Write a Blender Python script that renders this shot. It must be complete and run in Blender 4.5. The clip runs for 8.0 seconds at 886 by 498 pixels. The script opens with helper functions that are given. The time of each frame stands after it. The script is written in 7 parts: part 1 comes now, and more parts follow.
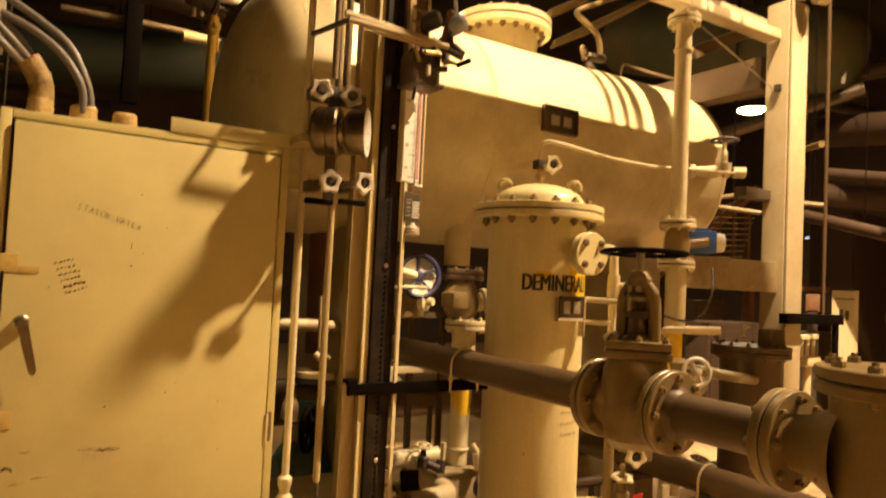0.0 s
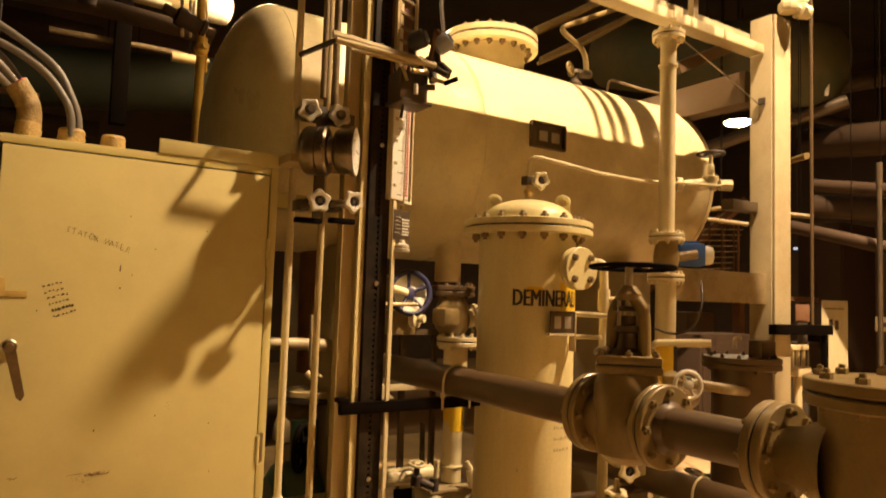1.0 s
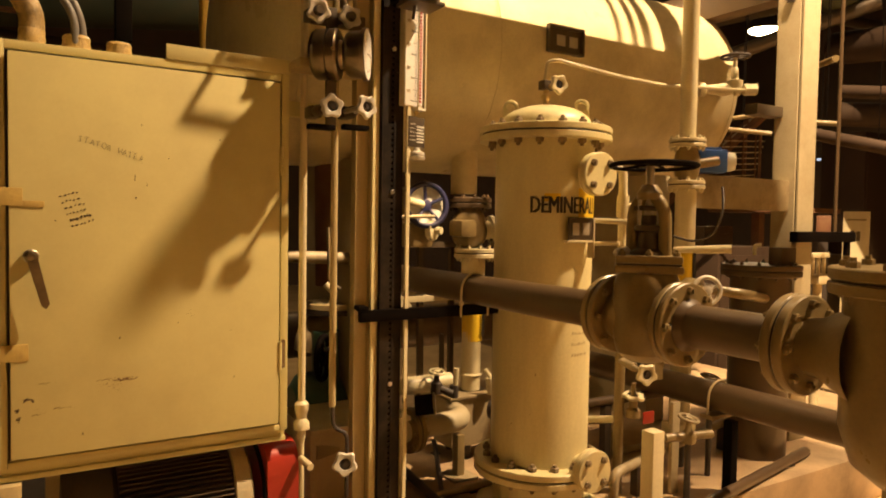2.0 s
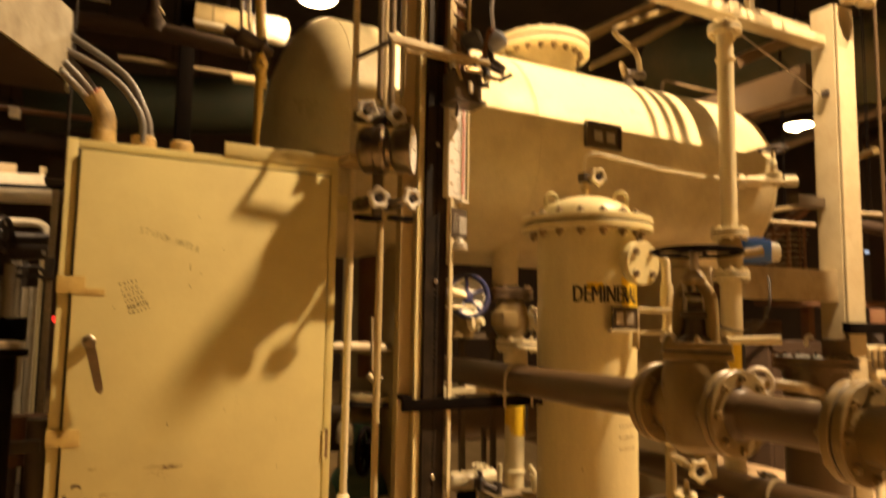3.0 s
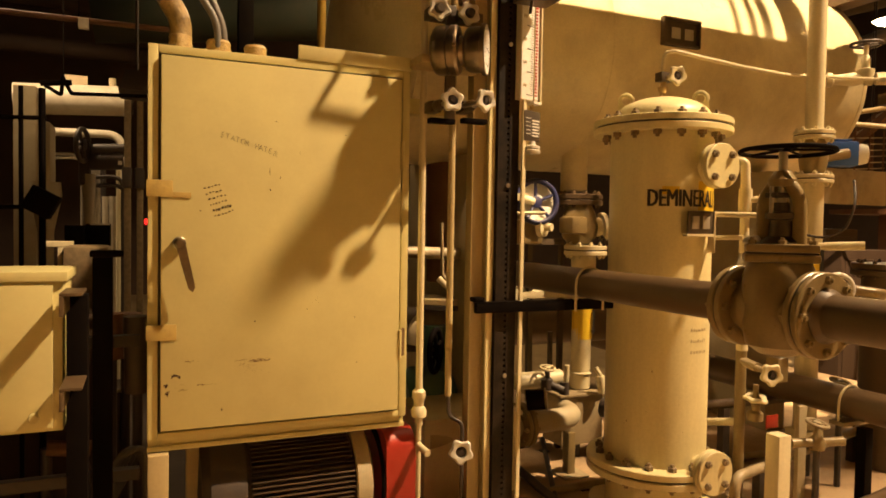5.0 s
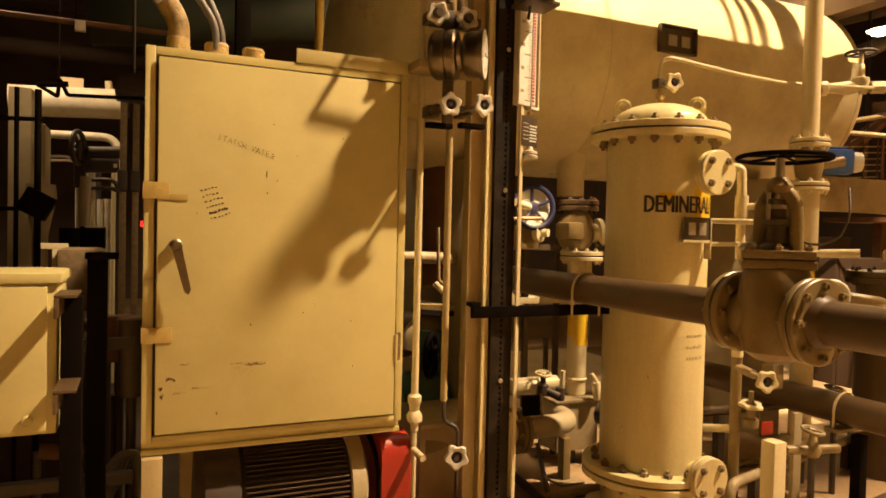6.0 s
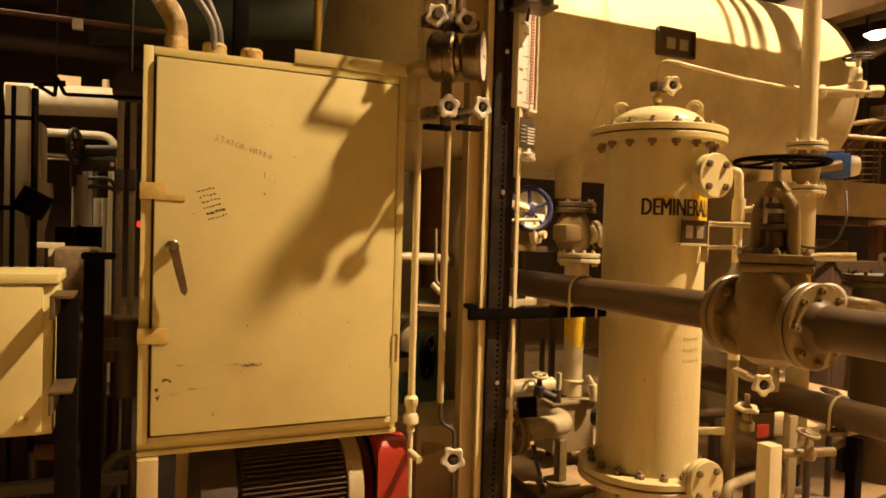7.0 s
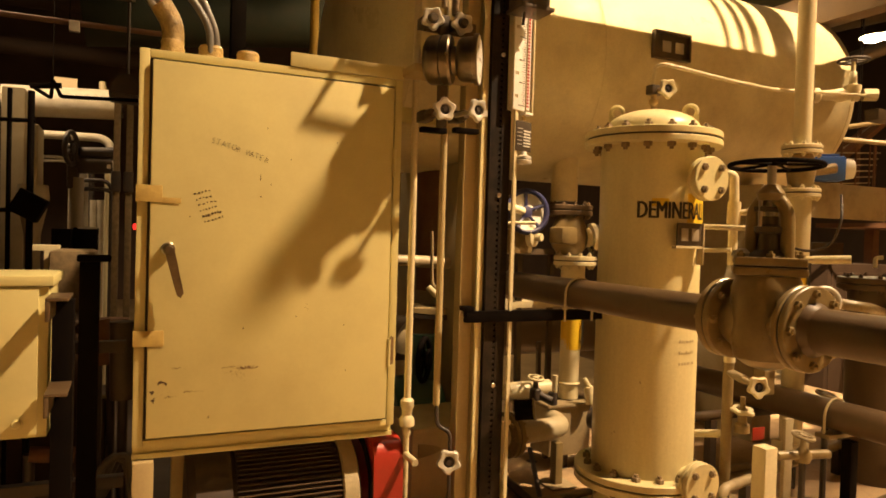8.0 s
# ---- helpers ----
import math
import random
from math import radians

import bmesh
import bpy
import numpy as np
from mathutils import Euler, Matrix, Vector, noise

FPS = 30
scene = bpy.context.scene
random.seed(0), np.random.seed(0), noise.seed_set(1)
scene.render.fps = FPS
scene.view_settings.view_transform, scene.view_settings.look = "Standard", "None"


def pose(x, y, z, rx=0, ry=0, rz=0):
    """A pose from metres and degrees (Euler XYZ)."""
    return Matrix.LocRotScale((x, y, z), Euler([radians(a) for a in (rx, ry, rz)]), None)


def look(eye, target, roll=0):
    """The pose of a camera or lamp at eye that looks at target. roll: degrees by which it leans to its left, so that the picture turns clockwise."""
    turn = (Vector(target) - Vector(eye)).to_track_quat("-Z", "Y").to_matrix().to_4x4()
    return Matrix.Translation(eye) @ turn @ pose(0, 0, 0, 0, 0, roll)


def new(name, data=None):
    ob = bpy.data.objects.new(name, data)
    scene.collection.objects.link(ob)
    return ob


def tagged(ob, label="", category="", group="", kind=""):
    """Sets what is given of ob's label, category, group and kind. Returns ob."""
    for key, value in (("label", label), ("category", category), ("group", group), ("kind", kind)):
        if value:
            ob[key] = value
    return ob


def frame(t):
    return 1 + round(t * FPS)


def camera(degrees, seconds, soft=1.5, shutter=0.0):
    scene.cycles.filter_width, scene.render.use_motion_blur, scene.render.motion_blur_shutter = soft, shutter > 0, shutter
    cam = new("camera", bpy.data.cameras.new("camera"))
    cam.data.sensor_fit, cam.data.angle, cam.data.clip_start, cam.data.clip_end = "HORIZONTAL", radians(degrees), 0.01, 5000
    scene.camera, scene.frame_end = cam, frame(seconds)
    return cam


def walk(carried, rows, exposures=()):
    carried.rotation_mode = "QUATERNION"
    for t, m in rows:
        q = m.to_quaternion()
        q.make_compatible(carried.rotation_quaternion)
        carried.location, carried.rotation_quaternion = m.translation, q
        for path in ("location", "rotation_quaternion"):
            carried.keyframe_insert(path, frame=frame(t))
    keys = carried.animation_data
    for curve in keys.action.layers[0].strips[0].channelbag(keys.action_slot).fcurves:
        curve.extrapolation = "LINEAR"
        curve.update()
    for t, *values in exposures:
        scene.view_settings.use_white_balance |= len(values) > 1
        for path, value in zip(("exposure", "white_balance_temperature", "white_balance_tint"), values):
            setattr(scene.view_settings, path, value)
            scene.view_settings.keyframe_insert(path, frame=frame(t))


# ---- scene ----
cam = camera(65.5, 8.0, soft=1.7, shutter=0.8)
METRES, EYE, TURN = 0.255, 1.55, -31.3
ROWS = [
    (0, -0.0895, 0.0453, 0.0819, -0.6509, 2.6764, -2.8323),
    (0.5, -0.0809, 0.016, 0.1011, -1.6744, 4.8619, -2.2485),
    (1, -0.0686, 0.0209, 0.1055, -1.3106, 3.982, -1.9452),
    (1.5, -0.0635, 0.0675, -0.0084, -0.8834, 0.5605, -1.3012),
    (1.7, -0.064, 0.1051, -0.0692, -0.6119, -1.1003, -1.0745),
    (2.2, -0.08, 0.13, -0.17, 0.4, -2.6, -0.8),
    (2.8, -0.1083, 0.0798, -0.2477, 2.5059, 0.9083, -0.5673),
    (3, -0.1388, 0.0136, -0.2585, 3.2078, 5.6152, -0.9137),
    (3.5, -0.1785, -0.0752, -0.2738, 4.7219, 7.6765, -1.4804),
    (4, -0.2386, -0.0857, -0.279, 6.1798, 5.8052, -1.272),
    (4.5, -0.3299, -0.0418, -0.3324, 8.0996, -0.0713, -0.6399),
    (5.2, -0.39, -0.03, -0.37, 7.75, -1.9, -1),
    (6, -0.4063, -0.0215, -0.3842, 7.4484, -1.3807, -1.3374),
    (6.5, -0.4107, -0.0116, -0.38, 7.2582, -1.4355, -1.5125),
    (7, -0.4128, -0.0176, -0.3579, 7.2101, -1.3797, -1.6499),
    (7.5, -0.3946, -0.0177, -0.3438, 6.7426, -1.2055, -1.7548),
    (8, -0.395, -0.0277, -0.3526, 6.9797, -1.1776, -1.7015),
]
walk(cam, [(t, pose(0, 0, EYE, 0, 0, TURN) @ pose(METRES * x, METRES * y, METRES * z, 90 + pitch, roll, yaw)) for t, x, y, z, yaw, pitch, roll in ROWS], [(0.0, 0.18), (0.5, 0.03), (1.0, -0.02), (1.5, 0.0), (3.0, 0.1), (3.5, -0.08), (4.0, -0.06), (4.6, 0.13), (6.0, 0.2), (8.0, 0.2)])

# ---- light: high-pressure sodium lamps under a mezzanine and in the open hall ----
SODIUM = (1.0, 0.678, 0.375)
world = bpy.data.worlds.new("world")
scene.world = world
world.use_nodes = True
world.node_tree.nodes["Background"].inputs[0].default_value = (0.9, 0.6, 0.36, 1)
world.node_tree.nodes["Background"].inputs[1].default_value = 0.012
scene.view_settings.exposure = 0.0


def lamp(name, kind, place, target, watts, size, spread=160):
    data = bpy.data.lights.new(name, kind)
    data.energy, data.color = watts, SODIUM
    if kind == "SPOT":
        data.spot_size, data.spot_blend, data.shadow_soft_size = radians(spread), 0.4, size
    else:
        data.shadow_soft_size = size
    ob = new(name, data)
    ob.matrix_world = look(place, target)
    return ob


HALL_LAMP = (6.9, -1.0, 10.5)
lamp("hall_light", "SPOT", HALL_LAMP, (1.8, 2.4, 1.6), 11000, 0.15, 50)
lamp("high_light", "SPOT", (2.2, -1.32, 11.0), (2.3, 2.6, 2.6), 16000, 0.05, 60)
# Added fill above the tank; no lamp is seen there.
lamp("bay_fill", "SPOT", (2.6, 3.3, 5.15), (2.6, 3.35, 0), 45, 0.12, 150)
lamp("rear_light", "POINT", (1.456, 4.925, 3.79), (1.456, 4.925, 0), 95, 0.11)
lamp("far_light", "SPOT", (9.0, 6.4, 4.85), (9.0, 6.4, 0), 225, 0.2, 165)
lamp("aisle_light", "SPOT", (-1.3, 6.9, 4.5), (-1.2, 8.0, 1.5), 330, 0.2, 110)


# ---- materials ----
def material(name, colour, rough=0.5, metal=0.0, dirt=0.25, grime=(0.25, 0.16, 0.07), scale=6.0, bump=0.05, fine=90.0, emit=0.0, spec=0.5, streak=False, speck=0.04):
    m = bpy.data.materials.new(name)
    m.use_nodes = True
    nodes, links = m.node_tree.nodes, m.node_tree.links
    shader = nodes["Principled BSDF"]
    place = nodes.new("ShaderNodeTexCoord")
    mapping = nodes.new("ShaderNodeMapping")
    links.new(place.outputs["Object"], mapping.inputs["Vector"])
    if streak:
        mapping.inputs["Scale"].default_value = (1.0, 1.0, 0.16)
    large = nodes.new("ShaderNodeTexNoise")
    large.inputs["Scale"].default_value, large.inputs["Detail"].default_value, large.inputs["Roughness"].default_value = scale, 6.0, 0.65
    small = nodes.new("ShaderNodeTexNoise")
    small.inputs["Scale"].default_value, small.inputs["Detail"].default_value = fine, 3.0
    links.new(mapping.outputs[0], large.inputs["Vector"])
    links.new(place.outputs["Object"], small.inputs["Vector"])
    ramp = nodes.new("ShaderNodeMapRange")
    ramp.inputs["From Min"].default_value, ramp.inputs["From Max"].default_value = 0.42, 0.78
    ramp.inputs["To Max"].default_value = dirt
    links.new(large.outputs["Fac"], ramp.inputs["Value"])
    mix = nodes.new("ShaderNodeMix")
    mix.data_type = "RGBA"
    mix.inputs[6].default_value, mix.inputs[7].default_value = (*colour, 1), (*grime, 1)
    links.new(ramp.outputs[0], mix.inputs[0])
    specks = nodes.new("ShaderNodeMapRange")
    specks.inputs["From Min"].default_value, specks.inputs["From Max"].default_value = 0.3, 0.7
    specks.inputs["To Min"].default_value, specks.inputs["To Max"].default_value = 1.0 - speck * 1.2, 1.0 + speck * 0.7
    links.new(small.outputs["Fac"], specks.inputs["Value"])
    shade = nodes.new("ShaderNodeMix")
    shade.data_type, shade.blend_type = "RGBA", "MULTIPLY"
    shade.inputs[0].default_value = 1.0
    links.new(mix.outputs[2], shade.inputs[6])
    links.new(specks.outputs[0], shade.inputs[7])
    links.new(shade.outputs[2], shader.inputs["Base Color"])
    gloss = nodes.new("ShaderNodeMapRange")
    gloss.inputs["To Min"].default_value, gloss.inputs["To Max"].default_value = max(0.05, rough - 0.12), min(1.0, rough + 0.15)
    links.new(large.outputs["Fac"], gloss.inputs["Value"])
    links.new(gloss.outputs[0], shader.inputs["Roughness"])
    shader.inputs["Metallic"].default_value = metal
    shader.inputs["Specular IOR Level"].default_value = spec
    if bump:
        relief = nodes.new("ShaderNodeBump")
        relief.inputs["Strength"].default_value, relief.inputs["Distance"].default_value = bump, 0.01
        links.new(large.outputs["Fac"], relief.inputs["Height"])
        links.new(relief.outputs[0], shader.inputs["Normal"])
    if emit:
        shader.inputs["Emission Color"].default_value = (*colour, 1)
        shader.inputs["Emission Strength"].default_value = emit
    return m


CREAM = material("cream_paint", (0.68, 0.60, 0.38), 0.42, dirt=0.35, streak=True)
CABINET = material("cabinet_paint", (0.645, 0.575, 0.262), 0.40, dirt=0.26, scale=2.6, bump=0.02, speck=0.012)
# Broad dirt mottling: stains, plus soft reflections imitated in the colour.
TANKPAINT = material("tank_paint", (0.76, 0.665, 0.40), 0.30, dirt=0.55, scale=2.2, bump=0.035)
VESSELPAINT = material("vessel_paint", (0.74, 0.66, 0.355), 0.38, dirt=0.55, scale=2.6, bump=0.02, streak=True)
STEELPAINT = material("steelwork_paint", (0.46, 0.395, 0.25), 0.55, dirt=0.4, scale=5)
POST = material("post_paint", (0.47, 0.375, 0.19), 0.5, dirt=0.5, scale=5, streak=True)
PIPEGREY = material("pipe_grey_paint", (0.108, 0.070, 0.037), 0.32, dirt=0.4, grime=(0.065, 0.045, 0.03), scale=7)
VALVEGREY = material("valve_grey_paint", (0.26, 0.19, 0.082), 0.30, dirt=0.45, grime=(0.11, 0.075, 0.045), scale=14, bump=0.2)
STRUT = material("strut_black_paint", (0.010, 0.007, 0.0055), 0.5, dirt=0.6, grime=(0.06, 0.04, 0.022), scale=12, spec=0.25)
BLACK = material("black_paint", (0.006, 0.0045, 0.004), 0.6, dirt=0.35, grime=(0.02, 0.014, 0.009), spec=0.02)
IRON = material("dark_iron", (0.045, 0.035, 0.03), 0.5, dirt=0.5, grime=(0.09, 0.055, 0.03), scale=20, bump=0.2)
STEEL = material("bright_steel", (0.62, 0.58, 0.5), 0.3, 1.0, dirt=0.3, scale=15)
BRASS = material("brass", (0.7, 0.55, 0.28), 0.3, 1.0, dirt=0.35, scale=20)
ALU = material("cast_aluminium", (0.66, 0.63, 0.55), 0.45, 0.2, dirt=0.3, scale=25)
WHITE = material("white_enamel", (0.82, 0.8, 0.72), 0.35, dirt=0.1)
RED = material("red_guard_paint", (0.38, 0.03, 0.016), 0.4, dirt=0.3, grime=(0.2, 0.05, 0.03))
BLUE = material("blue_paint", (0.05, 0.16, 0.60), 0.42, dirt=0.2)
NAVY = material("dark_blue_paint", (0.014, 0.02, 0.075), 0.35, dirt=0.2)
GREEN = material("green_paint", (0.04, 0.13, 0.10), 0.3, dirt=0.3)
DUCTGREEN = material("green_lagging", (0.02, 0.026, 0.016), 0.7, dirt=0.5, scale=3, grime=(0.05, 0.035, 0.02), spec=0.2)
YELLOW = material("yellow_band", (0.80, 0.55, 0.03), 0.4, dirt=0.15)
INK = material("black_ink", (0.02, 0.018, 0.015), 0.5, dirt=0.1)
MARKER = material("marker_ink", (0.08, 0.055, 0.025), 0.6, dirt=0.5, grime=(0.26, 0.19, 0.09), scale=60)
SCUFF = material("scuffed_metal", (0.16, 0.09, 0.035), 0.7, dirt=0.5, grime=(0.4, 0.3, 0.15), scale=60)
CHIP = material("bare_chipped_steel", (0.055, 0.03, 0.015), 0.7, dirt=0.5, grime=(0.2, 0.12, 0.05), scale=80)
SCALEWHITE = material("white_scale_enamel", (0.9, 0.89, 0.84), 0.3, dirt=0.06)
FADED = material("faded_marker", (0.40, 0.32, 0.17), 0.6, dirt=0.6, grime=(0.6, 0.5, 0.3), scale=50)
BUNDLE = material("brown_wrapped_cable", (0.34, 0.235, 0.085), 0.42, dirt=0.9, grime=(0.08, 0.05, 0.025), scale=26, bump=1.0)
DARKPLATE = material("oily_floor_plate", (0.05, 0.035, 0.025), 0.5, dirt=0.5, grime=(0.02, 0.014, 0.01), scale=3)
# Near-black brown for dark pipes, and for the shade painted under the cable duct.
DARKPIPE = material("dark_pipe_and_shade_paint", (0.05, 0.031, 0.02), 0.7, dirt=0.5, grime=(0.06, 0.04, 0.025), scale=6, spec=0.2)
FARGREEN = material("dull_green_duct_paint", (0.075, 0.085, 0.045), 0.6, dirt=0.5, scale=2)
COILDARK = material("dark_blue_coil", (0.05, 0.058, 0.085), 0.4, dirt=0.3, grime=(0.06, 0.05, 0.04), scale=20)
COILGREY = material("blue_grey_coil", (0.30, 0.33, 0.40), 0.45, dirt=0.4, grime=(0.12, 0.1, 0.08), scale=20)
GAUGESTEEL = material("oily_gauge_steel", (0.30, 0.25, 0.185), 0.30, 1.0, dirt=0.5, grime=(0.08, 0.06, 0.04), scale=18)
TAPE = material("tan_masking_tape", (0.46, 0.33, 0.09), 0.6, dirt=0.5, scale=25, bump=0.3)
HUBTAPE = material("hub_wrapping_tape", (0.50, 0.35, 0.12), 0.38, dirt=0.8, scale=34, bump=1.0)
# Grimy cream; on the cross beam it also stands for shade.
DIRTYSHADECREAM = material("grimy_and_shaded_cream_paint", (0.34, 0.27, 0.155), 0.5, dirt=0.7, scale=9, grime=(0.12, 0.08, 0.045))
CONDUIT = material("grey_flexible_conduit", (0.13, 0.12, 0.11), 0.45, dirt=0.3)
CONCRETE = material("concrete", (0.46, 0.32, 0.175), 0.8, dirt=0.7, grime=(0.07, 0.05, 0.03), scale=2.5, bump=0.3)
FLOORPAINT = material("brown_floor", (0.46, 0.33, 0.165), 0.5, dirt=0.5, grime=(0.07, 0.042, 0.025), scale=1.5)
WALLPAINT = material("tan_wall_paint", (0.60, 0.49, 0.31), 0.7, dirt=0.35, grime=(0.3, 0.2, 0.11), scale=1.2)
BRICK = material("brown_wall", (0.085, 0.052, 0.034), 0.8, dirt=0.5, grime=(0.035, 0.023, 0.018), scale=1.2)
SOFFIT = material("dark_soffit", (0.08, 0.065, 0.05), 0.8, dirt=0.5, grime=(0.03, 0.025, 0.02), scale=1.0)
RUST = material("rust_brown_steel", (0.16, 0.07, 0.035), 0.7, dirt=0.5, scale=10)
LAGGING = material("lagging_cloth", (0.72, 0.66, 0.52), 0.42, dirt=0.35, scale=8, bump=0.2)
DUCTCREAM = material("dusty_duct_paint", (0.32, 0.28, 0.19), 0.7, dirt=0.8, scale=9, grime=(0.13, 0.10, 0.06))
REDSCALE = material("red_scale_print", (0.40, 0.03, 0.015), 0.4, dirt=0.1)
PLATE = material("dark_name_plate", (0.09, 0.07, 0.05), 0.35, 0.3, dirt=0.3)
PLATEGREY = material("bare_plate_patch", (0.42, 0.38, 0.3), 0.4, 0.2, dirt=0.3)
GASYELLOW = material("dull_yellow_paint", (0.50, 0.32, 0.05), 0.4, dirt=0.4, scale=8)
BOLTDARK = material("grimy_bolt_steel", (0.24, 0.175, 0.095), 0.5, dirt=0.6, grime=(0.05, 0.035, 0.02), scale=30)
GLOW = material("lamp_glow", (1.0, 0.72, 0.32), 0.5, dirt=0.0, bump=0, emit=70.0)
COOL = material("cool_white_glow", (0.6, 0.75, 1.0), 0.5, dirt=0.0, bump=0, emit=0.8)
REDLED = material("red_indicator", (1.0, 0.03, 0.02), 0.4, dirt=0.0, bump=0, emit=1.5)

# ---- mesh helpers ----
I4 = Matrix.Identity(4)
HOME = {}


def thing(name, place, label, category, group="", kind=""):
    ob = new(name)
    ob.empty_display_size = 0.05
    ob.location = place
    HOME[ob.name] = Matrix.Translation(place).inverted()
    return tagged(ob, label, category, group, kind)


def mesh_of(bm, material_, angle=38):
    bmesh.ops.recalc_face_normals(bm, faces=bm.faces)
    data = bpy.data.meshes.new("mesh")
    bm.to_mesh(data)
    bm.free()
    data.materials.append(material_)
    data.polygons.foreach_set("use_smooth", [True] * len(data.polygons))
    data.set_sharp_from_angle(angle=radians(angle))
    return data


def part(name, bm, material_, parent, label=""):
    data = bm if isinstance(bm, bpy.types.Mesh) else mesh_of(bm, material_)
    ob = new(name, data)
    ob.parent = parent
    ob.matrix_parent_inverse = HOME.get(parent.name, I4)
    return tagged(ob, label)


def solid(name, bm, material_, label, category, kind="", group=""):
    return tagged(new(name, mesh_of(bm, material_)), label, category, group, kind)


def mesh():
    return bmesh.new()


def box(bm, x0, x1, y0, y1, z0, z1, bevel=0.0, m=None):
    r = bmesh.ops.create_cube(bm, size=1.0)
    turn = m or I4
    mat = turn @ Matrix.Translation(((x0 + x1) / 2, (y0 + y1) / 2, (z0 + z1) / 2)) @ Matrix.Diagonal((x1 - x0, y1 - y0, z1 - z0, 1))
    bmesh.ops.transform(bm, matrix=mat, verts=r["verts"])
    if bevel:
        edges = list({e for v in r["verts"] for e in v.link_edges})
        bmesh.ops.bevel(bm, geom=edges, offset=bevel, segments=2, affect="EDGES", profile=0.6)
    return bm


def axis_matrix(place, axis):
    z = Vector(axis).normalized()
    x = Vector((1, 0, 0)) if abs(z.z) > 0.99 else Vector((0, 0, 1)).cross(z).normalized()
    y = z.cross(x).normalized()
    x = y.cross(z)
    return Matrix.Translation(place) @ Matrix((x, y, z)).transposed().to_4x4()


def lathe(bm, place, axis, profile, seg=32):
    """Turns (radius, height) pairs round the axis; a radius of 0 closes an end."""
    m = axis_matrix(place, axis)
    rings = []
    for r, h in profile:
        if r <= 1e-6:
            rings.append([bm.verts.new(m @ Vector((0, 0, h)))])
        else:
            rings.append([bm.verts.new(m @ Vector((r * math.cos(2 * math.pi * i / seg), r * math.sin(2 * math.pi * i / seg), h))) for i in range(seg)])
    for a, b in zip(rings, rings[1:]):
        for i in range(seg):
            j = (i + 1) % seg
            if len(a) == 1 and len(b) == 1:
                continue
            if len(a) == 1:
                bm.faces.new((a[0], b[j], b[i]))
            elif len(b) == 1:
                bm.faces.new((a[i], a[j], b[0]))
            else:
                bm.faces.new((a[i], a[j], b[j], b[i]))
    return bm


def disc(bm, place, axis, r, h, seg=32, edge=0.003):
    e = min(edge, h * 0.3, r * 0.3)
    return lathe(bm, place, axis, [(0, 0), (r - e, 0), (r, e), (r, h - e), (r - e, h), (0, h)], seg)


def rod(bm, a, b, r, seg=16):
    a, b = Vector(a), Vector(b)
    return lathe(bm, a, b - a, [(0, 0), (r, 0), (r, (b - a).length), (0, (b - a).length)], seg)


def tube(bm, points, r, bend=0.05, seg=14, caps=True):
    """A round bar along a line of points, with rounded bends."""
    pts = [Vector(p) for p in points]
    path = [pts[0]]
    for a, b, c in zip(pts, pts[1:], pts[2:]):
        d1, d2 = (a - b), (c - b)
        k = min(bend, d1.length * 0.49, d2.length * 0.49)
        s, e = b + d1.normalized() * k, b + d2.normalized() * k
        for i in range(7):
            u = i / 6
            path.append((1 - u) ** 2 * s + 2 * u * (1 - u) * b + u * u * e)
    path.append(pts[-1])
    rings, up = [], None
    for i, p in enumerate(path):
        t = (path[min(i + 1, len(path) - 1)] - path[max(i - 1, 0)]).normalized()
        if up is None:
            up = t.orthogonal().normalized()
        up = (up - t * up.dot(t)).normalized()
        side = t.cross(up)
        rings.append([bm.verts.new(p + r * (math.cos(2 * math.pi * k / seg) * up + math.sin(2 * math.pi * k / seg) * side)) for k in range(seg)])
    for a, b in zip(rings, rings[1:]):
        for k in range(seg):
            bm.faces.new((a[k], a[(k + 1) % seg], b[(k + 1) % seg], b[k]))
    if caps:
        bm.faces.new(rings[0][::-1])
        bm.faces.new(rings[-1])
    return bm


def torus(bm, place, axis, R, r, seg=40, ring=10, squash=1.0):
    m = axis_matrix(place, axis)
    vs = [[bm.verts.new(m @ Vector(((R + r * math.cos(b)) * math.cos(a), (R + r * math.cos(b)) * math.sin(a), squash * r * math.sin(b))))
           for b in (2 * math.pi * j / ring for j in range(ring))] for a in (2 * math.pi * i / seg for i in range(seg))]
    for i in range(seg):
        for j in range(ring):
            bm.faces.new((vs[i][j], vs[(i + 1) % seg][j], vs[(i + 1) % seg][(j + 1) % ring], vs[i][(j + 1) % ring]))
    return bm


def prism(bm, outline, place, axis, depth, holes=0.0):
    """An outline of (x, y) pairs, drawn out along the axis."""
    m = axis_matrix(place, axis)
    low = [bm.verts.new(m @ Vector((x, y, 0))) for x, y in outline]
    high = [bm.verts.new(m @ Vector((x, y, depth))) for x, y in outline]
    n = len(outline)
    for i in range(n):
        bm.faces.new((low[i], low[(i + 1) % n], high[(i + 1) % n], high[i]))
    bm.faces.new(low[::-1])
    bm.faces.new(high)
    return bm


BOLT_MESH = {}


def bolt_mesh(r, h, material_):
    key = (round(r, 4), round(h, 4), material_.name)
    if key not in BOLT_MESH:
        bm = mesh()
        lathe(bm, (0, 0, 0), (0, 0, 1), [(r, -h * 0.2), (r, h * 0.55), (r * 0.86, h * 0.62), (r * 0.52, h * 0.62), (r * 0.5, h), (0, h)], 6)
        BOLT_MESH[key] = mesh_of(bm, material_, 25)
    return BOLT_MESH[key]


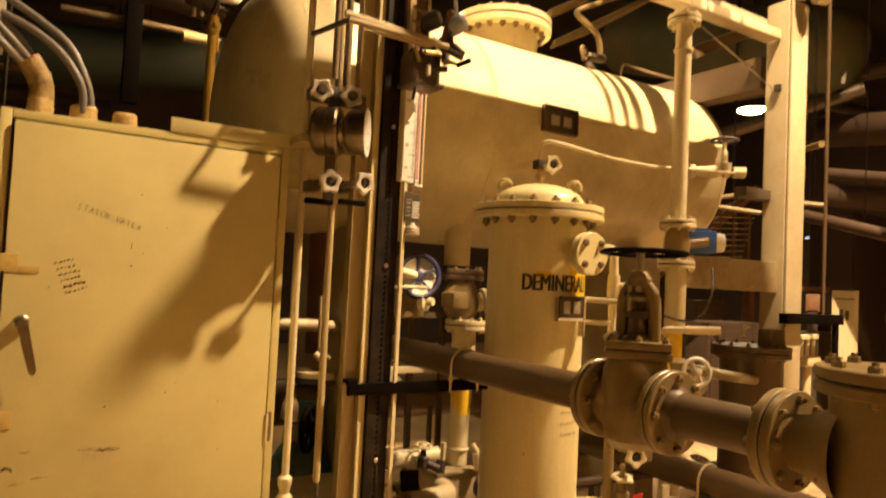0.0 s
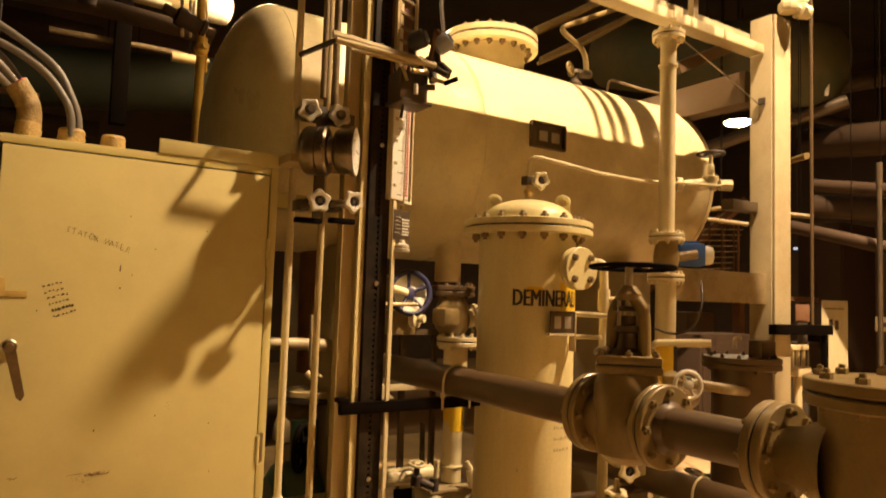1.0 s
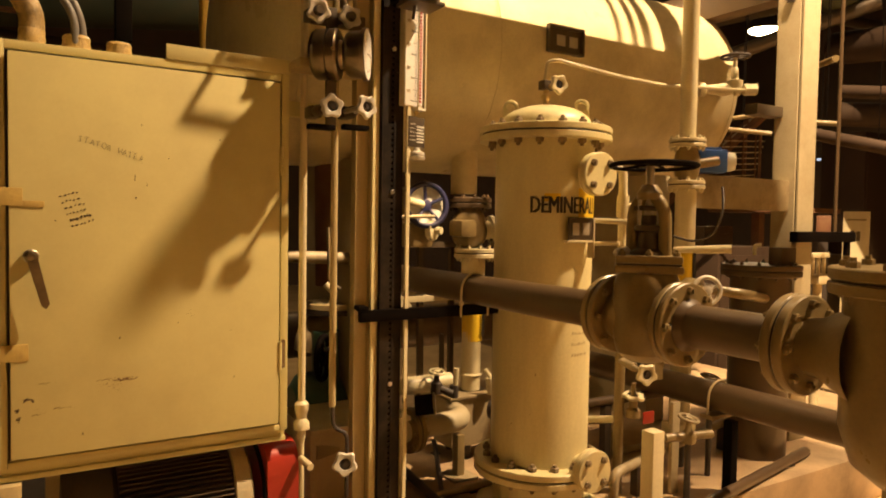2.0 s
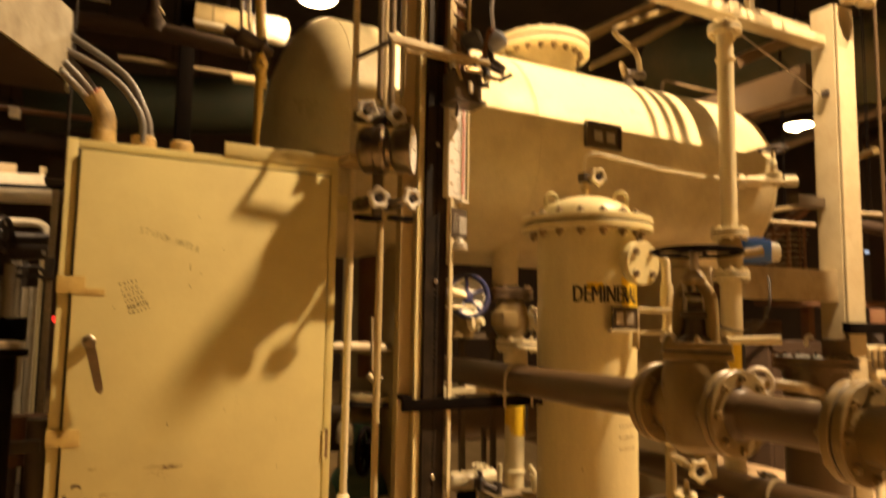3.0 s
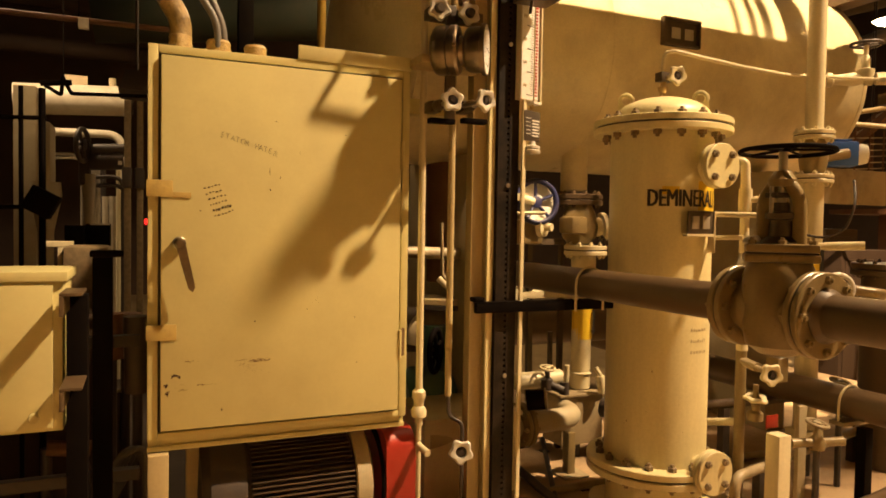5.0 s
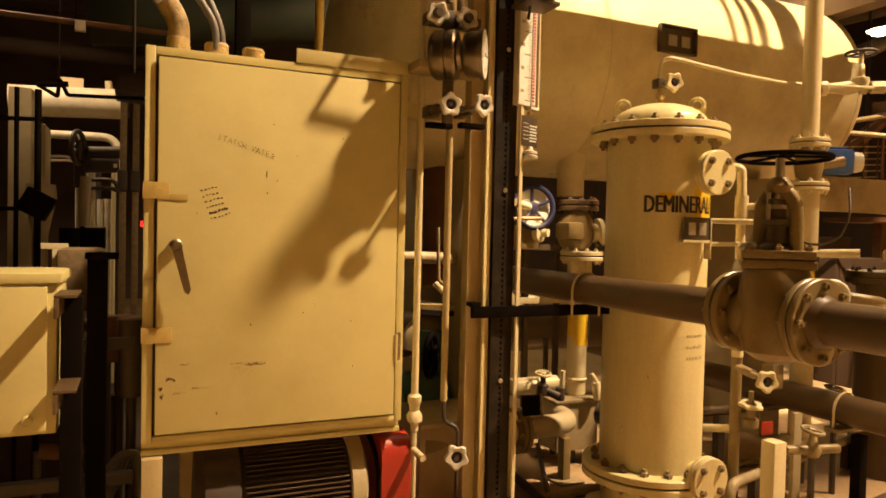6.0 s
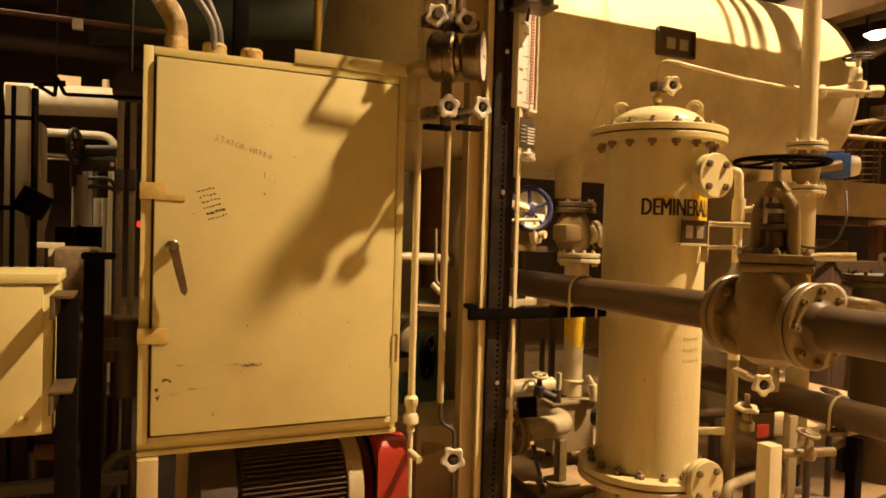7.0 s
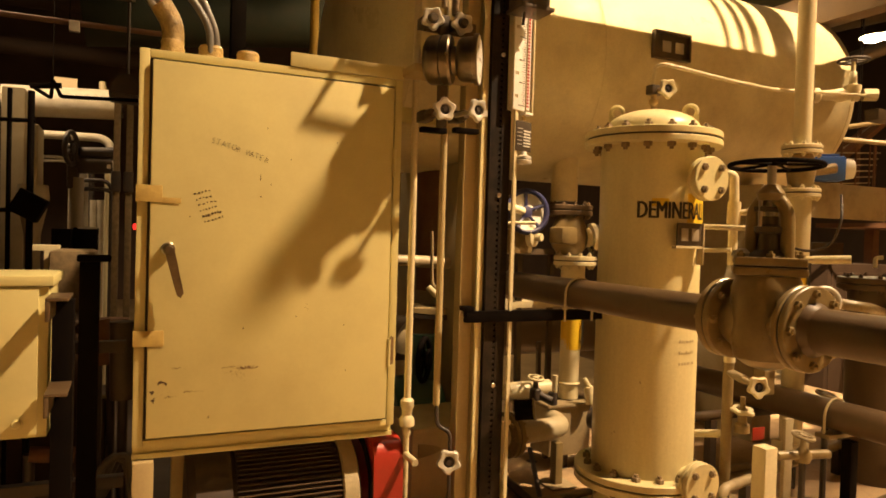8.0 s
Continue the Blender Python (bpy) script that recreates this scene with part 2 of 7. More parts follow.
def bolts(parent, place, axis, circle, count, r, h, material_, start=0.0):
    m = axis_matrix(place, axis)
    for i in range(count):
        a = 2 * math.pi * (i + start) / count
        ob = part("bolt", bolt_mesh(r, h, material_), None, parent)
        ob.matrix_basis = m @ Matrix.Translation((circle * math.cos(a), circle * math.sin(a), 0))


def handwheel(parent, place, axis, R, r, material_, spokes=5, name="handwheel", dish=0.0, label=""):
    m = axis_matrix(place, axis)
    wheel = part(name, torus(mesh(), place, axis, R, r, 44, 10), material_, parent, label)
    deep = parent.type != "EMPTY"
    for i in range(spokes):
        a = 2 * math.pi * (i + 0.3) / spokes
        bm = tube(mesh(), [m @ Vector((0, 0, -dish)), m @ Vector((R * math.cos(a), R * math.sin(a), 0))], r * 0.62, 0.02, 8)
        part("spoke", bm, material_, parent if deep else wheel)
    bm = lathe(mesh(), m @ Vector((0, 0, -dish)), axis, [(0, -0.8 * r), (2.2 * r, -0.8 * r), (2.2 * r, r), (1.2 * r, 1.3 * r), (0, 1.3 * r)], 16)
    part("hub", bm, material_, parent if deep else wheel)
    return wheel


def star_knob(parent, place, axis, R, depth, material_, lobes=5, turn=0.0):
    """A lobed cast knob with a dished face and a dark spindle nut."""
    m = axis_matrix(place, axis)
    n = lobes * 10
    bm = mesh()

    def ring(k, z, lobe=0.13):
        out = []
        for i in range(n):
            a = 2 * math.pi * i / n
            rr = R * k * (1 + lobe * math.cos(lobes * (a + turn)))
            out.append(bm.verts.new(m @ Vector((rr * math.cos(a), rr * math.sin(a), z))))
        return out
    rings = [ring(0.5, 0, 0), ring(0.86, 0.0), ring(0.97, depth * 0.3), ring(0.94, depth * 0.8), ring(0.84, depth), ring(0.56, depth, 0.03), ring(0.48, depth * 0.9, 0), ring(0.45, depth * 0.3, 0)]
    for a, b in zip(rings, rings[1:]):
        for i in range(n):
            bm.faces.new((a[i], a[(i + 1) % n], b[(i + 1) % n], b[i]))
    bm.faces.new(rings[0][::-1])
    knob = part("star_knob", bm, material_, parent, "lobed cast knob")
    bm = mesh()
    lathe(bm, m @ Vector((0, 0, depth * 0.3)), axis, [(R * 0.47, 0.0), (R * 0.46, depth * 0.12), (R * 0.2, depth * 0.22), (R * 0.2, depth * 0.6), (0, depth * 0.6)], 14)
    part("spindle_nut", bm, IRON, knob, "dark spindle nut")
    return knob


def flange_pair(parent, place, axis, r, t, count, material_, bolt_r=0.011, bore=0.0, name="flange", gap=0.006, back=True):
    """Two flanges face to face with a dark gasket and bolts; the axis points along the pipe."""
    axis = Vector(axis).normalized()
    place = Vector(place)
    bm = mesh()
    disc(bm, place - axis * (t + gap / 2), axis, r, t, 48)
    disc(bm, place + axis * (gap / 2), axis, r, t, 48)
    f = part(name, bm, material_, parent)
    part("gasket", disc(mesh(), place - axis * gap * 0.6, axis, r * 0.96, gap * 1.2, 40, 0.0005), IRON, f, "dark gasket")
    c = r * 0.82
    bolts(f, place + axis * (gap / 2 + t), axis, c, count, bolt_r, bolt_r * 1.6, VALVEGREY if material_ is VALVEGREY else (BOLTDARK if material_ in (VESSELPAINT, TANKPAINT) else material_))
    if back:
        bolts(f, place - axis * (gap / 2 + t), -axis, c, count, bolt_r, bolt_r * 1.6, VALVEGREY if material_ is VALVEGREY else (BOLTDARK if material_ in (VESSELPAINT, TANKPAINT) else material_))
    return f


def text(name, words, size, m, material_, parent, extrude=0.0008, stretch=1.0):
    curve = bpy.data.curves.new("lettering", "FONT")
    curve.body, curve.size, curve.extrude, curve.resolution_u = words, size, extrude, 2
    curve.align_x = "LEFT"
    ob = bpy.data.objects.new("lettering", curve)
    scene.collection.objects.link(ob)
    data = bpy.data.meshes.new_from_object(ob)
    bpy.data.objects.remove(ob)
    data.transform(m @ Matrix.Diagonal((stretch, 1, 1, 1)))
    data.materials.clear()
    data.materials.append(material_)
    return part(name, data, material_, parent)


EYE_MID = Vector((-0.07, 0.03, 1.47))


def draw_back(ob, k):
    """Sets a whole thing k times as far from the walk's middle, and k times as large."""
    ob.location = EYE_MID + k * (ob.location - EYE_MID)
    ob.scale = (k, k, k)


FACE_SOUTH = Euler((radians(90), 0, 0)).to_matrix().to_4x4()   # lettering that faces -y

# ---- setting ----
solid("floor", box(mesh(), -14, 24, -14, 20, -0.2, 0.0), FLOORPAINT, "worn brown painted concrete floor of the plant", "floor", "structure")
solid("equipment_pad", box(mesh(), 0.95, 5.2, 2.0, 4.6, 0.0, 0.27, 0.02), CONCRETE, "raised stained concrete equipment pad on the floor", "plinth", "structure")
solid("wall_north", box(mesh(), -14, 24, 15.0, 15.3, 0.0, 14), BRICK, "dark brown far wall of the plant", "wall", "structure")
solid("wall_south", box(mesh(), -14, 24, -10.3, -10.0, 0.0, 14), BRICK, "dark brown wall of the plant hall", "wall", "structure")
# Unseen wall whose paint is lightened to bounce fill onto tank and vessel.
solid("wall_partition", box(mesh(), -12, 16, -1.1, -0.9, 0.0, 4.96), WALLPAINT, "unseen tan partition wall, pale to bounce light at the tank", "wall", "structure")
solid("wall_east", box(mesh(), 16.0, 16.3, -10, 15, 0.0, 14), BRICK, "dark brown end wall of the plant", "wall", "structure")
solid("wall_west", box(mesh(), -12.3, -12.0, -10, 15, 0.0, 14), BRICK, "dark brown end wall of the plant", "wall", "structure")
solid("mezzanine_ceiling", box(mesh(), -12, 16, 1.15, 15, 7.2, 7.5), SOFFIT, "dark underside of the mezzanine deck", "ceiling", "structure")
# Next four slabs are unseen, added only to block and shape the lamp light.
solid("shade_edge", box(mesh(), 4.62, 16, 0.56, 1.149, 7.2, 7.5), SOFFIT, "unseen slab added to cut the lamp light on the right", "ceiling", "structure")
solid("shade_deck", box(mesh(), -12, 2.78, -0.88, 0.34, 7.2, 7.4), SOFFIT, "unseen slab added to shade everything in front of the tank", "ceiling", "structure")
solid("shade_return", box(mesh(), -12, 1.74, 0.3405, 1.149, 7.2, 7.4), SOFFIT, "unseen slab added to shade the tank's left head", "ceiling", "structure")
solid("shade_corner", box(mesh(), 5.5, 7.6, 0.03, 0.29, 7.2, 7.4), SOFFIT, "unseen slab added to shade the far right", "ceiling", "structure")
solid("floor_plate", box(mesh(), -6, 0.3, 2.35, 9.5, 0.0005, 0.008), DARKPLATE, "oily dark steel floor plate in the aisle", "floor", "structure")
solid("hall_ceiling", box(mesh(), -12, 16, -10, 15, 13.0, 13.3), SOFFIT, "dark high roof of the turbine hall", "ceiling", "structure")

# ---- steel post with slotted strut ----
post = thing("steel_post", (1.1, 2.5, 0), "tan painted steel channel post running floor to ceiling", "post")
PXL = 1.122
SX0, SX1 = 1.158, 1.248
part("side_flange", box(mesh(), PXL, PXL + 0.016, 2.432, 2.60, 0, 7.2, 0.003), POST, post)
part("side_flange", box(mesh(), PXL + 0.1, PXL + 0.114, 2.445, 2.60, 0, 7.2, 0.003), POST, post)
part("web", box(mesh(), PXL + 0.016, PXL + 0.1, 2.555, 2.567, 0, 7.2, 0.002), POST, post)
# Turned, paler strip and added front face stand in for light on the post's side.
part("edge_strip", box(mesh(), -0.002, SX0 - PXL - 0.006, -0.004, 0.004, 0.285, 7.2, 0.002, Matrix.Translation((PXL + 0.003, 2.408, 0)) @ Matrix.Rotation(radians(14), 4, "Z")), VESSELPAINT, post, "edge strip painted pale for the light on it")
part("front_face", box(mesh(), 1.069, PXL - 0.002, 2.434, 2.446, 0.285, 7.2, 0.002), POST, post)
part("base_plate", box(mesh(), PXL - 0.06, PXL + 0.17, 2.37, 2.65, 0.27, 0.285, 0.002), POST, post)

strut = thing("slotted_strut", (SX0, 2.41, 0), "black slotted channel strut fixed beside the post", "strut")
bm = mesh()
w = SX1 - SX0
box(bm, SX0, SX0 + w * 0.43, 2.395, 2.399, 0.0, 7.2)
box(bm, SX0 + w * 0.57, SX1, 2.395, 2.399, 0.0, 7.2)
for i in range(326):
    z = 0.02 + i * 0.022
    box(bm, SX0 + w * 0.43, SX0 + w * 0.57, 2.3955, 2.3985, z, z + 0.012)
part("slotted_face", bm, STRUT, strut)
bm = mesh()
box(bm, SX0, SX0 + 0.003, 2.399, 2.44, 0, 7.2)
box(bm, SX1 - 0.003, SX1, 2.399, 2.44, 0, 7.2)
part("side_wall", bm, STRUT, strut)
part("back_wall", box(mesh(), SX0, SX1, 2.44, 2.443, 0, 7.2), BLACK, strut)
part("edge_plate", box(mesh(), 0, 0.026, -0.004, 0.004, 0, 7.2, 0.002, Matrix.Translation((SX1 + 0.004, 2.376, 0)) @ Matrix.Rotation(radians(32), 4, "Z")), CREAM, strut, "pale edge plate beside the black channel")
for z in (1.62, 2.16, 0.88):
    part("bolt", disc(mesh(), (SX0 + w * 0.5, 2.394, z), (0, -1, 0), 0.009, 0.006, 10), STEEL, strut, "bright fixing bolt")

# bracket arm that carries the process pipe
arm = thing("pipe_bracket", (1.4, 2.38, 1.1), "dark steel angle bracket bolted to the post", "bracket")
part("arm", box(mesh(), 1.066, 1.695, 2.366, 2.394, 1.130, 1.168, 0.003), BLACK, arm)
part("lip", box(mesh(), 1.066, 1.695, 2.366, 2.40, 1.1685, 1.172, 0.0005), BLACK, arm)
part("seat_block", box(mesh(), 1.06, 1.1, 2.37, 2.42, 1.1725, 1.19, 0.003), BLACK, arm)
part("gusset", prism(mesh(), [(0, 0), (0.055, 0), (0, 0.05)], (1.261, 2.425, 1.172), (0, -1, 0), 0.006), CREAM, arm, "small cream gusset")

# ---- right-hand column and beams ----
column = thing("steel_column", (3.86, 2.43, 0), "cream painted steel column with bolted brackets", "column")
part("front_flange", box(mesh(), 3.77, 3.928, 2.35, 2.364, 0, 3.33, 0.003), STEELPAINT, column)
part("rear_flange", box(mesh(), 3.77, 3.928, 2.50, 2.514, 0, 3.33, 0.003), STEELPAINT, column)
part("web", box(mesh(), 3.843, 3.855, 2.364, 2.50, 0, 3.33, 0.002), STEELPAINT, column)
part("side_plate", box(mesh(), 3.755, 3.765, 2.364, 2.50, 0.4, 3.33, 0.002), STEELPAINT, column)
part("bracket", box(mesh(), 3.735, 3.755, 2.40, 2.44, 2.79, 2.83, 0.004), IRON, column, "dark bracket for the stay wire")
beam = thing("steel_beam", (2.5, 2.45, 3.1), "cream steel beam with dusty top flange", "beam")
part("web", box(mesh(), -1.2, 3.752, 2.50, 2.51, 3.1155, 3.247, 0.002), STEELPAINT, beam)
part("bottom_flange", box(mesh(), -1.2, 3.752, 2.418, 2.51, 3.103, 3.115, 0.002), STEELPAINT, beam)
# Paler paint than the other beam parts: lamp light put into the colour.
part("front_plate", box(mesh(), -1.2, 3.752, 2.41, 2.4175, 3.103, 3.155, 0.002), CREAM, beam, "front plate painted paler for the lamp light on it")
mid = thing("cross_beam", (3.4, 2.5, 1.6), "cream cross beam welded to the column", "beam")
# Web darker than its flanges: the shade on the beam is painted in.
part("web", box(mesh(), 2.93, 3.754, 2.395, 2.405, 1.60, 1.775, 0.002), DIRTYSHADECREAM, mid)
part("bottom_flange", box(mesh(), 2.95, 3.754, 2.406, 2.49, 1.612, 1.62, 0.002), STEELPAINT, mid)
part("top_flange", box(mesh(), 2.95, 3.754, 2.406, 2.49, 1.762, 1.77, 0.002), STEELPAINT, mid)
# Dark pipe paint on this beam stands in for the shade around it.
rear = thing("rear_beam", (3.0, 3.0, 2.9), "steel beam running back from the column, painted dark for shade", "beam")
part("web", tube(mesh(), [(3.097, 2.53, 2.901), (3.651, 2.54, 3.169)], 0.045, 0, 4), PIPEGREY, rear)
part("web", box(mesh(), 3.80, 3.94, 2.57, 8.0, 2.85, 3.05, 0.004), PIPEGREY, rear)
wire = thing("stay_wire", (3.2, 2.4, 2.8), "thin steel stay wire strung to the column", "wire")
part("strand", tube(mesh(), [(3.018, 2.469, 3.066), (3.493, 2.504, 2.951), (3.772, 2.449, 2.795)], 0.004, 0.05, 6), STEEL, wire)
black_arm = thing("channel_arm", (3.9, 2.36, 1.4), "black steel channel arm across the column", "bracket")
part("arm", box(mesh(), 3.70, 4.30, 2.30, 2.348, 1.425, 1.485, 0.003), BLACK, black_arm)
part("hanger", box(mesh(), 4.235, 4.265, 2.31, 2.34, 1.20, 1.425, 0.003), BLACK, black_arm)
conduit_r = thing("vertical_conduit", (4.05, 2.28, 0), "thin brown vertical conduit standing on the arm", "conduit")
part("conduit_run", tube(mesh(), [(4.10, 2.318, 1.484), (4.085, 2.318, 7.2)], 0.0105, 0, 12), PIPEGREY, conduit_r)
cpipe = thing("column_riser", (3.82, 2.30, 3.335), "cream riser pipe with a lobed union over the column", "pipe")
part("pipe_run", tube(mesh(), [(3.82, 2.30, 3.36), (3.84, 2.30, 7.2)], 0.04, 0, 18), CREAM, cpipe)
part("union", lathe(mesh(), (3.82, 2.30, 3.335), (0, 0, 1), [(0, 0), (0.05, 0), (0.058, 0.012), (0.058, 0.05), (0.046, 0.06), (0, 0.06)], 8), CREAM, cpipe)
part("side_union", lathe(mesh(), (3.85, 2.28, 3.36), (1, -0.15, -0.05), [(0.03, 0), (0.03, 0.03), (0.05, 0.035), (0.05, 0.065), (0.035, 0.07), (0.042, 0.08), (0.042, 0.115), (0, 0.12)], 8), CREAM, cpipe)
yfit = thing("yellow_regulator", (3.94, 2.29, 3.44), "small yellow gas regulator with a white base clamp", "regulator")
part("base_clamp", box(mesh(), 3.905, 3.985, 2.265, 2.315, 3.43, 3.462, 0.006), WHITE, yfit, "white base clamp")
part("body", lathe(mesh(), (3.935, 2.29, 3.463), (0, 0, 1), [(0, 0), (0.034, 0), (0.038, 0.02), (0.026, 0.035), (0.032, 0.05), (0.032, 0.10), (0.02, 0.115), (0, 0.12)], 16), YELLOW, yfit)
part("side_cap", disc(mesh(), (3.935, 2.262, 3.52), (0.2, -1, 0), 0.024, 0.02, 14), GASYELLOW, yfit)
part("bracket", box(mesh(), 3.86, 3.905, 2.285, 2.30, 3.44, 3.452, 0.002), WHITE, yfit)
for x, w, z0, z1 in ((2.44, 0.042, 3.1, 3.165), (2.285, 0.05, 3.112, 3.18), (2.215, 0.03, 3.12, 3.175)):
    part("beam_clamp", box(mesh(), x, x + w, 2.388, 2.4095, z0, z1, 0.006), BLACK, beam, "black beam clamp")
part("clamp_cable", tube(mesh(), [(2.46, 2.39, 3.15), (2.50, 2.37, 3.185), (2.47, 2.37, 3.205), (2.40, 2.38, 3.185), (2.31, 2.385, 3.175)], 0.006, 0.02, 8), IRON, beam, "dark cable")
for x in (2.93, 3.07, 3.365):
    part("beam_clip", box(mesh(), x, x + 0.022, 2.405, 2.4095, 3.112, 3.156, 0.001), STEELPAINT, beam)
UX = 3.144
upright = thing("beam_upright", (UX, 2.45, 3.127), "tan upright pipe standing on the beam", "pipe")
part("shaft", box(mesh(), UX - 0.02, UX + 0.02, 2.43, 2.47, 3.127, 7.2, 0.003), STEELPAINT, upright)
part("base_plate", box(mesh(), UX - 0.06, UX + 0.06, 2.42, 2.498, 3.1155, 3.1265, 0.002), STEELPAINT, upright)
part("top_block", box(mesh(), UX - 0.04, UX + 0.04, 2.405, 2.4285, 3.285, 3.42, 0.006), IRON, upright, "dark clamp block")
# Unseen pipe, placed so that its shadow crosses the cabinet door diagonally.
over = thing("shade_pipe", (2.067, 1.8, 3.7), "unseen short pipe added to cast the door's diagonal shade", "pipe")
part("run", tube(mesh(), [(2.067, 1.50, 3.7), (2.067, 2.05, 3.7)], 0.052, 0, 20), POST, over)
part("hanger_rod", rod(mesh(), (2.067, 1.8, 3.74), (2.067, 1.8, 7.2), 0.004, 10), STEELPAINT, over)
part("end_cap", disc(mesh(), (2.067, 1.49, 3.7), (0, 1, 0), 0.054, 0.02, 24), POST, over)
# Unseen rods, added to cast the narrow shadow stripes on the tank.
hang = thing("shade_rods", (2.77, 1.62, 4.6), "unseen rods and cross bar added to stripe the tank with shade", "hanger")
part("cross_bar", box(mesh(), 2.62, 2.87, 1.60, 1.64, 4.60, 4.62, 0.002), STEELPAINT, hang)
for x, r in ((2.665, 0.016), (2.75, 0.02), (2.825, 0.028)):
    part("hanger_rod", rod(mesh(), (x, 1.62, 4.62), (x, 1.62, 7.2), r, 10), STEELPAINT, hang)
# Unseen as well: casts the wide shadow band beside those stripes.
drop = thing("shade_drop_pipe", (3.053, 1.855, 4.09), "unseen pipe added to cast the tank's wide shade band", "pipe")
part("run", rod(mesh(), (3.053, 1.855, 4.09), (3.053, 1.855, 7.2), 0.064, 20), POST, drop)
part("cap", disc(mesh(), (3.053, 1.855, 4.07), (0, 0, 1), 0.074, 0.03, 20), POST, drop)

# ---- control cabinet ----
def blotch(bm, m, w, h, seed, n=26):
    """A thin uneven stain of a shape of its own."""
    rnd = random.Random(seed)
    vs = []
    for i in range(n):
        a = 2 * math.pi * i / n
        k = 0.55 + 0.45 * rnd.random()
        vs.append(bm.verts.new(m @ Vector((w / 2 * k * math.cos(a), h / 2 * k * math.sin(a), 0))))
    bm.faces.new(vs)
    return bm


def on_door(x, z, out=0.0, turn=0.0):
    return Matrix.Translation((x, 2.402 - out, z)) @ FACE_SOUTH @ Matrix.Rotation(radians(turn), 4, "Z")


cabinet = thing("control_cabinet", (0.36, 2.58, 0), "cream steel control cabinet on legs with handwritten marks", "cabinet")
bm = mesh()
box(bm, -0.075, 0.802, 2.44, 2.74, 0.714, 2.018, 0.004)
part("body", bm, CABINET, cabinet)
bm = mesh()
box(bm, -0.077, -0.046, 2.416, 2.4398, 0.755, 2.02, 0.004)
box(bm, 0.776, 0.804, 2.416, 2.4398, 0.755, 2.02, 0.004)
box(bm, -0.0455, 0.7755, 2.417, 2.4398, 1.993, 2.019, 0.003)
box(bm, -0.0455, 0.7755, 2.417, 2.4398, 0.7555, 0.776, 0.003)
part("front_frame", bm, CABINET, cabinet)
part("seal", box(mesh(), -0.0452, 0.7752, 2.428, 2.4395, 0.777, 1.992), IRON, cabinet, "dark door seal")
door = part("door", box(mesh(), -0.038, 0.768, 2.402, 2.4275, 0.784, 1.985, 0.005), CABINET, cabinet)
part("bottom_rail", box(mesh(), -0.077, 0.803, 2.431, 2.4385, 0.712, 0.730, 0.003), CABINET, cabinet)
part("lid_plate", box(mesh(), 0.395, 0.806, 2.412, 2.424, 2.020, 2.068, 0.002), CABINET, cabinet)
# Legs take the darker post paint to imitate the shade below the cabinet.
for x0, x1, y0, y1 in ((-0.075, -0.012, 2.40, 2.46), (0.055, 0.11, 2.66, 2.72)):
    part("leg", box(mesh(), x0, x1, y0, y1, 0.0, 0.709, 0.004), POST, cabinet)
    part("foot_plate", box(mesh(), x0 - 0.03, x1 + 0.03, y0 - 0.03, y1 + 0.03, 0.001, 0.012), CABINET, cabinet)
part("wall_bracket", box(mesh(), 0.79, 1.04, 2.60, 2.66, 1.90, 1.96, 0.004), CABINET, cabinet, "bracket to the post")
# handle
hx, hz = 0.017, 1.39
handle = part("handle", disc(mesh(), (hx, 2.402, hz), (0, -1, 0), 0.021, 0.02, 20), STEEL, door, "worn steel lever handle")
bm = lathe(mesh(), (hx, 2.382, hz), (0, -1, 0), [(0.014, 0), (0.012, 0.02), (0.018, 0.026), (0.012, 0.036), (0, 0.038)], 16)
prism(bm, [(-0.014, 0.01), (0.016, 0.012), (0.014, -0.145), (0.002, -0.158), (-0.008, -0.145)], (0, 0, 0), (0, 0, 1), 0.014)
lever = [v for v in bm.verts if abs(v.co.y) < 1.0]
bmesh.ops.transform(bm, matrix=Matrix.Translation((hx, 2.364, hz)) @ Matrix.Rotation(radians(-13), 4, "Y") @ FACE_SOUTH, verts=lever)
part("lever", bm, GAUGESTEEL, handle)
for z in (1.712, 1.026):
    bm = mesh()
    rod(bm, (0.772, 2.404, z - 0.05), (0.772, 2.404, z + 0.05), 0.008, 12)
    part("hinge", bm, CABINET, door)
part("hinge_leaf", prism(mesh(), [(0, -0.05), (0.02, -0.04), (0.02, 0.055), (0.012, 0.06), (0.0, 0.045)], (0.768, 2.4015, 1.026), (0, -1, 0), 0.004), SCUFF, door, "rust-stained hinge leaf")
# writing
bm = mesh()
jitter = random.Random(21)
pen = 0.0
for ch in "STATOR WATER":
    if ch != " ":
        glyph = bpy.data.curves.new("glyph", "FONT")
        glyph.body, glyph.size, glyph.offset, glyph.resolution_u = ch, 0.027, -0.00055, 3
        tmp = bpy.data.objects.new("glyph", glyph)
        scene.collection.objects.link(tmp)
        flat = bpy.data.meshes.new_from_object(tmp)
        bpy.data.objects.remove(tmp)
        flat.transform(on_door(0.139, 1.737, 0.0012, -15 - 0.03 / 0.2 * pen) @ Matrix.Translation((pen, -0.03 * pen + 0.0015 * jitter.random(), 0)) @ Matrix.Rotation(radians(8 - 16 * jitter.random()), 4, "Z") @ Matrix.Diagonal((0.84, 0.95 + 0.1 * jitter.random(), 1, 1)))
        bm.from_mesh(flat)
    pen += 0.0165 if ch != " " else 0.012
tagged(part("marker_writing", bm, MARKER, door), kind="stuff")
bm = mesh()
rnd = random.Random(5)
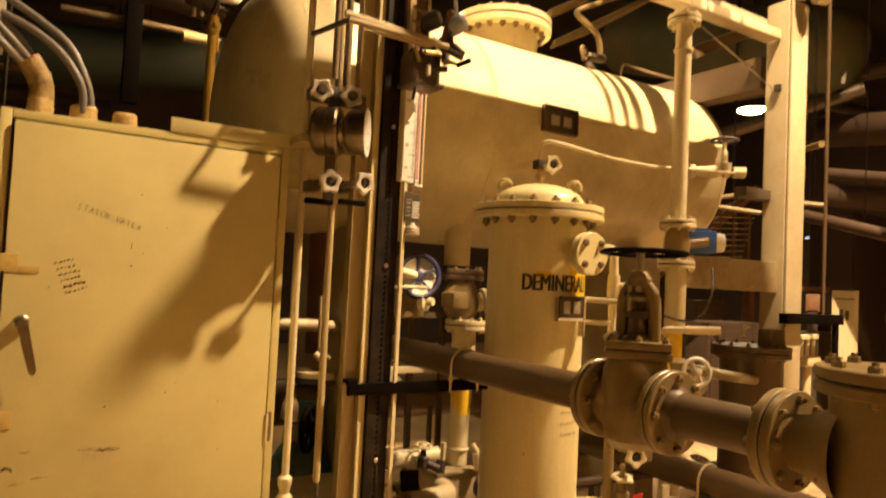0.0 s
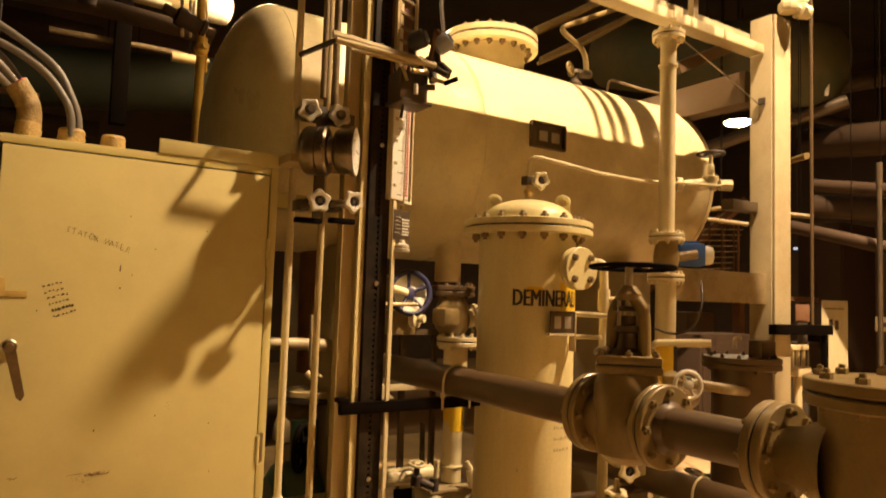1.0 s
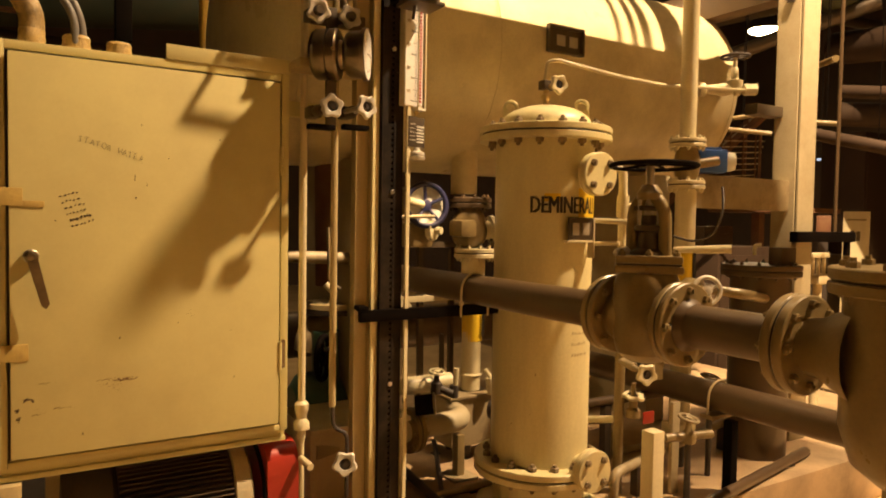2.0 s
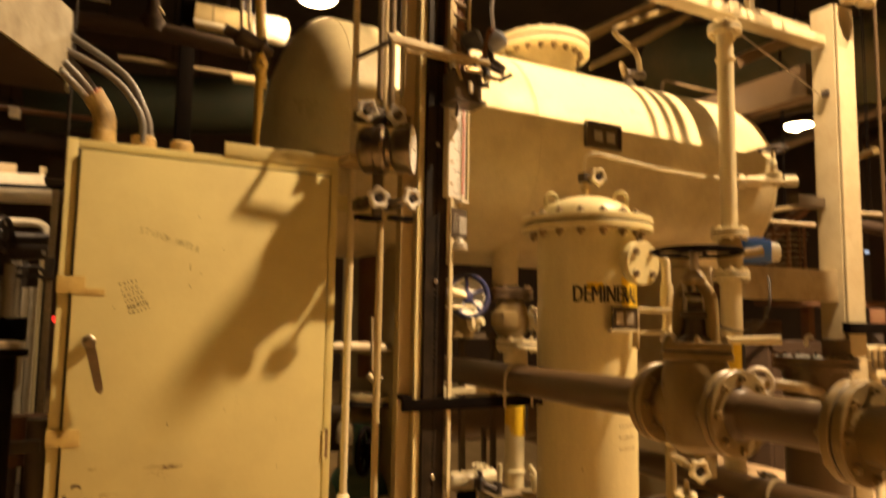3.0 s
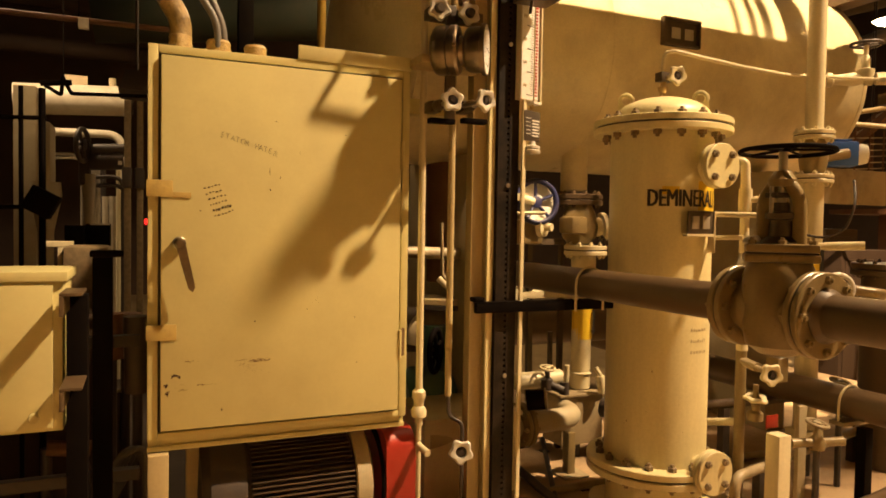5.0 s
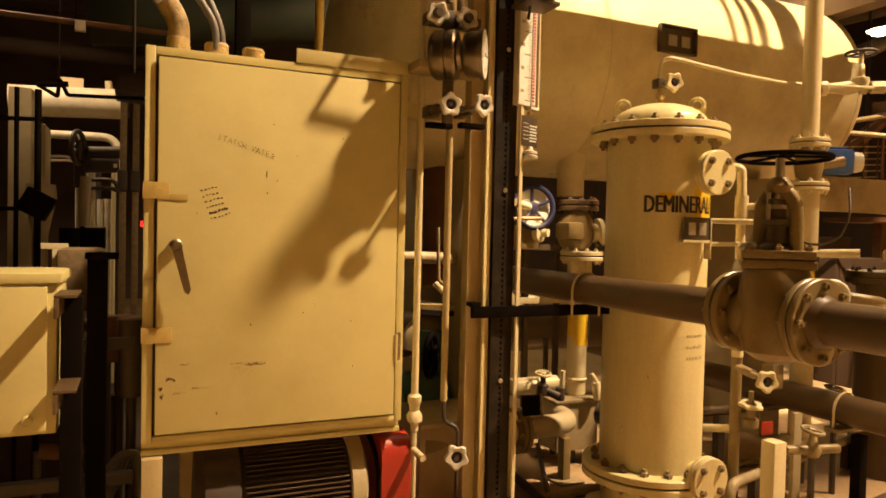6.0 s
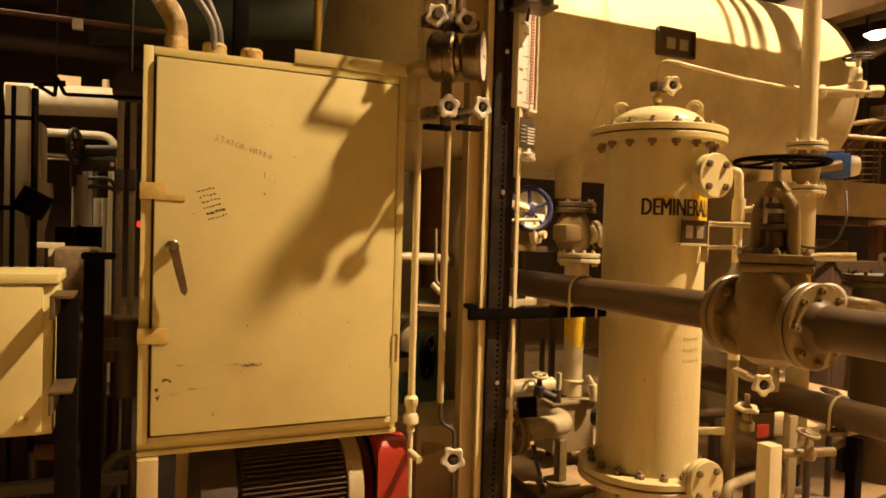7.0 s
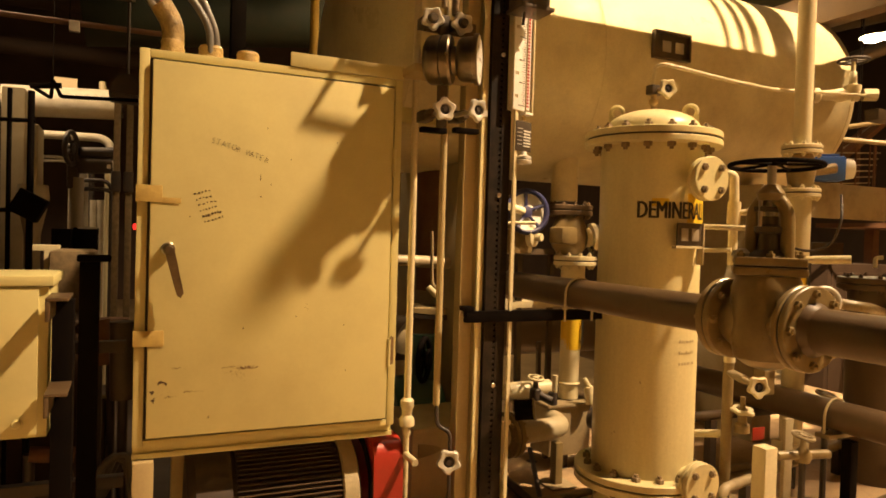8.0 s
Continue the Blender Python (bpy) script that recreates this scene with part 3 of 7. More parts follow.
for i in range(6):
    x0, z0 = 0.089 + i * 0.007, 1.566 - i * 0.0175
    x = x0
    while x < x0 + 0.055:
        ln = 0.004 + 0.006 * rnd.random()
        blotch(bm, on_door(x + ln / 2, z0 + (x - x0) * 0.32 + 0.003 * rnd.random(), 0.001, 20), ln * 1.3, 0.011 if i == 4 else 0.0065, rnd.random(), 9)
        x += ln + (0.0015 if i == 4 else 0.004)
part("unreadable_note", bm, MARKER, door)
bm = mesh()
for px, pz, w, h, s in ((0.300, 1.632, 0.0028, 0.032, 1), (0.302, 1.57, 0.006, 0.008, 2), (0.335, 1.612, 0.003, 0.009, 3), (0.255, 1.13, 0.005, 0.01, 4), (0.43, 1.165, 0.004, 0.008, 10), (0.08, 1.495, 0.006, 0.005, 11),
                        (0.15, 0.84, 0.006, 0.011, 13), (0.32, 1.80, 0.005, 0.005, 15), (0.4, 1.7, 0.004, 0.006, 16), (0.56, 1.77, 0.005, 0.005, 17), (0.61, 0.97, 0.003, 0.009, 18), (0.60, 1.13, 0.003, 0.008, 19)):
    part("paint_chip", blotch(mesh(), on_door(px, pz, 0.0007), w, h, s, 11), CHIP, door)
rnd = random.Random(14)
for cx, cz, n in ((0.003, 0.959, 5), (-0.025, 0.932, 7), (-0.016, 0.905, 6), (0.017, 0.953, 3)):
    bm = mesh()
    for i in range(n):
        blotch(bm, on_door(cx + rnd.gauss(0, 0.005), cz + rnd.gauss(0, 0.004), 0.0007 + 0.00004 * i, 12), 0.005 + 0.009 * rnd.random(), 0.003 + 0.006 * rnd.random(), rnd.random(), 9)
    part("paint_chip", bm, CHIP, door)
bm = mesh()
rnd = random.Random(11)
SX, SZ = 0.247, 1.001
lay = 0.0006
for cx, cz, w, h, count, size in ((SX - 0.035, SZ, 0.035, 0.006, 26, 0.008), (SX + 0.02, SZ - 0.004, 0.05, 0.007, 60, 0.011), (SX + 0.045, SZ - 0.002, 0.018, 0.006, 14, 0.007), (SX - 0.02, SZ - 0.018, 0.05, 0.02, 46, 0.005),
                                  (SX + 0.01, SZ - 0.035, 0.05, 0.022, 26, 0.004), (SX, SZ - 0.01, 0.08, 0.03, 40, 0.003), (0.031, 0.916, 0.03, 0.004, 12, 0.009), (0.097, 0.928, 0.05, 0.004, 14, 0.012),
                                  (0.048, 1.006, 0.03, 0.004, 14, 0.008), (0.017, 0.931, 0.06, 0.035, 22, 0.003), (0.466, 1.195, 0.03, 0.02, 12, 0.004)):
    for i in range(count):
        lay += 0.000002
        u, v = rnd.gauss(0, 0.33), rnd.gauss(0, 0.33)
        k = 0.3 + rnd.random()
        blotch(bm, on_door(cx + w * u, cz + h * v, lay, 3 + 10 * rnd.random()), size * k, size * k * (0.1 + 0.22 * rnd.random()), rnd.random(), 9)
tagged(part("scraped_paint", bm, SCUFF, door), kind="stuff")
# tape across the door's edge
for z0, z1, x1, tail in ((1.537, 1.59, -0.003, True), (1.079, 1.129, 0.009, False)):
    bm = mesh()
    box(bm, -0.079, x1, 2.3985, 2.4012, z0, z1, 0.001)
    box(bm, -0.0805, -0.078, 2.3985, 2.47, z0, z1, 0.001)
    if tail:
        box(bm, x1 - 0.002, x1 + 0.055, 2.3988, 2.401, z0 - 0.002, z0 + 0.016, 0.001)
    part("tape", bm, TAPE, cabinet, "torn tan tape over the door edge")

# conduits on the cabinet's top
def taped_hub(parent, place, r, h):
    bm = lathe(mesh(), place, (0, 0, 1), [(0, 0), (r * 1.02, 0), (r * 1.05, h * 0.2), (r * 0.97, h * 0.35), (r * 1.06, h * 0.5), (r * 0.98, h * 0.7), (r * 1.03, h * 0.85), (r * 0.9, h), (0, h)], 24)
    part("taped_hub", bm, HUBTAPE, parent, "hub wrapped in tan tape")


CY = 2.56
trunk = thing("wrapped_cable_bundle", (0.025, CY, 2.018), "thick tape-wrapped cable bundle rising from the cabinet", "cable")
taped_hub(trunk, (0.025, CY, 2.018), 0.037, 0.075)
part("wrapped_bend", tube(mesh(), [(0.025, CY, 2.06), (0.027, CY, 2.14), (-0.019, CY - 0.02, 2.205)], 0.036, 0.06, 18), BUNDLE, trunk)
part("cable", tube(mesh(), [(-0.019, 2.55, 2.205), (-0.052, 2.52, 2.238), (-0.103, 2.52, 2.288)], 0.012, 0.05, 10), CONDUIT, trunk)
part("cable", tube(mesh(), [(-0.009, 2.57, 2.221), (-0.049, 2.58, 2.281), (-0.106, 2.58, 2.328)], 0.012, 0.05, 10), CONDUIT, trunk)
part("cable", tube(mesh(), [(-0.032, 2.54, 2.184), (-0.067, 2.5, 2.21), (-0.11, 2.5, 2.249)], 0.012, 0.05, 10), CONDUIT, trunk)
part("red_tape", tube(mesh(), [(-0.001, 2.54, 2.195), (-0.012, 2.54, 2.207)], 0.026, 0, 16), REDSCALE, trunk, "band of red tape")
flex = thing("flexible_conduit", (0.148, CY, 2.018), "pair of grey flexible conduits in a taped hub", "conduit")
taped_hub(flex, (0.148, CY, 2.018), 0.040, 0.066)
part("conduit_run", tube(mesh(), [(0.168, 2.56, 2.061), (0.163, 2.56, 2.139), (0.1, 2.57, 2.281), (0.003, 2.58, 2.349), (-0.109, 2.6, 2.416)], 0.0125, 0.10, 12), CONDUIT, flex)
part("conduit_run", tube(mesh(), [(0.144, 2.53, 2.052), (0.141, 2.53, 2.143), (0.073, 2.54, 2.246), (-0.013, 2.55, 2.305), (-0.104, 2.57, 2.345)], 0.0125, 0.10, 12), CONDUIT, flex)
stub = thing("conduit_stub", (0.272, CY, 2.018), "short capped conduit stub wrapped in tan tape", "conduit")
taped_hub(stub, (0.272, CY, 2.018), 0.038, 0.062)

# overhead cable duct, left
duct = thing("cable_duct", (-0.22, 2.4, 2.25), "cream sheet-steel cable duct with angled corner", "duct")
A, B = Vector((-0.308, 2.093, 2.25)), Vector((-0.092, 2.576, 2.25))
C0 = Vector((A.x - 1.6, A.y, 2.25))
outline = [(A.x, A.y), (B.x, B.y), (B.x, B.y + 0.16), (C0.x, B.y + 0.16), (C0.x, C0.y)]
bm = mesh()
low = [bm.verts.new((x, y, 2.25)) for x, y in outline]
high = [bm.verts.new((x, y, 2.25 + 0.235)) for x, y in outline]
for i in range(5):
    bm.faces.new((low[i], low[(i + 1) % 5], high[(i + 1) % 5], high[i]))
bm.faces.new(low[::-1])
bm.faces.new(high)
part("casing", bm, DUCTCREAM, duct)
# Thin dark sheet below the casing: the duct's underside shade put into colour.
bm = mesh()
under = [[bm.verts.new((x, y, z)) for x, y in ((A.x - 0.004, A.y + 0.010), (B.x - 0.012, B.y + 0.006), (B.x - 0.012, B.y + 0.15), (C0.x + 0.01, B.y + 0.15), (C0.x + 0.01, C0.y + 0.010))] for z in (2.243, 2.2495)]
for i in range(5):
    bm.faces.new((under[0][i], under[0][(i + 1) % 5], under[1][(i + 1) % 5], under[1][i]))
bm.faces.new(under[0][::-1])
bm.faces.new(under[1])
part("underside", bm, DARKPIPE, duct, "dark underside sheet with the shade painted in")
part("hanger", rod(mesh(), (B.x - 0.2, B.y + 0.08, 2.48), (B.x - 0.2, B.y + 0.08, 7.2), 0.012, 10), IRON, duct)
part("hanger", rod(mesh(), (C0.x + 0.1, B.y + 0.08, 2.48), (C0.x + 0.1, B.y + 0.08, 7.2), 0.012, 10), IRON, duct)

# ---- differential pressure gauge and its manifold ----
GA = Vector((0.82, -0.57, 0)).normalized()
gauge = thing("pressure_gauge", (0.9, 2.2, 1.9), "steel differential pressure gauge with star-knob valves", "gauge")
g0 = Vector((0.889, 2.30, 2.078))
part("bellows_housing", lathe(mesh(), g0 - GA * 0.035, GA, [(0, -0.01), (0.06, -0.01), (0.078, 0.0), (0.086, 0.012), (0.086, 0.048), (0.078, 0.05), (0.078, 0.056), (0.087, 0.058), (0.087, 0.08), (0.08, 0.088), (0.05, 0.09), (0.045, 0.11), (0, 0.11)], 40), GAUGESTEEL, gauge, "oily steel bellows housing")
g1 = g0 + GA * 0.115
part("dial_case", lathe(mesh(), g1 - GA * 0.045, GA, [(0, 0), (0.05, 0), (0.07, 0.008), (0.078, 0.02), (0.080, 0.062), (0.089, 0.064), (0.089, 0.078), (0.085, 0.08), (0.083, 0.074)], 40), GAUGESTEEL, gauge)
dial = part("dial", disc(mesh(), g1 + GA * 0.0315, GA, 0.0842, 0.003, 40), SCALEWHITE, gauge, "white dial face")
mdial = axis_matrix(g1 + GA * 0.0347, GA)
bm = mesh()
for i in range(21):
    a = radians(-225 + 270 * i / 20)
    r0 = 0.052 if i % 5 else 0.046
    box(bm, r0, 0.06, -0.0006, 0.0006, 0.0, 0.0004, 0, mdial @ Matrix.Rotation(a, 4, "Z"))
part("scale_ticks", bm, INK, dial)
part("needle", prism(mesh(), [(-0.015, -0.002), (0.055, -0.0006), (0.055, 0.0006), (-0.015, 0.002)], g1 + GA * 0.0353, GA, 0.001), INK, dial, "black needle")
part("manifold_plate", box(mesh(), 0.915, 0.955, 2.352, 2.364, 1.84, 2.26, 0.004), PLATE, gauge, "dark manifold plate")
part("mounting_plate", box(mesh(), 0.86, 1.07, 2.366, 2.376, 2.195, 2.25, 0.003), PLATE, gauge, "dark mounting bar")
part("tie_bracket", box(mesh(), 0.80, 1.06, 2.30, 2.43, 2.03, 2.06, 0.004), POST, gauge)
for kx, ky, turn in (((0.865, 2.30, 2.223), (-0.25, -1, 0), 0.2), ((0.982, 2.30, 2.222), (-0.05, -1, 0), 0.5), ((0.872, 2.19, 1.887), (-0.05, -1, 0), 0.9), ((0.998, 2.19, 1.896), (0.15, -1, 0), 0.3)):
    ax = Vector(ky).normalized()
    p = Vector(kx)
    star_knob(gauge, p - ax * 0.01, ax, 0.039 if p.z < 2.05 else 0.040, 0.018, ALU, 5, turn)
    part("stem", rod(mesh(), p - ax * 0.012, p - ax * 0.14, 0.009, 12), STEEL, gauge)
    lower_row = p.z < 2.05
    zz = p.z
    bm = box(mesh(), p.x - 0.02, p.x + 0.02, 2.33, 2.40, zz - 0.02, zz + 0.02, 0.004)
    lathe(bm, (p.x, 2.33, zz), (0, -1, 0), [(0, 0), (0.02, 0), (0.02, 0.03), (0.014, 0.05), (0, 0.05)], 12)
    part("valve_body", bm, PLATE, gauge)
    if lower_row:
        part("valve_block", box(mesh(), p.x - 0.05, p.x + 0.045, 2.262, 2.296, zz - 0.070, zz - 0.052, 0.003), BLACK, gauge, "black valve block")
# vertical impulse tubes
impulse = thing("impulse_tube", (0.873, 2.46, 0.8), "cream vertical impulse tube with drain valve", "tube", "impulse tubes")
part("tube_run", tube(mesh(), [(0.873, 2.46, 0.84), (0.873, 2.46, 7.2)], 0.0135, 0, 14), CREAM, impulse)
vb = part("drain_valve", lathe(mesh(), (0.873, 2.46, 0.70), (0, 0, 1), [(0, 0), (0.016, 0), (0.016, 0.03), (0.03, 0.035), (0.03, 0.06), (0.018, 0.075), (0.022, 0.1), (0.026, 0.105), (0.026, 0.13), (0.016, 0.14), (0, 0.14)], 12), CREAM, impulse)
part("valve_handle", rod(mesh(), (0.869, 2.45, 0.627), (0.88, 2.38, 0.615), 0.014, 10), CREAM, vb)
part("tail_pipe", tube(mesh(), [(0.873, 2.46, 0.71), (0.873, 2.46, 0.012)], 0.011, 0, 10), CREAM, impulse)
impulse2 = thing("impulse_tube", (0.998, 2.47, 0.8), "cream vertical impulse tube beside the post", "tube", "impulse tubes")
part("tube_run", tube(mesh(), [(0.998, 2.47, 0.80), (0.998, 2.47, 7.2)], 0.0135, 0, 14), POST, impulse2)
part("drain_hook", tube(mesh(), [(0.998, 2.47, 0.82), (0.998, 2.46, 0.72), (1.048, 2.44, 0.70), (1.048, 2.44, 0.012)], 0.008, 0.04, 10), IRON, impulse2, "dark drain line")
star_knob(impulse2, (0.992, 2.33, 0.625), (-0.35, -1, 0.15), 0.044, 0.022, ALU, 5, 0.4)
part("stem", rod(mesh(), (0.992, 2.33, 0.625), (1.029, 2.44, 0.602), 0.012, 10), STEEL, impulse2)
tube3 = thing("impulse_tube", (0.967, 2.38, 1.8), "brown vertical impulse tubes with clips", "tube", "impulse tubes")
part("tube_run", tube(mesh(), [(0.953, 2.4, 2.303), (0.944, 2.40, 7.2)], 0.012, 0, 12), BOLTDARK, tube3)
part("tube_run", tube(mesh(), [(0.995, 2.39, 2.278), (0.985, 2.39, 7.2)], 0.014, 0, 12), BOLTDARK, tube3)

# ---- scale-faced manometer ----
mano = thing("tube_manometer", (1.284, 2.39, 1.75), "tube manometer with red and white scale", "manometer")
MX0, MX1 = 1.239, 1.332
MB, MS, MT = 1.95, 2.44, 2.849
MW = MX1 - MX0
part("back_frame", box(mesh(), MX0, MX1, 2.385, 2.41, MB, MS, 0.002), CREAM, mano)
part("scale_plate", box(mesh(), MX0 + 0.002, MX0 + MW * 0.64, 2.381, 2.3845, MB + 0.003, MS - 0.004, 0.0005), SCALEWHITE, mano, "white scale plate")
bm = mesh()
z, i = MB + 0.02, 0
while z < MS - 0.02:
    ln = 0.32 if i % 10 == 0 else (0.2 if i % 5 == 0 else 0.12)
    box(bm, MX0 + MW * (0.60 - ln), MX0 + MW * 0.60, 2.3795, 2.3805, z, z + (0.0025 if i % 10 == 0 else 0.0009))
    z += 0.0088
    i += 1
part("scale_ticks", bm, INK, mano)
bm = mesh()
for i in range(5):
    z = MB + 0.05 + i * 0.088
    for k in range(3):
        box(bm, MX0 + MW * (0.10 + 0.06 * k), MX0 + MW * (0.13 + 0.06 * k), 2.3795, 2.3805, z, z + 0.012)
tagged(part("scale_figures", bm, FADED, mano), kind="stuff")
part("red_column", box(mesh(), MX0 + MW * 0.68, MX0 + MW * 0.88, 2.3805, 2.3845, MB + 0.01, MS - 0.01), SCALEWHITE, mano)
bm = mesh()
z = MB + 0.02
while z < MS - 0.03:
    box(bm, MX0 + MW * 0.71, MX0 + MW * 0.81, 2.3785, 2.3803, z, z + 0.0068)
    z += 0.0125
tagged(part("red_scale", bm, REDSCALE, mano, "red scale divisions"), kind="stuff")
part("edge_rail", box(mesh(), MX1 - 0.007, MX1, 2.372, 2.3845, MB - 0.008, MT, 0.001), CREAM, mano)
part("edge_rail", box(mesh(), MX0 + MW * 0.645, MX0 + MW * 0.665, 2.377, 2.3845, MB, MS, 0.001), CREAM, mano)
part("foot_block", box(mesh(), MX0 + MW * 0.55, MX1 - 0.003, 2.368, 2.40, MB - 0.012, MB - 0.001, 0.002), WHITE, mano)
part("upper_frame", box(mesh(), MX0, MX1 - 0.0075, 2.395, 2.41, MS + 0.001, MT, 0.002), RUST, mano, "rust-brown upper frame")
part("edge_rail", box(mesh(), MX0, MX0 + 0.012, 2.380, 2.3945, MS + 0.001, MT, 0.001), POST, mano)
for i in range(7):
    part("rung", box(mesh(), MX0 + 0.0125, MX1 - 0.0075, 2.381, 2.3945, MS + 0.03 + 0.057 * i, MS + 0.042 + 0.057 * i, 0.002), BOLTDARK, mano)
nz0, nz1 = 1.796, 1.913
nx0, nx1 = 1.26, 1.336
plate = part("maker_plate", box(mesh(), nx0, nx1, 2.382, 2.386, nz0, nz1, 0.001), PLATE, mano, "black maker's plate")
bm = mesh()
for i in range(6):
    z = nz0 + (nz1 - nz0) * (0.16 + 0.1 * i)
    box(bm, nx0 + (nx1 - nx0) * 0.48, nx0 + (nx1 - nx0) * (0.94 if i % 2 else 0.88), 2.3795, 2.3815, z, z + 0.0055)
for i in range(5):
    z = nz0 + (nz1 - nz0) * (0.22 + 0.13 * i)
    box(bm, nx0 + (nx1 - nx0) * 0.08, nx0 + (nx1 - nx0) * 0.4, 2.380, 2.3815, z, z + 0.002)
part("plate_lines", bm, WHITE, plate, "pale unreadable lines")
bm = lathe(mesh(), ((nx0 + nx1) / 2, 2.385, nz1 + 0.005), (0, 0, 1), [(0, 0), (0.006, 0), (0.009, 0.012), (0.004, 0.02), (0, 0.02)], 12)
part("neck", bm, BRASS, mano)
bm = lathe(mesh(), ((nx0 + nx1) / 2 + 0.002, 2.38, nz0 - 0.05), (0, 0, 1), [(0, 0), (0.024, 0), (0.028, 0.006), (0.028, 0.014), (0.022, 0.017), (0.026, 0.02), (0.026, 0.03), (0.012, 0.036), (0.008, 0.05), (0, 0.05)], 24)
part("mercury_cup", bm, ALU, mano, "pale metal cup")
part("link_rod", rod(mesh(), ((nx0 + nx1) / 2, 2.39, nz0 - 0.02), ((nx0 + nx1) / 2, 2.39, nz1 + 0.02), 0.004, 8), STEEL, mano)

mano.rotation_euler = (0, 0, radians(20))
mano.scale = (1.25, 1, 1)

# rods and solenoid cluster across the strut
sol = thing("solenoid_cluster", (1.22, 2.28, 2.3), "cluster of tube fittings and two grey solenoids", "solenoid valve")
part("rail_rod", tube(mesh(), [(0.895, 2.165, 2.441), (1.286, 2.15, 2.43)], 0.011, 0.02, 10), POST, sol)
part("rail_arm", tube(mesh(), [(0.895, 2.165, 2.441), (0.82, 2.30, 2.411)], 0.0095, 0.02, 10), IRON, sol, "dark support arm")
part("rail_rod", tube(mesh(), [(0.912, 2.235, 2.486), (1.336, 2.23, 2.467)], 0.010, 0.02, 10), POST, sol)
part("rail_rod", tube(mesh(), [(0.925, 2.27, 2.508), (1.361, 2.27, 2.485)], 0.010, 0.02, 10), POST, sol)
part("rail_rod", tube(mesh(), [(0.993, 2.26, 2.458), (1.303, 2.24, 2.45)], 0.006, 0.02, 10), POST, sol)
part("rod_end", rod(mesh(), (1.279, 2.2, 2.449), (1.313, 2.1, 2.383), 0.012, 10), IRON, sol)
part("box", box(mesh(), 1.196, 1.318, 2.25, 2.35, 2.318, 2.428, 0.006), PLATE, sol, "dark terminal box")
part("box_lip", box(mesh(), 1.196 - 0.004, 1.334, 2.242, 2.36, 2.304, 2.318, 0.002), PLATE, sol)
for px, mat, ax in (((1.275, 2.27, 2.56), BLUE, (0.6, -0.7, 0.3)), ((1.358, 2.22, 2.55), ALU, (0.5, -0.5, 0.45))):
    a = Vector(ax).normalized()
    p = Vector(px)
    part("solenoid_coil", lathe(mesh(), p - a * 0.035, a, [(0, 0), (0.022, 0), (0.034, 0.01), (0.036, 0.03), (0.036, 0.062), (0.03, 0.07), (0, 0.072)], 24), COILDARK if mat is BLUE else COILGREY, sol, "rounded grey solenoid coil")
    part("coil_cap", disc(mesh(), p + a * 0.037, a, 0.024, 0.006, 20), COILGREY, sol)
    part("coil_stem", rod(mesh(), p - a * 0.03, p + Vector((0.0, 0.02, -0.10)), 0.014, 10), IRON, sol)
rnd = random.Random(3)
for i, (a, b, r, mt) in enumerate((((1.202, 2.25, 2.439), (1.224, 2.25, 2.386), 0.008, BRASS), ((1.273, 2.25, 2.487), (1.285, 2.25, 2.374), 0.016, IRON), ((1.316, 2.24, 2.493), (1.323, 2.22, 2.395), 0.018, IRON),
                                 ((1.234, 2.23, 2.423), (1.303, 2.23, 2.427), 0.010, BRASS), ((1.305, 2.2, 2.397), (1.33, 2.15, 2.375), 0.008, BRASS), ((1.33, 2.15, 2.371), (1.353, 2.1, 2.382), 0.009, BLACK),
                                 ((1.285, 2.25, 2.374), (1.331, 2.22, 2.374), 0.012, IRON), ((1.223, 2.3, 2.443), (1.206, 2.3, 2.403), 0.012, BLACK), ((1.331, 2.18, 2.453), (1.344, 2.14, 2.415), 0.012, IRON),
                                 ((1.328, 2.22, 2.593), (1.299, 2.22, 2.448), 0.009, RUST), ((1.239, 2.3, 2.307), (1.232, 2.3, 2.256), 0.006, IRON), ((1.258, 2.24, 2.378), (1.259, 2.24, 2.34), 0.009, WHITE))):
    part("fitting", rod(mesh(), a, b, r, 10), mt, sol)
part("fitting_nut", disc(mesh(), (1.331, 2.22, 2.587), (0.3, -0.8, 0.2), 0.014, 0.015, 6), RUST, sol)
part("capillary", tube(mesh(), [(1.28, 2.3, 2.553), (1.253, 2.32, 2.413), (1.22, 2.34, 2.436), (1.214, 2.36, 2.584)], 0.004, 0.05, 8), IRON, sol)

# ---- tank ----
TX0, TX1, TY, TZ, TR = 1.02, 3.86, 3.465, 2.40, 0.615
tank = thing("storage_tank", (2.5, TY, 0.27), "large horizontal cream-painted steel water tank on saddles", "tank")
prof = [(0, -0.24)] + [(TR * math.sin(a), -0.24 * math.cos(a)) for a in [math.pi / 2 * i / 14 for i in range(1, 14)]] + [(TR, 0)]
part("head", lathe(mesh(), (TX0, TY, TZ), (1, 0, 0), prof, 72), TANKPAINT, tank)
part("head", lathe(mesh(), (TX1, TY, TZ), (-1, 0, 0), prof, 72), TANKPAINT, tank)
part("shell", lathe(mesh(), (TX0, TY, TZ), (1, 0, 0), [(TR, 0)] + [(TR, (TX1 - TX0) * k / 6) for k in range(1, 7)], 72), TANKPAINT, tank)
for x in (TX0, 2.037, TX1):
    part("weld_seam", torus(mesh(), (x, TY, TZ), (1, 0, 0), TR, 0.0022, 72, 6), TANKPAINT, tank)
MH = Vector((2.434, 3.40, 0))
part("manway_neck", lathe(mesh(), (MH.x, MH.y, TZ + TR - 0.06), (0, 0, 1), [(0.215, 0), (0.215, 0.15)], 48), TANKPAINT, tank)
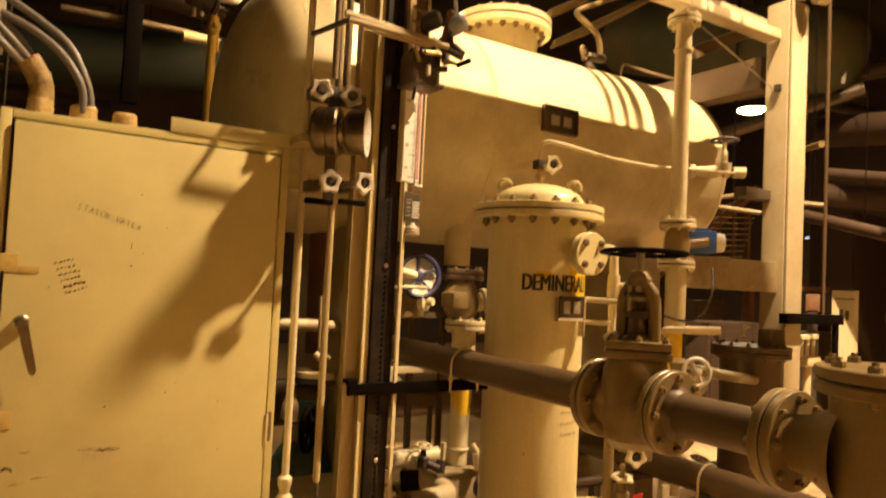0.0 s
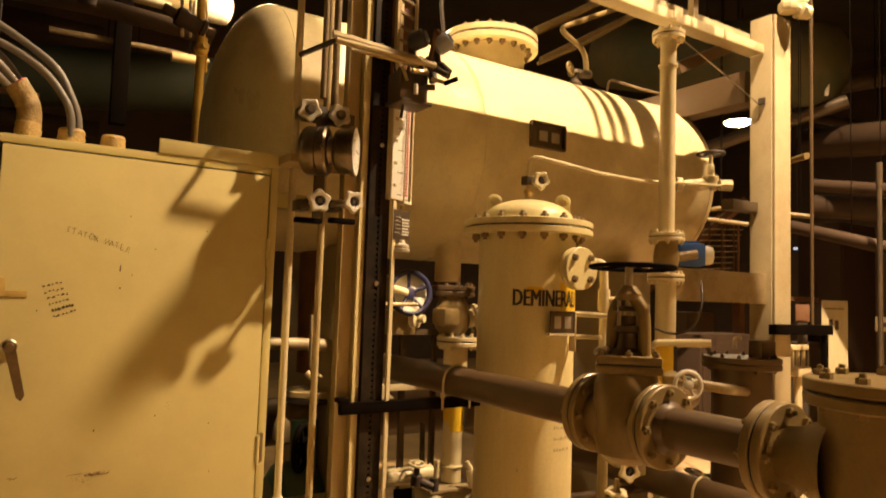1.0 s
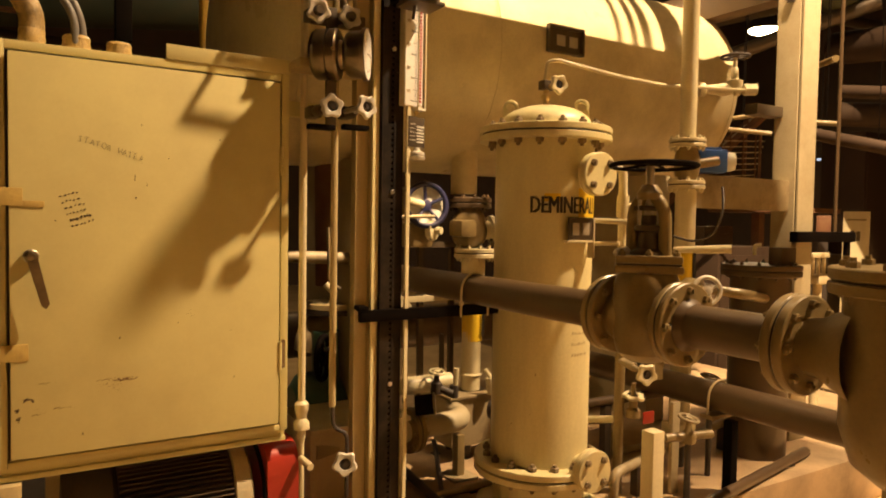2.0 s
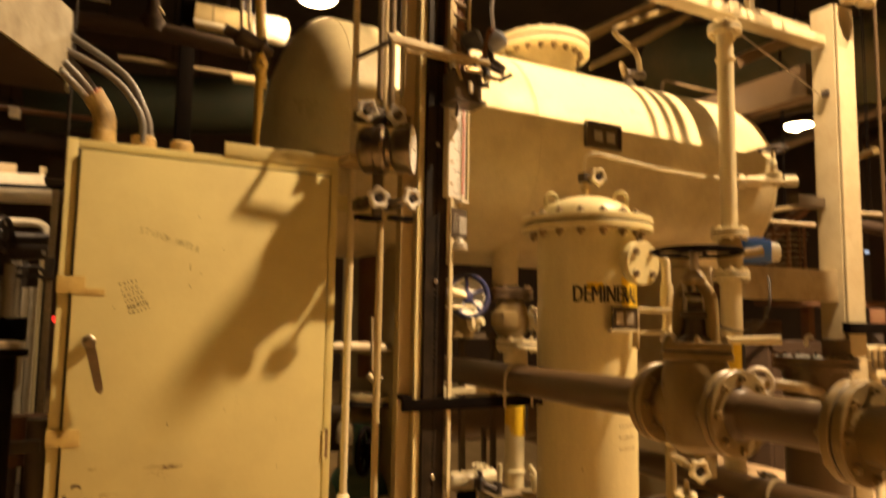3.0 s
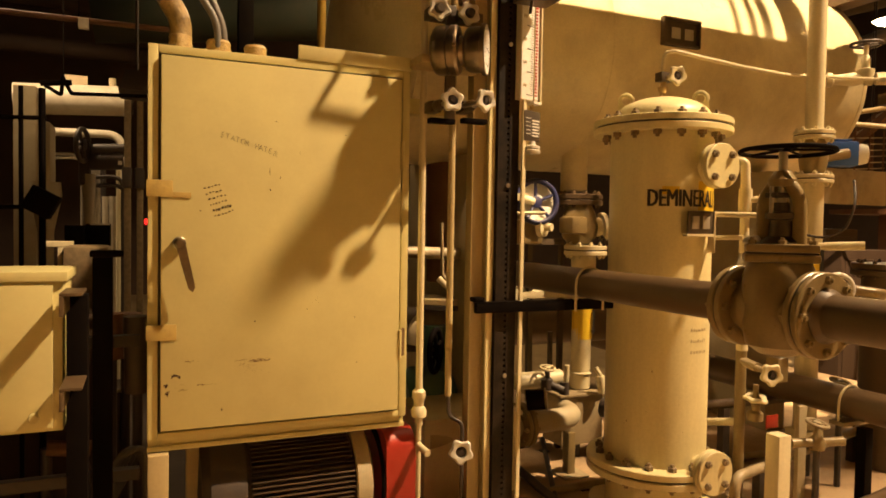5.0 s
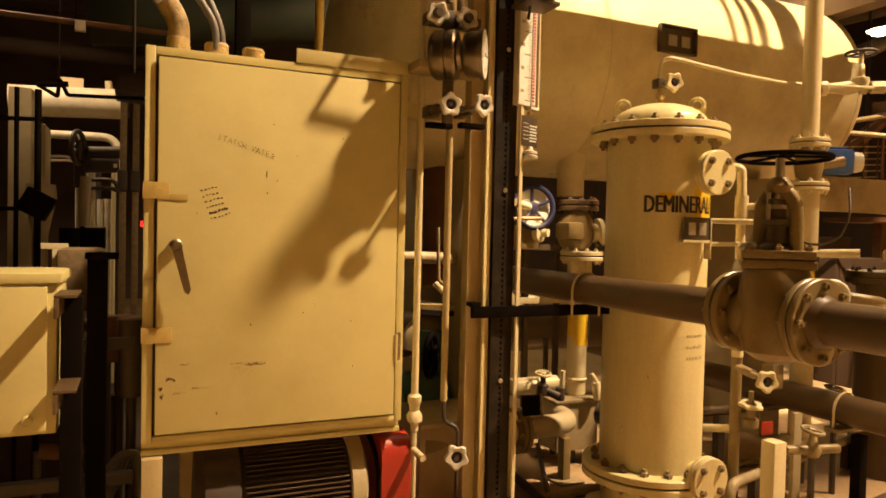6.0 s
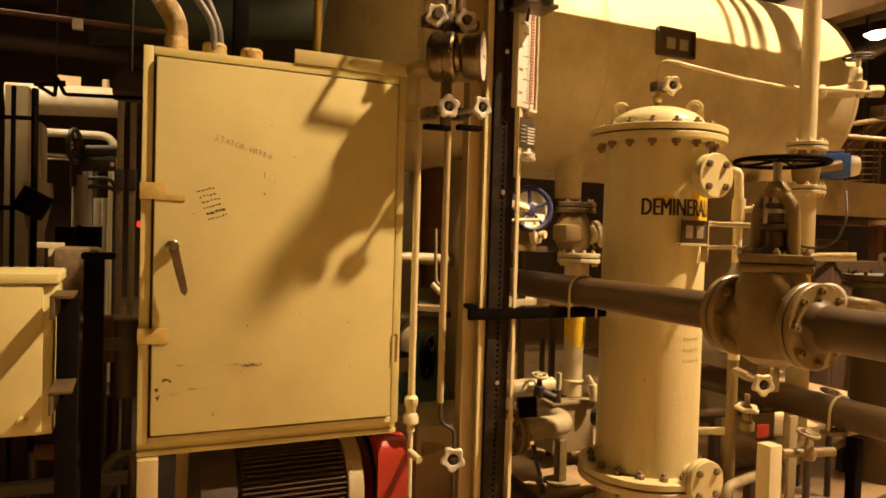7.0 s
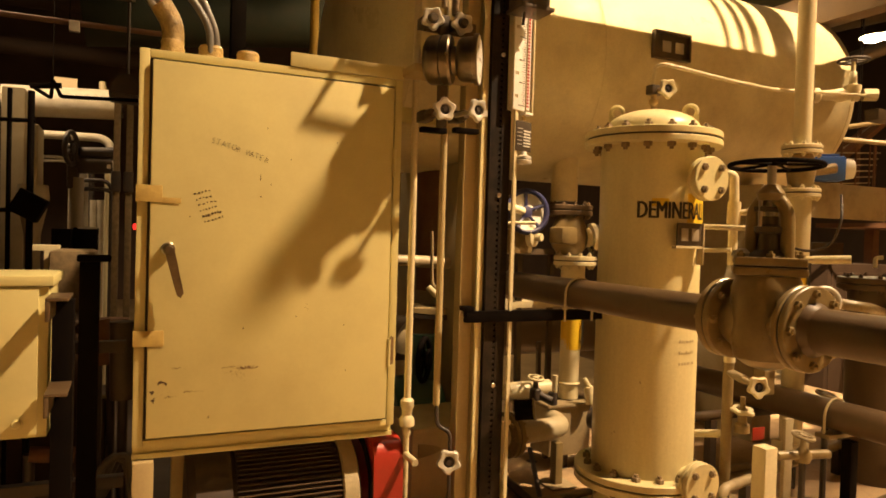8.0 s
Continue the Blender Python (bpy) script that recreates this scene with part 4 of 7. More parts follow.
flange_pair(tank, (MH.x, MH.y, TZ + TR + 0.118), (0, 0, 1), 0.298, 0.035, 20, TANKPAINT, 0.019, name="manway_flange", gap=0.012)
part("davit_eye", tube(mesh(), [(MH.x - 0.34, MH.y, 3.15), (MH.x - 0.36, MH.y, 3.30), (MH.x - 0.35, MH.y, 3.46)], 0.012, 0.03, 8), IRON, tank)
# frame of a removed name plate
px0, px1, pz0, pz1 = 2.317, 2.557, 2.398, 2.539
np_ = part("plate_frame", box(mesh(), px0, px1, 2.842, 2.852, pz0, pz1, 0.003), PLATE, tank, "dark name plate frame")
fr = mesh()
box(fr, px0, px0 + 0.02, 2.82, 2.8415, pz0, pz1, 0.002)
box(fr, px1 - 0.01, px1, 2.82, 2.8415, pz0, pz1, 0.002)
box(fr, px0 + 0.021, px1 - 0.011, 2.82, 2.8415, pz0, pz0 + 0.012, 0.002)
box(fr, px0 + 0.021, px1 - 0.011, 2.82, 2.8415, pz1 - 0.014, pz1, 0.002)
part("rim", fr, PLATE, np_)
wpl = px1 - px0
for k in (0.26, 0.62):
    part("plate_patch", box(mesh(), px0 + wpl * k, px0 + wpl * (k + 0.24), 2.838, 2.8412, pz0 + 0.04, pz1 - 0.045, 0.001), PLATEGREY, np_, "grey patch")
part("plate_stand", box(mesh(), px0 + 0.03, px1 - 0.03, 2.853, 2.90, pz0 + 0.02, pz1 - 0.02), PLATE, np_)
# saddles
for x in (1.45, 3.4):
    sd = mesh()
    box(sd, x - 0.08, x + 0.08, TY - 0.45, TY + 0.45, 0.27, 1.82, 0.005)
    part("saddle", sd, STEELPAINT, tank)
# top fittings
tv = thing("vent_valve", (2.972, 3.2, 2.95), "small dark vent valve on the tank's top", "valve")
part("body", lathe(mesh(), (2.962, 3.2, 2.979), (0, 0, 1), [(0, -0.06), (0.05, -0.06), (0.05, -0.03), (0.025, 0.0), (0.025, 0.03), (0.04, 0.04), (0.035, 0.06), (0, 0.06)], 14), PLATE, tv)
part("body", rod(mesh(), (2.925, 3.2, 3.016), (3.091, 3.2, 3.04), 0.028, 12), PLATE, tv)
handwheel(tv, (2.879, 3.15, 3.022), (0.3, -0.9, 0.2), 0.04, 0.007, VALVEGREY, 4)
part("riser", tube(mesh(), [(3.116, 3.25, 3.048), (3.095, 3.25, 3.217), (2.903, 3.3, 3.329), (3.597, 3.3, 3.685), (4.649, 3.3, 4.28)], 0.018, 0.08, 12), VALVEGREY, tv, "bent vent pipe")
for n, pts in enumerate(([(3.22, 3.9, 3.588), (4.266, 3.9, 4.212), (5.355, 3.9, 4.86)], [(3.245, 3.9, 3.336), (3.638, 3.9, 3.547), (4.527, 3.9, 4.124), (6.006, 3.9, 4.98)],
                         [(3.614, 4.3, 3.557), (4.557, 4.3, 4.133), (5.81, 4.3, 4.94)], [(3.713, 4.6, 3.879), (4.069, 4.6, 4.097), (5.446, 4.6, 4.983)])):
    ln = thing("vent_line", pts[0], "brown pipe slung above the tank", "pipe", "pipes above the tank")
    part("pipe_run", tube(mesh(), pts, (0.026, 0.013, 0.026, 0.035)[n], 0.1, 12), VALVEGREY, ln)
    hp = Vector(pts[-1]).lerp(Vector(pts[-2]), 0.3)
    part("hanger", rod(mesh(), hp, (hp.x, hp.y, 7.2), 0.008, 8), IRON, ln)
hk = thing("tank_handrail", (3.797, 3.5, 3.184), "low bent grab rail on the tank's top", "rail")
part("rail", tube(mesh(), [(3.457, 3.4, 3.046), (3.471, 3.4, 3.138), (3.685, 3.3, 3.085), (4.023, 3.3, 3.09)], 0.009, 0.04, 10), BOLTDARK, hk)
# outlet valve on the tank's end
ov = thing("outlet_valve", (3.503, 2.576, 2.286), "cream outlet valve with dark handwheel on the tank's end", "valve")
o = Vector((3.536, 2.616, 2.302))
part("body", lathe(mesh(), o + Vector((-0.16, 0.12, 0)), (0.8, -0.6, 0), [(0, 0), (0.04, 0), (0.04, 0.03), (0.026, 0.04), (0.032, 0.1), (0.038, 0.14), (0.026, 0.19), (0.036, 0.2), (0.036, 0.23), (0, 0.23)], 18), CREAM, ov)
part("bonnet", lathe(mesh(), o, (0, 0, 1), [(0.03, -0.02), (0.045, 0.03), (0.045, 0.05), (0.022, 0.06), (0.02, 0.12), (0.012, 0.13), (0.012, 0.19), (0, 0.19)], 16), CREAM, ov)
handwheel(ov, o + Vector((0, 0, 0.19)), (0, 0, 1), 0.075, 0.009, IRON, 5)
part("end_plug", rod(mesh(), o + Vector((0.04, -0.03, 0)), o + Vector((0.1, -0.07, 0)), 0.034, 8), CREAM, ov)
part("stub_channel", box(mesh(), o.x - 0.02, 3.755, 2.45, 2.53, o.z - 0.16, o.z - 0.10, 0.004), PLATE, ov, "grey-brown support channel")

# ---- demineralizer vessel ----
VX, VY, VR = 1.937, 2.381, 0.2117
FWD, RGT = Vector((-0.6566, -0.7542, 0)), Vector((0.7542, -0.6566, 0))


def round_vessel(phi, z, out=0.0):
    return Vector((VX, VY, z)) + (VR + out) * (math.cos(phi) * FWD + math.sin(phi) * RGT)


vessel = thing("demineralizer_vessel", (VX, VY, 0.27), "upright cream demineralizer vessel with bolted domed lid", "pressure vessel")
part("shell", lathe(mesh(), (VX, VY, 0), (0, 0, 1), [(VR, 0.49), (VR, 0.8), (VR, 1.2), (VR, 1.6), (VR, 1.88)], 72), VESSELPAINT, vessel)
flange_pair(vessel, (VX, VY, 1.886), (0, 0, 1), 0.284, 0.026, 16, VESSELPAINT, 0.018, name="lid_flange", gap=0.008)
dome = [(0.206, 0.0)] + [(0.2 * math.cos(a), 0.012 + 0.095 * math.sin(a)) for a in [math.pi / 2 * i / 10 for i in range(0, 10)]] + [(0, 0.107)]
part("lid", lathe(mesh(), (VX, VY, 1.912), (0, 0, 1), dome, 48), VESSELPAINT, vessel)
flange_pair(vessel, (VX, VY, 0.462), (0, 0, 1), 0.284, 0.028, 16, VESSELPAINT, 0.018, name="base_flange", gap=0.008)
part("skirt", lathe(mesh(), (VX, VY, 0), (0, 0, 1), [(0.2, 0.43), (0.2, 0.29), (0.27, 0.285), (0.27, 0.27)], 48), VESSELPAINT, vessel)
for s in (-1, 1):
    c = Vector((VX, VY, 1.955)) + RGT * 0.15 * s + FWD * 0.02
    bm = torus(mesh(), c + Vector((0, 0, 0.052)), FWD, 0.026, 0.009, 24, 8)
    prism(bm, [(-0.04, -0.03), (0.04, -0.03), (0.03, 0.035), (-0.03, 0.035)], c, FWD, 0.018)
    part("lifting_lug", bm, VESSELPAINT, vessel)
# top vent valve
vv = Vector((VX, VY, 2.019))
vent = part("vent_valve", lathe(mesh(), vv, (0, 0, 1), [(0, -0.02), (0.016, -0.02), (0.014, 0.02), (0.022, 0.03), (0.022, 0.045), (0.012, 0.05), (0.014, 0.09), (0.018, 0.1), (0, 0.1)], 14), BRASS, vessel)
part("valve_block", box(mesh(), VX - 0.03, VX + 0.035, VY - 0.025, VY + 0.02, 2.085, 2.125, 0.005), PLATE, vent, "dark valve block")
star_knob(vent, vv + RGT * 0.05 + FWD * 0.05 + Vector((0, 0, 0.08)), (FWD + RGT * 0.6).normalized(), 0.04, 0.018, CREAM, 5, 0.2)
part("stem", rod(mesh(), vv + Vector((0, 0, 0.08)), vv + RGT * 0.05 + FWD * 0.05 + Vector((0, 0, 0.08)), 0.01, 10), BRASS, vent)
line = thing("vent_tubing", (VX, VY, 2.1), "thin cream tubing from the vessel to the tank valve", "tubing")
part("tube_run", tube(mesh(), [vv + Vector((-0.012, 0, 0.09)), (1.926, 2.364, 2.202), (1.955, 2.339, 2.21), (2.305, 2.318, 2.178), (2.731, 2.442, 2.209), (3.153, 2.556, 2.265), (3.534, 2.542, 2.287)], 0.0085, 0.05, 12), CREAM, line)
# blind-flanged nozzles
for z, l in ((1.712, 0.11), (0.50, 0.12)):
    bm = lathe(mesh(), (VX + 0.045, VY - VR + 0.03, z), (0, -1, 0), [(0.045, 0), (0.045, l)], 24)
    nz = part("nozzle", bm, VESSELPAINT, vessel)
    bm = disc(mesh(), (VX + 0.045, VY - VR - l + 0.065, z), (0, -1, 0), 0.088, 0.02, 40)
    disc(bm, (VX + 0.045, VY - VR - l + 0.043, z), (0, -1, 0), 0.088, 0.022, 40)
    part("blind_flange", bm, VESSELPAINT, nz)
    bolts(nz, (VX + 0.045, VY - VR - l + 0.021, z), (0, -1, 0), 0.062, 4, 0.015, 0.018, BOLTDARK, 0.5)
# lettering round the shell
curve = bpy.data.curves.new("lettering", "FONT")
curve.body, curve.size, curve.resolution_u = "DEMINERALI", 0.1, 2
curve.offset = 0.0
tmp = bpy.data.objects.new("lettering", curve)
scene.collection.objects.link(tmp)
flat = bpy.data.meshes.new_from_object(tmp)
bpy.data.objects.remove(tmp)
bm = mesh()
bm.from_mesh(flat)
bmesh.ops.subdivide_edges(bm, edges=[e for e in bm.edges if e.calc_length() > 0.02], cuts=2)
us = [v.co.x for v in bm.verts]
vs = [v.co.y for v in bm.verts]
u0, u1, v0, v1 = min(us), max(us), min(vs), max(vs)
LETZ0, LETZ1 = 1.553, 1.62
thin = bm.copy()
for v in bm.verts:
    phi = radians(-12.5) + (v.co.x - u0) / (u1 - u0) * radians(87)
    v.co = round_vessel(phi, LETZ0 + (v.co.y - v0) / (v1 - v0) * (LETZ1 - LETZ0), 0.0022)
for shift, out in ((-0.0046, 0.0027), (-0.0023, 0.0024), (0.0023, 0.0023), (0.0046, 0.0026)):
    layer = thin.copy()
    for v in layer.verts:
        phi = radians(-12.5) + (v.co.x - u0 + shift) / (u1 - u0) * radians(87)
        v.co = round_vessel(phi, LETZ0 + (v.co.y - v0) / (v1 - v0) * (LETZ1 - LETZ0), out)
    layer.to_mesh(flat)
    bm.from_mesh(flat)
    layer.free()
thin.free()
flat.clear_geometry()
bm.to_mesh(flat)
bm.free()
flat.materials.clear()
flat.materials.append(INK)
part("stencilled_name", flat, None, vessel)


def wrapped_panel(phi0, phi1, z0, z1, out, thick=0.0015, n=10):
    bm = mesh()
    rows = [[bm.verts.new(round_vessel(phi0 + (phi1 - phi0) * i / n, z, o)) for i in range(n + 1)] for z, o in ((z0, 0.0002), (z0, out), (z1, out), (z1, 0.0002))]
    for a, b in zip(rows, rows[1:]):
        for i in range(n):
            bm.faces.new((a[i], a[i + 1], b[i + 1], b[i]))
    return bm


part("yellow_band", wrapped_panel(radians(43), radians(95), 1.538, 1.655, 0.0012), YELLOW, vessel, "yellow painted band behind the lettering")
part("yellow_band", wrapped_panel(radians(2), radians(20), 1.60, 1.632, 0.0009), YELLOW, vessel)
pl = Vector(round_vessel(radians(40), 1.49, 0.03))
yaw = math.atan2((math.cos(radians(38)) * FWD + math.sin(radians(38)) * RGT).y, (math.cos(radians(38)) * FWD + math.sin(radians(38)) * RGT).x) + math.pi / 2
mp = Matrix.Translation(pl) @ Matrix.Rotation(yaw, 4, "Z")
npl = part("name_plate", box(mesh(), -0.062, 0.062, -0.004, 0.004, -0.045, 0.045, 0.001, mp), PLATE, vessel, "dark name plate with two grey patches")
for k in (-0.03, 0.022):
    part("plate_patch", box(mesh(), k - 0.016, k + 0.018, -0.0075, -0.0045, -0.026, 0.024, 0.001, mp), PLATEGREY, npl, "grey patch")
part("plate_edge", box(mesh(), 0.0625, 0.068, -0.008, 0.03, -0.12, 0.045, 0.001, mp), CREAM, npl)
part("plate_foot", box(mesh(), -0.07, 0.0622, -0.006, 0.02, -0.056, -0.0465, 0.001, mp), CREAM, npl)
bm = mesh()
rnd = random.Random(8)
for r in range(3):
    ph = radians(38)
    while ph < radians(62):
        d = radians(1.5 + 3 * rnd.random())
        z = 1.05 - 0.045 * r
        ws = [bm.verts.new(round_vessel(p, zz, 0.0012)) for p, zz in ((ph, z), (ph + d, z + 0.002), (ph + d, z + 0.012 * rnd.random() + 0.004), (ph, z + 0.012))]
        bm.faces.new(ws)
        ph += d + radians(1.5)
tagged(part("faded_note", bm, FADED, vessel), "faded unreadable note", kind="stuff")
rnd = random.Random(31)
for i in range(9):
    ph, z = radians(-35 + 95 * rnd.random()), 0.56 + 0.9 * rnd.random()
    s = 0.002 + 0.003 * rnd.random() ** 2
    bm = mesh()
    ring = [bm.verts.new(round_vessel(ph + s * (0.6 + 0.4 * rnd.random()) * math.cos(a) / VR, z + s * (0.6 + 0.9 * rnd.random()) * math.sin(a), 0.0011)) for a in [2 * math.pi * k / 9 for k in range(9)]]
    bm.faces.new(ring)
    part("paint_chip", bm, FADED, vessel)
# side drain line of the vessel
sp = thing("sample_line", (2.15, 2.1, 0.5), "cream sample pipe with small valves beside the vessel", "pipe")
part("pipe_run", tube(mesh(), [(2.169, 2.2, 1.75), (2.196, 2.172, 1.745), (2.2, 2.168, 1.587)], 0.019, 0.035, 14), CREAM, sp)
part("union", rod(mesh(), (2.199, 2.169, 1.634), (2.198, 2.17, 1.54), 0.027, 12), CREAM, sp)
part("tee", rod(mesh(), (2.188, 2.18, 1.587), (2.243, 2.12, 1.59), 0.014, 12), CREAM, sp)
part("tee_end", rod(mesh(), (2.234, 2.13, 1.59), (2.251, 2.111, 1.591), 0.02, 8), CREAM, sp)
part("pipe_run", tube(mesh(), [(2.199, 2.169, 1.568), (2.198, 2.17, 1.368)], 0.019, 0.03, 14), CREAM, sp)
part("pipe_run", tube(mesh(), [(2.028, 2.173, 1.525), (2.122, 2, 1.52)], 0.011, 0.03, 10), CREAM, sp)
part("pipe_run", tube(mesh(), [(2.031, 2.171, 1.429), (2.058, 2.041, 1.434)], 0.009, 0.03, 10), CREAM, sp)
dm = thing("drain_manifold", (2.1, 2.05, 0.4), "cream drain manifold with star-knob valves on a square post", "valve")
part("pipe_run", tube(mesh(), [(2.077, 2.05, 1.027), (2.077, 2.05, 0.40)], 0.021, 0.03, 14), VALVEGREY, dm)
part("cap", rod(mesh(), (2.077, 2.05, 1.036), (2.078, 2.049, 0.991), 0.0225, 14), CREAM, dm, "pale pipe cap")
part("valve_block", box(mesh(), 2.21, 2.27, 1.99, 2.05, 0.86, 0.96, 0.008), VALVEGREY, dm, "grey valve block")
part("spindle", rod(mesh(), (2.042, 2.014, 0.958), (1.993, 1.843, 0.946), 0.010, 10), DIRTYSHADECREAM, dm)
part("packing_nut", rod(mesh(), (2.051, 2.005, 0.954), (2.021, 1.919, 0.95), 0.018, 8), DIRTYSHADECREAM, dm)
star_knob(dm, (1.996, 1.841, 0.942), (-0.35, -0.9, 0.05), 0.04, 0.02, CREAM, 5, 0.3)
part("lower_valve", lathe(mesh(), (2.115, 2.008, 0.72), (0, 0, 1), [(0, 0), (0.03, 0), (0.03, 0.03), (0.018, 0.04), (0.018, 0.09), (0.01, 0.1), (0.01, 0.14), (0, 0.14)], 14), VALVEGREY, dm)
star_knob(dm, (2.113, 2.01, 0.798), (0, -0.15, 1), 0.048, 0.016, CREAM, 5, 0.1)
part("pipe_run", tube(mesh(), [(2.026, 2.175, 0.678), (2.08, 2.047, 0.706)], 0.016, 0.04, 12), CREAM, dm)
q = Vector((2.019, 1.816, 0.73))
part("post", box(mesh(), q.x - 0.03, q.x + 0.03, q.y - 0.03, q.y + 0.03, 0.0, q.z, 0.004), CREAM, dm, "cream square post")
part("red_tag", box(mesh(), 2.19 - 0.025, 2.19 + 0.04, 1.998, 1.998 + 0.003, 0.683, 0.734, 0.001), REDSCALE, dm, "small red tag")
draw_back(dm, 1.12)

# ---- process pipe, gate valve, strainer ----
PX, PZ, PR = 1.57, 1.236, 0.060
pipe = thing("process_pipe", (PX, 2.2, 1.17), "dark grey-brown steel pipe carried on a bracket", "pipe")
part("pipe_run", rod(mesh(), (PX, 1.60, PZ), (PX, 4.3, PZ), PR, 36), PIPEGREY, pipe)
cl = mesh()
m = Matrix.Translation((PX, 2.36, PZ))
tube(cl, [m @ Vector((-0.066, 0, -0.11))] + [m @ Vector((-0.066 * math.cos(a), 0, 0.066 * math.sin(a))) for a in [math.pi * i / 10 for i in range(11)]] + [m @ Vector((0.066, 0, -0.11))], 0.005, 0.01, 8)
part("u_bolt", cl, CREAM, pipe, "thin U-bolt")
part("u_bolt_nut", rod(mesh(), (PX - 0.066, 2.36, 1.173), (PX - 0.066, 2.36, 1.19), 0.011, 6), CREAM, pipe)
valve = thing("gate_valve", (PX, 1.48, 1.1), "grey flanged gate valve with black handwheel", "valve")
VYC = 1.455
bm = mesh()
lathe(bm, (PX, 1.345, PZ), (0, 1, 0), [(0.072, 0), (0.074, 0.04), (0.086, 0.08), (0.092, 0.12), (0.092, 0.17), (0.086, 0.19), (0.074, 0.22), (0.072, 0.235)], 36)
part("body", bm, VALVEGREY, valve)
bm = lathe(mesh(), (PX, VYC, PZ - 0.10), (0, 0, 1), [(0, -0.03), (0.05, -0.025), (0.085, 0.0), (0.098, 0.06), (0.098, 0.2), (0.082, 0.236)], 36)
part("body_neck", bm, VALVEGREY, valve)
flange_pair(valve, (PX, 1.585, PZ), (0, 1, 0), 0.119, 0.022, 8, VALVEGREY, 0.012)
flange_pair(valve, (PX, 1.325, PZ), (0, 1, 0), 0.117, 0.018, 8, VALVEGREY, 0.012)
MB45 = Matrix.Translation((PX, VYC, 0)) @ Matrix.Rotation(radians(-45), 4, "Z")
part("bonnet_flange", box(mesh(), -0.096, 0.096, -0.075, 0.075, 1.372, 1.396, 0.008, MB45), VALVEGREY, valve)
part("bonnet_cover", box(mesh(), -0.093, 0.093, -0.073, 0.073, 1.400, 1.424, 0.008, MB45), VALVEGREY, valve)
part("bonnet_gasket", box(mesh(), -0.09, 0.09, -0.070, 0.070, 1.3955, 1.4005, 0, MB45), IRON, valve, "dark gasket")
for sx in (-0.076, 0.0, 0.076):
    for sy in (-0.056, 0.056):
        ob = part("bolt", bolt_mesh(0.011, 0.018, VALVEGREY), None, valve)
        ob.matrix_basis = MB45 @ Matrix.Translation((sx, sy, 1.424))
part("bonnet", lathe(mesh(), (PX, VYC, 1.42), (0, 0, 1), [(0.056, 0), (0.052, 0.012), (0.034, 0.025), (0.028, 0.07), (0.042, 0.075), (0.042, 0.09), (0.022, 0.095), (0.022, 0.12), (0, 0.12)], 28), PLATE, valve, "dark stuffing box")
for s in (-1, 1):
    part("yoke_arm", tube(mesh(), [(PX - s * 0.018, VYC + s * 0.046, 1.424), (PX - s * 0.018, VYC + s * 0.046, 1.50), (PX - s * 0.016, VYC + s * 0.043, 1.56), (PX - s * 0.004, VYC + s * 0.012, 1.60)], 0.019, 0.04, 14), VALVEGREY, valve)
part("yoke_nut", lathe(mesh(), (PX, VYC, 1.585), (0, 0, 1), [(0, 0), (0.036, 0), (0.038, 0.02), (0.028, 0.035), (0.022, 0.045), (0, 0.045)], 20), VALVEGREY, valve)
for k, (u, w, r) in enumerate(((-0.082, -0.03, 0.016), (-0.07, 0.0, 0.019), (-0.078, 0.03, 0.015))):
    part("rag_lump", lathe(mesh(), MB45 @ Vector((u, w, 1.424)), (0.2 * k - 0.2, 0.1, 1), [(0, -0.002), (r, 0.0), (r * 1.15, r * 0.5), (r * 0.7, r * 1.1), (0, r * 1.25)], 9), ALU, valve, "pale putty lump")
part("stem", rod(mesh(), (PX, VYC, 1.5), (PX, VYC, 1.70), 0.012, 14), STEEL, valve)
part("gland", box(mesh(), PX - 0.045, PX + 0.045, VYC - 0.02, VYC + 0.02, 1.553, 1.568, 0.004), IRON, valve)
for s in (-1, 1):
    part("gland_bolt", rod(mesh(), (PX + s * 0.04, VYC, 1.51), (PX + s * 0.04, VYC, 1.585), 0.006, 8), STEEL, valve)
handwheel(valve, (PX, VYC - 0.012, 1.684), (0.018, 0.018, 1), 0.122, 0.0065, BLACK, 5, dish=-0.005)
near_run = thing("pipe_spool", (PX, 1.15, 1.17), "short dark grey-brown pipe spool between flanges", "pipe")
part("pipe_run", rod(mesh(), (PX, 1.0, PZ), (PX, 1.302, PZ), PR, 36), PIPEGREY, near_run)
part("weld_neck", lathe(mesh(), (PX, 1.30, PZ), (0, -1, 0), [(0.074, 0), (0.070, 0.008), (0.0625, 0.018), (0.0605, 0.022)], 32), PIPEGREY, near_run)
strainer = thing("pipe_strainer", (PX, 0.75, 0.9), "grey cast pipe strainer with bolted round cover", "strainer")
flange_pair(strainer, (PX, 0.985, PZ), (0, 1, 0), 0.119, 0.024, 8, VALVEGREY, 0.012)
part("neck", lathe(mesh(), (PX, 0.965, PZ), (0, -1, 0), [(0.066, 0), (0.07, 0.04), (0.09, 0.08), (0.12, 0.14)], 32), VALVEGREY, strainer)
SC = Vector((PX + 0.05, 0.74, 0))
part("bowl", lathe(mesh(), (SC.x, SC.y, 0), (0, 0, 1), [(0, 0.95), (0.08, 0.96), (0.13, 1.0), (0.155, 1.08), (0.155, 1.385)], 40), VALVEGREY, strainer)
flange_pair(strainer, (SC.x, SC.y, 1.40), (0, 0, 1), 0.185, 0.026, 10, VALVEGREY, 0.014, name="cover_flange")
part("foot", box(mesh(), SC.x - 0.05, SC.x + 0.05, SC.y - 0.05, SC.y + 0.05, 0.0, 0.955, 0.005), STEELPAINT, strainer)
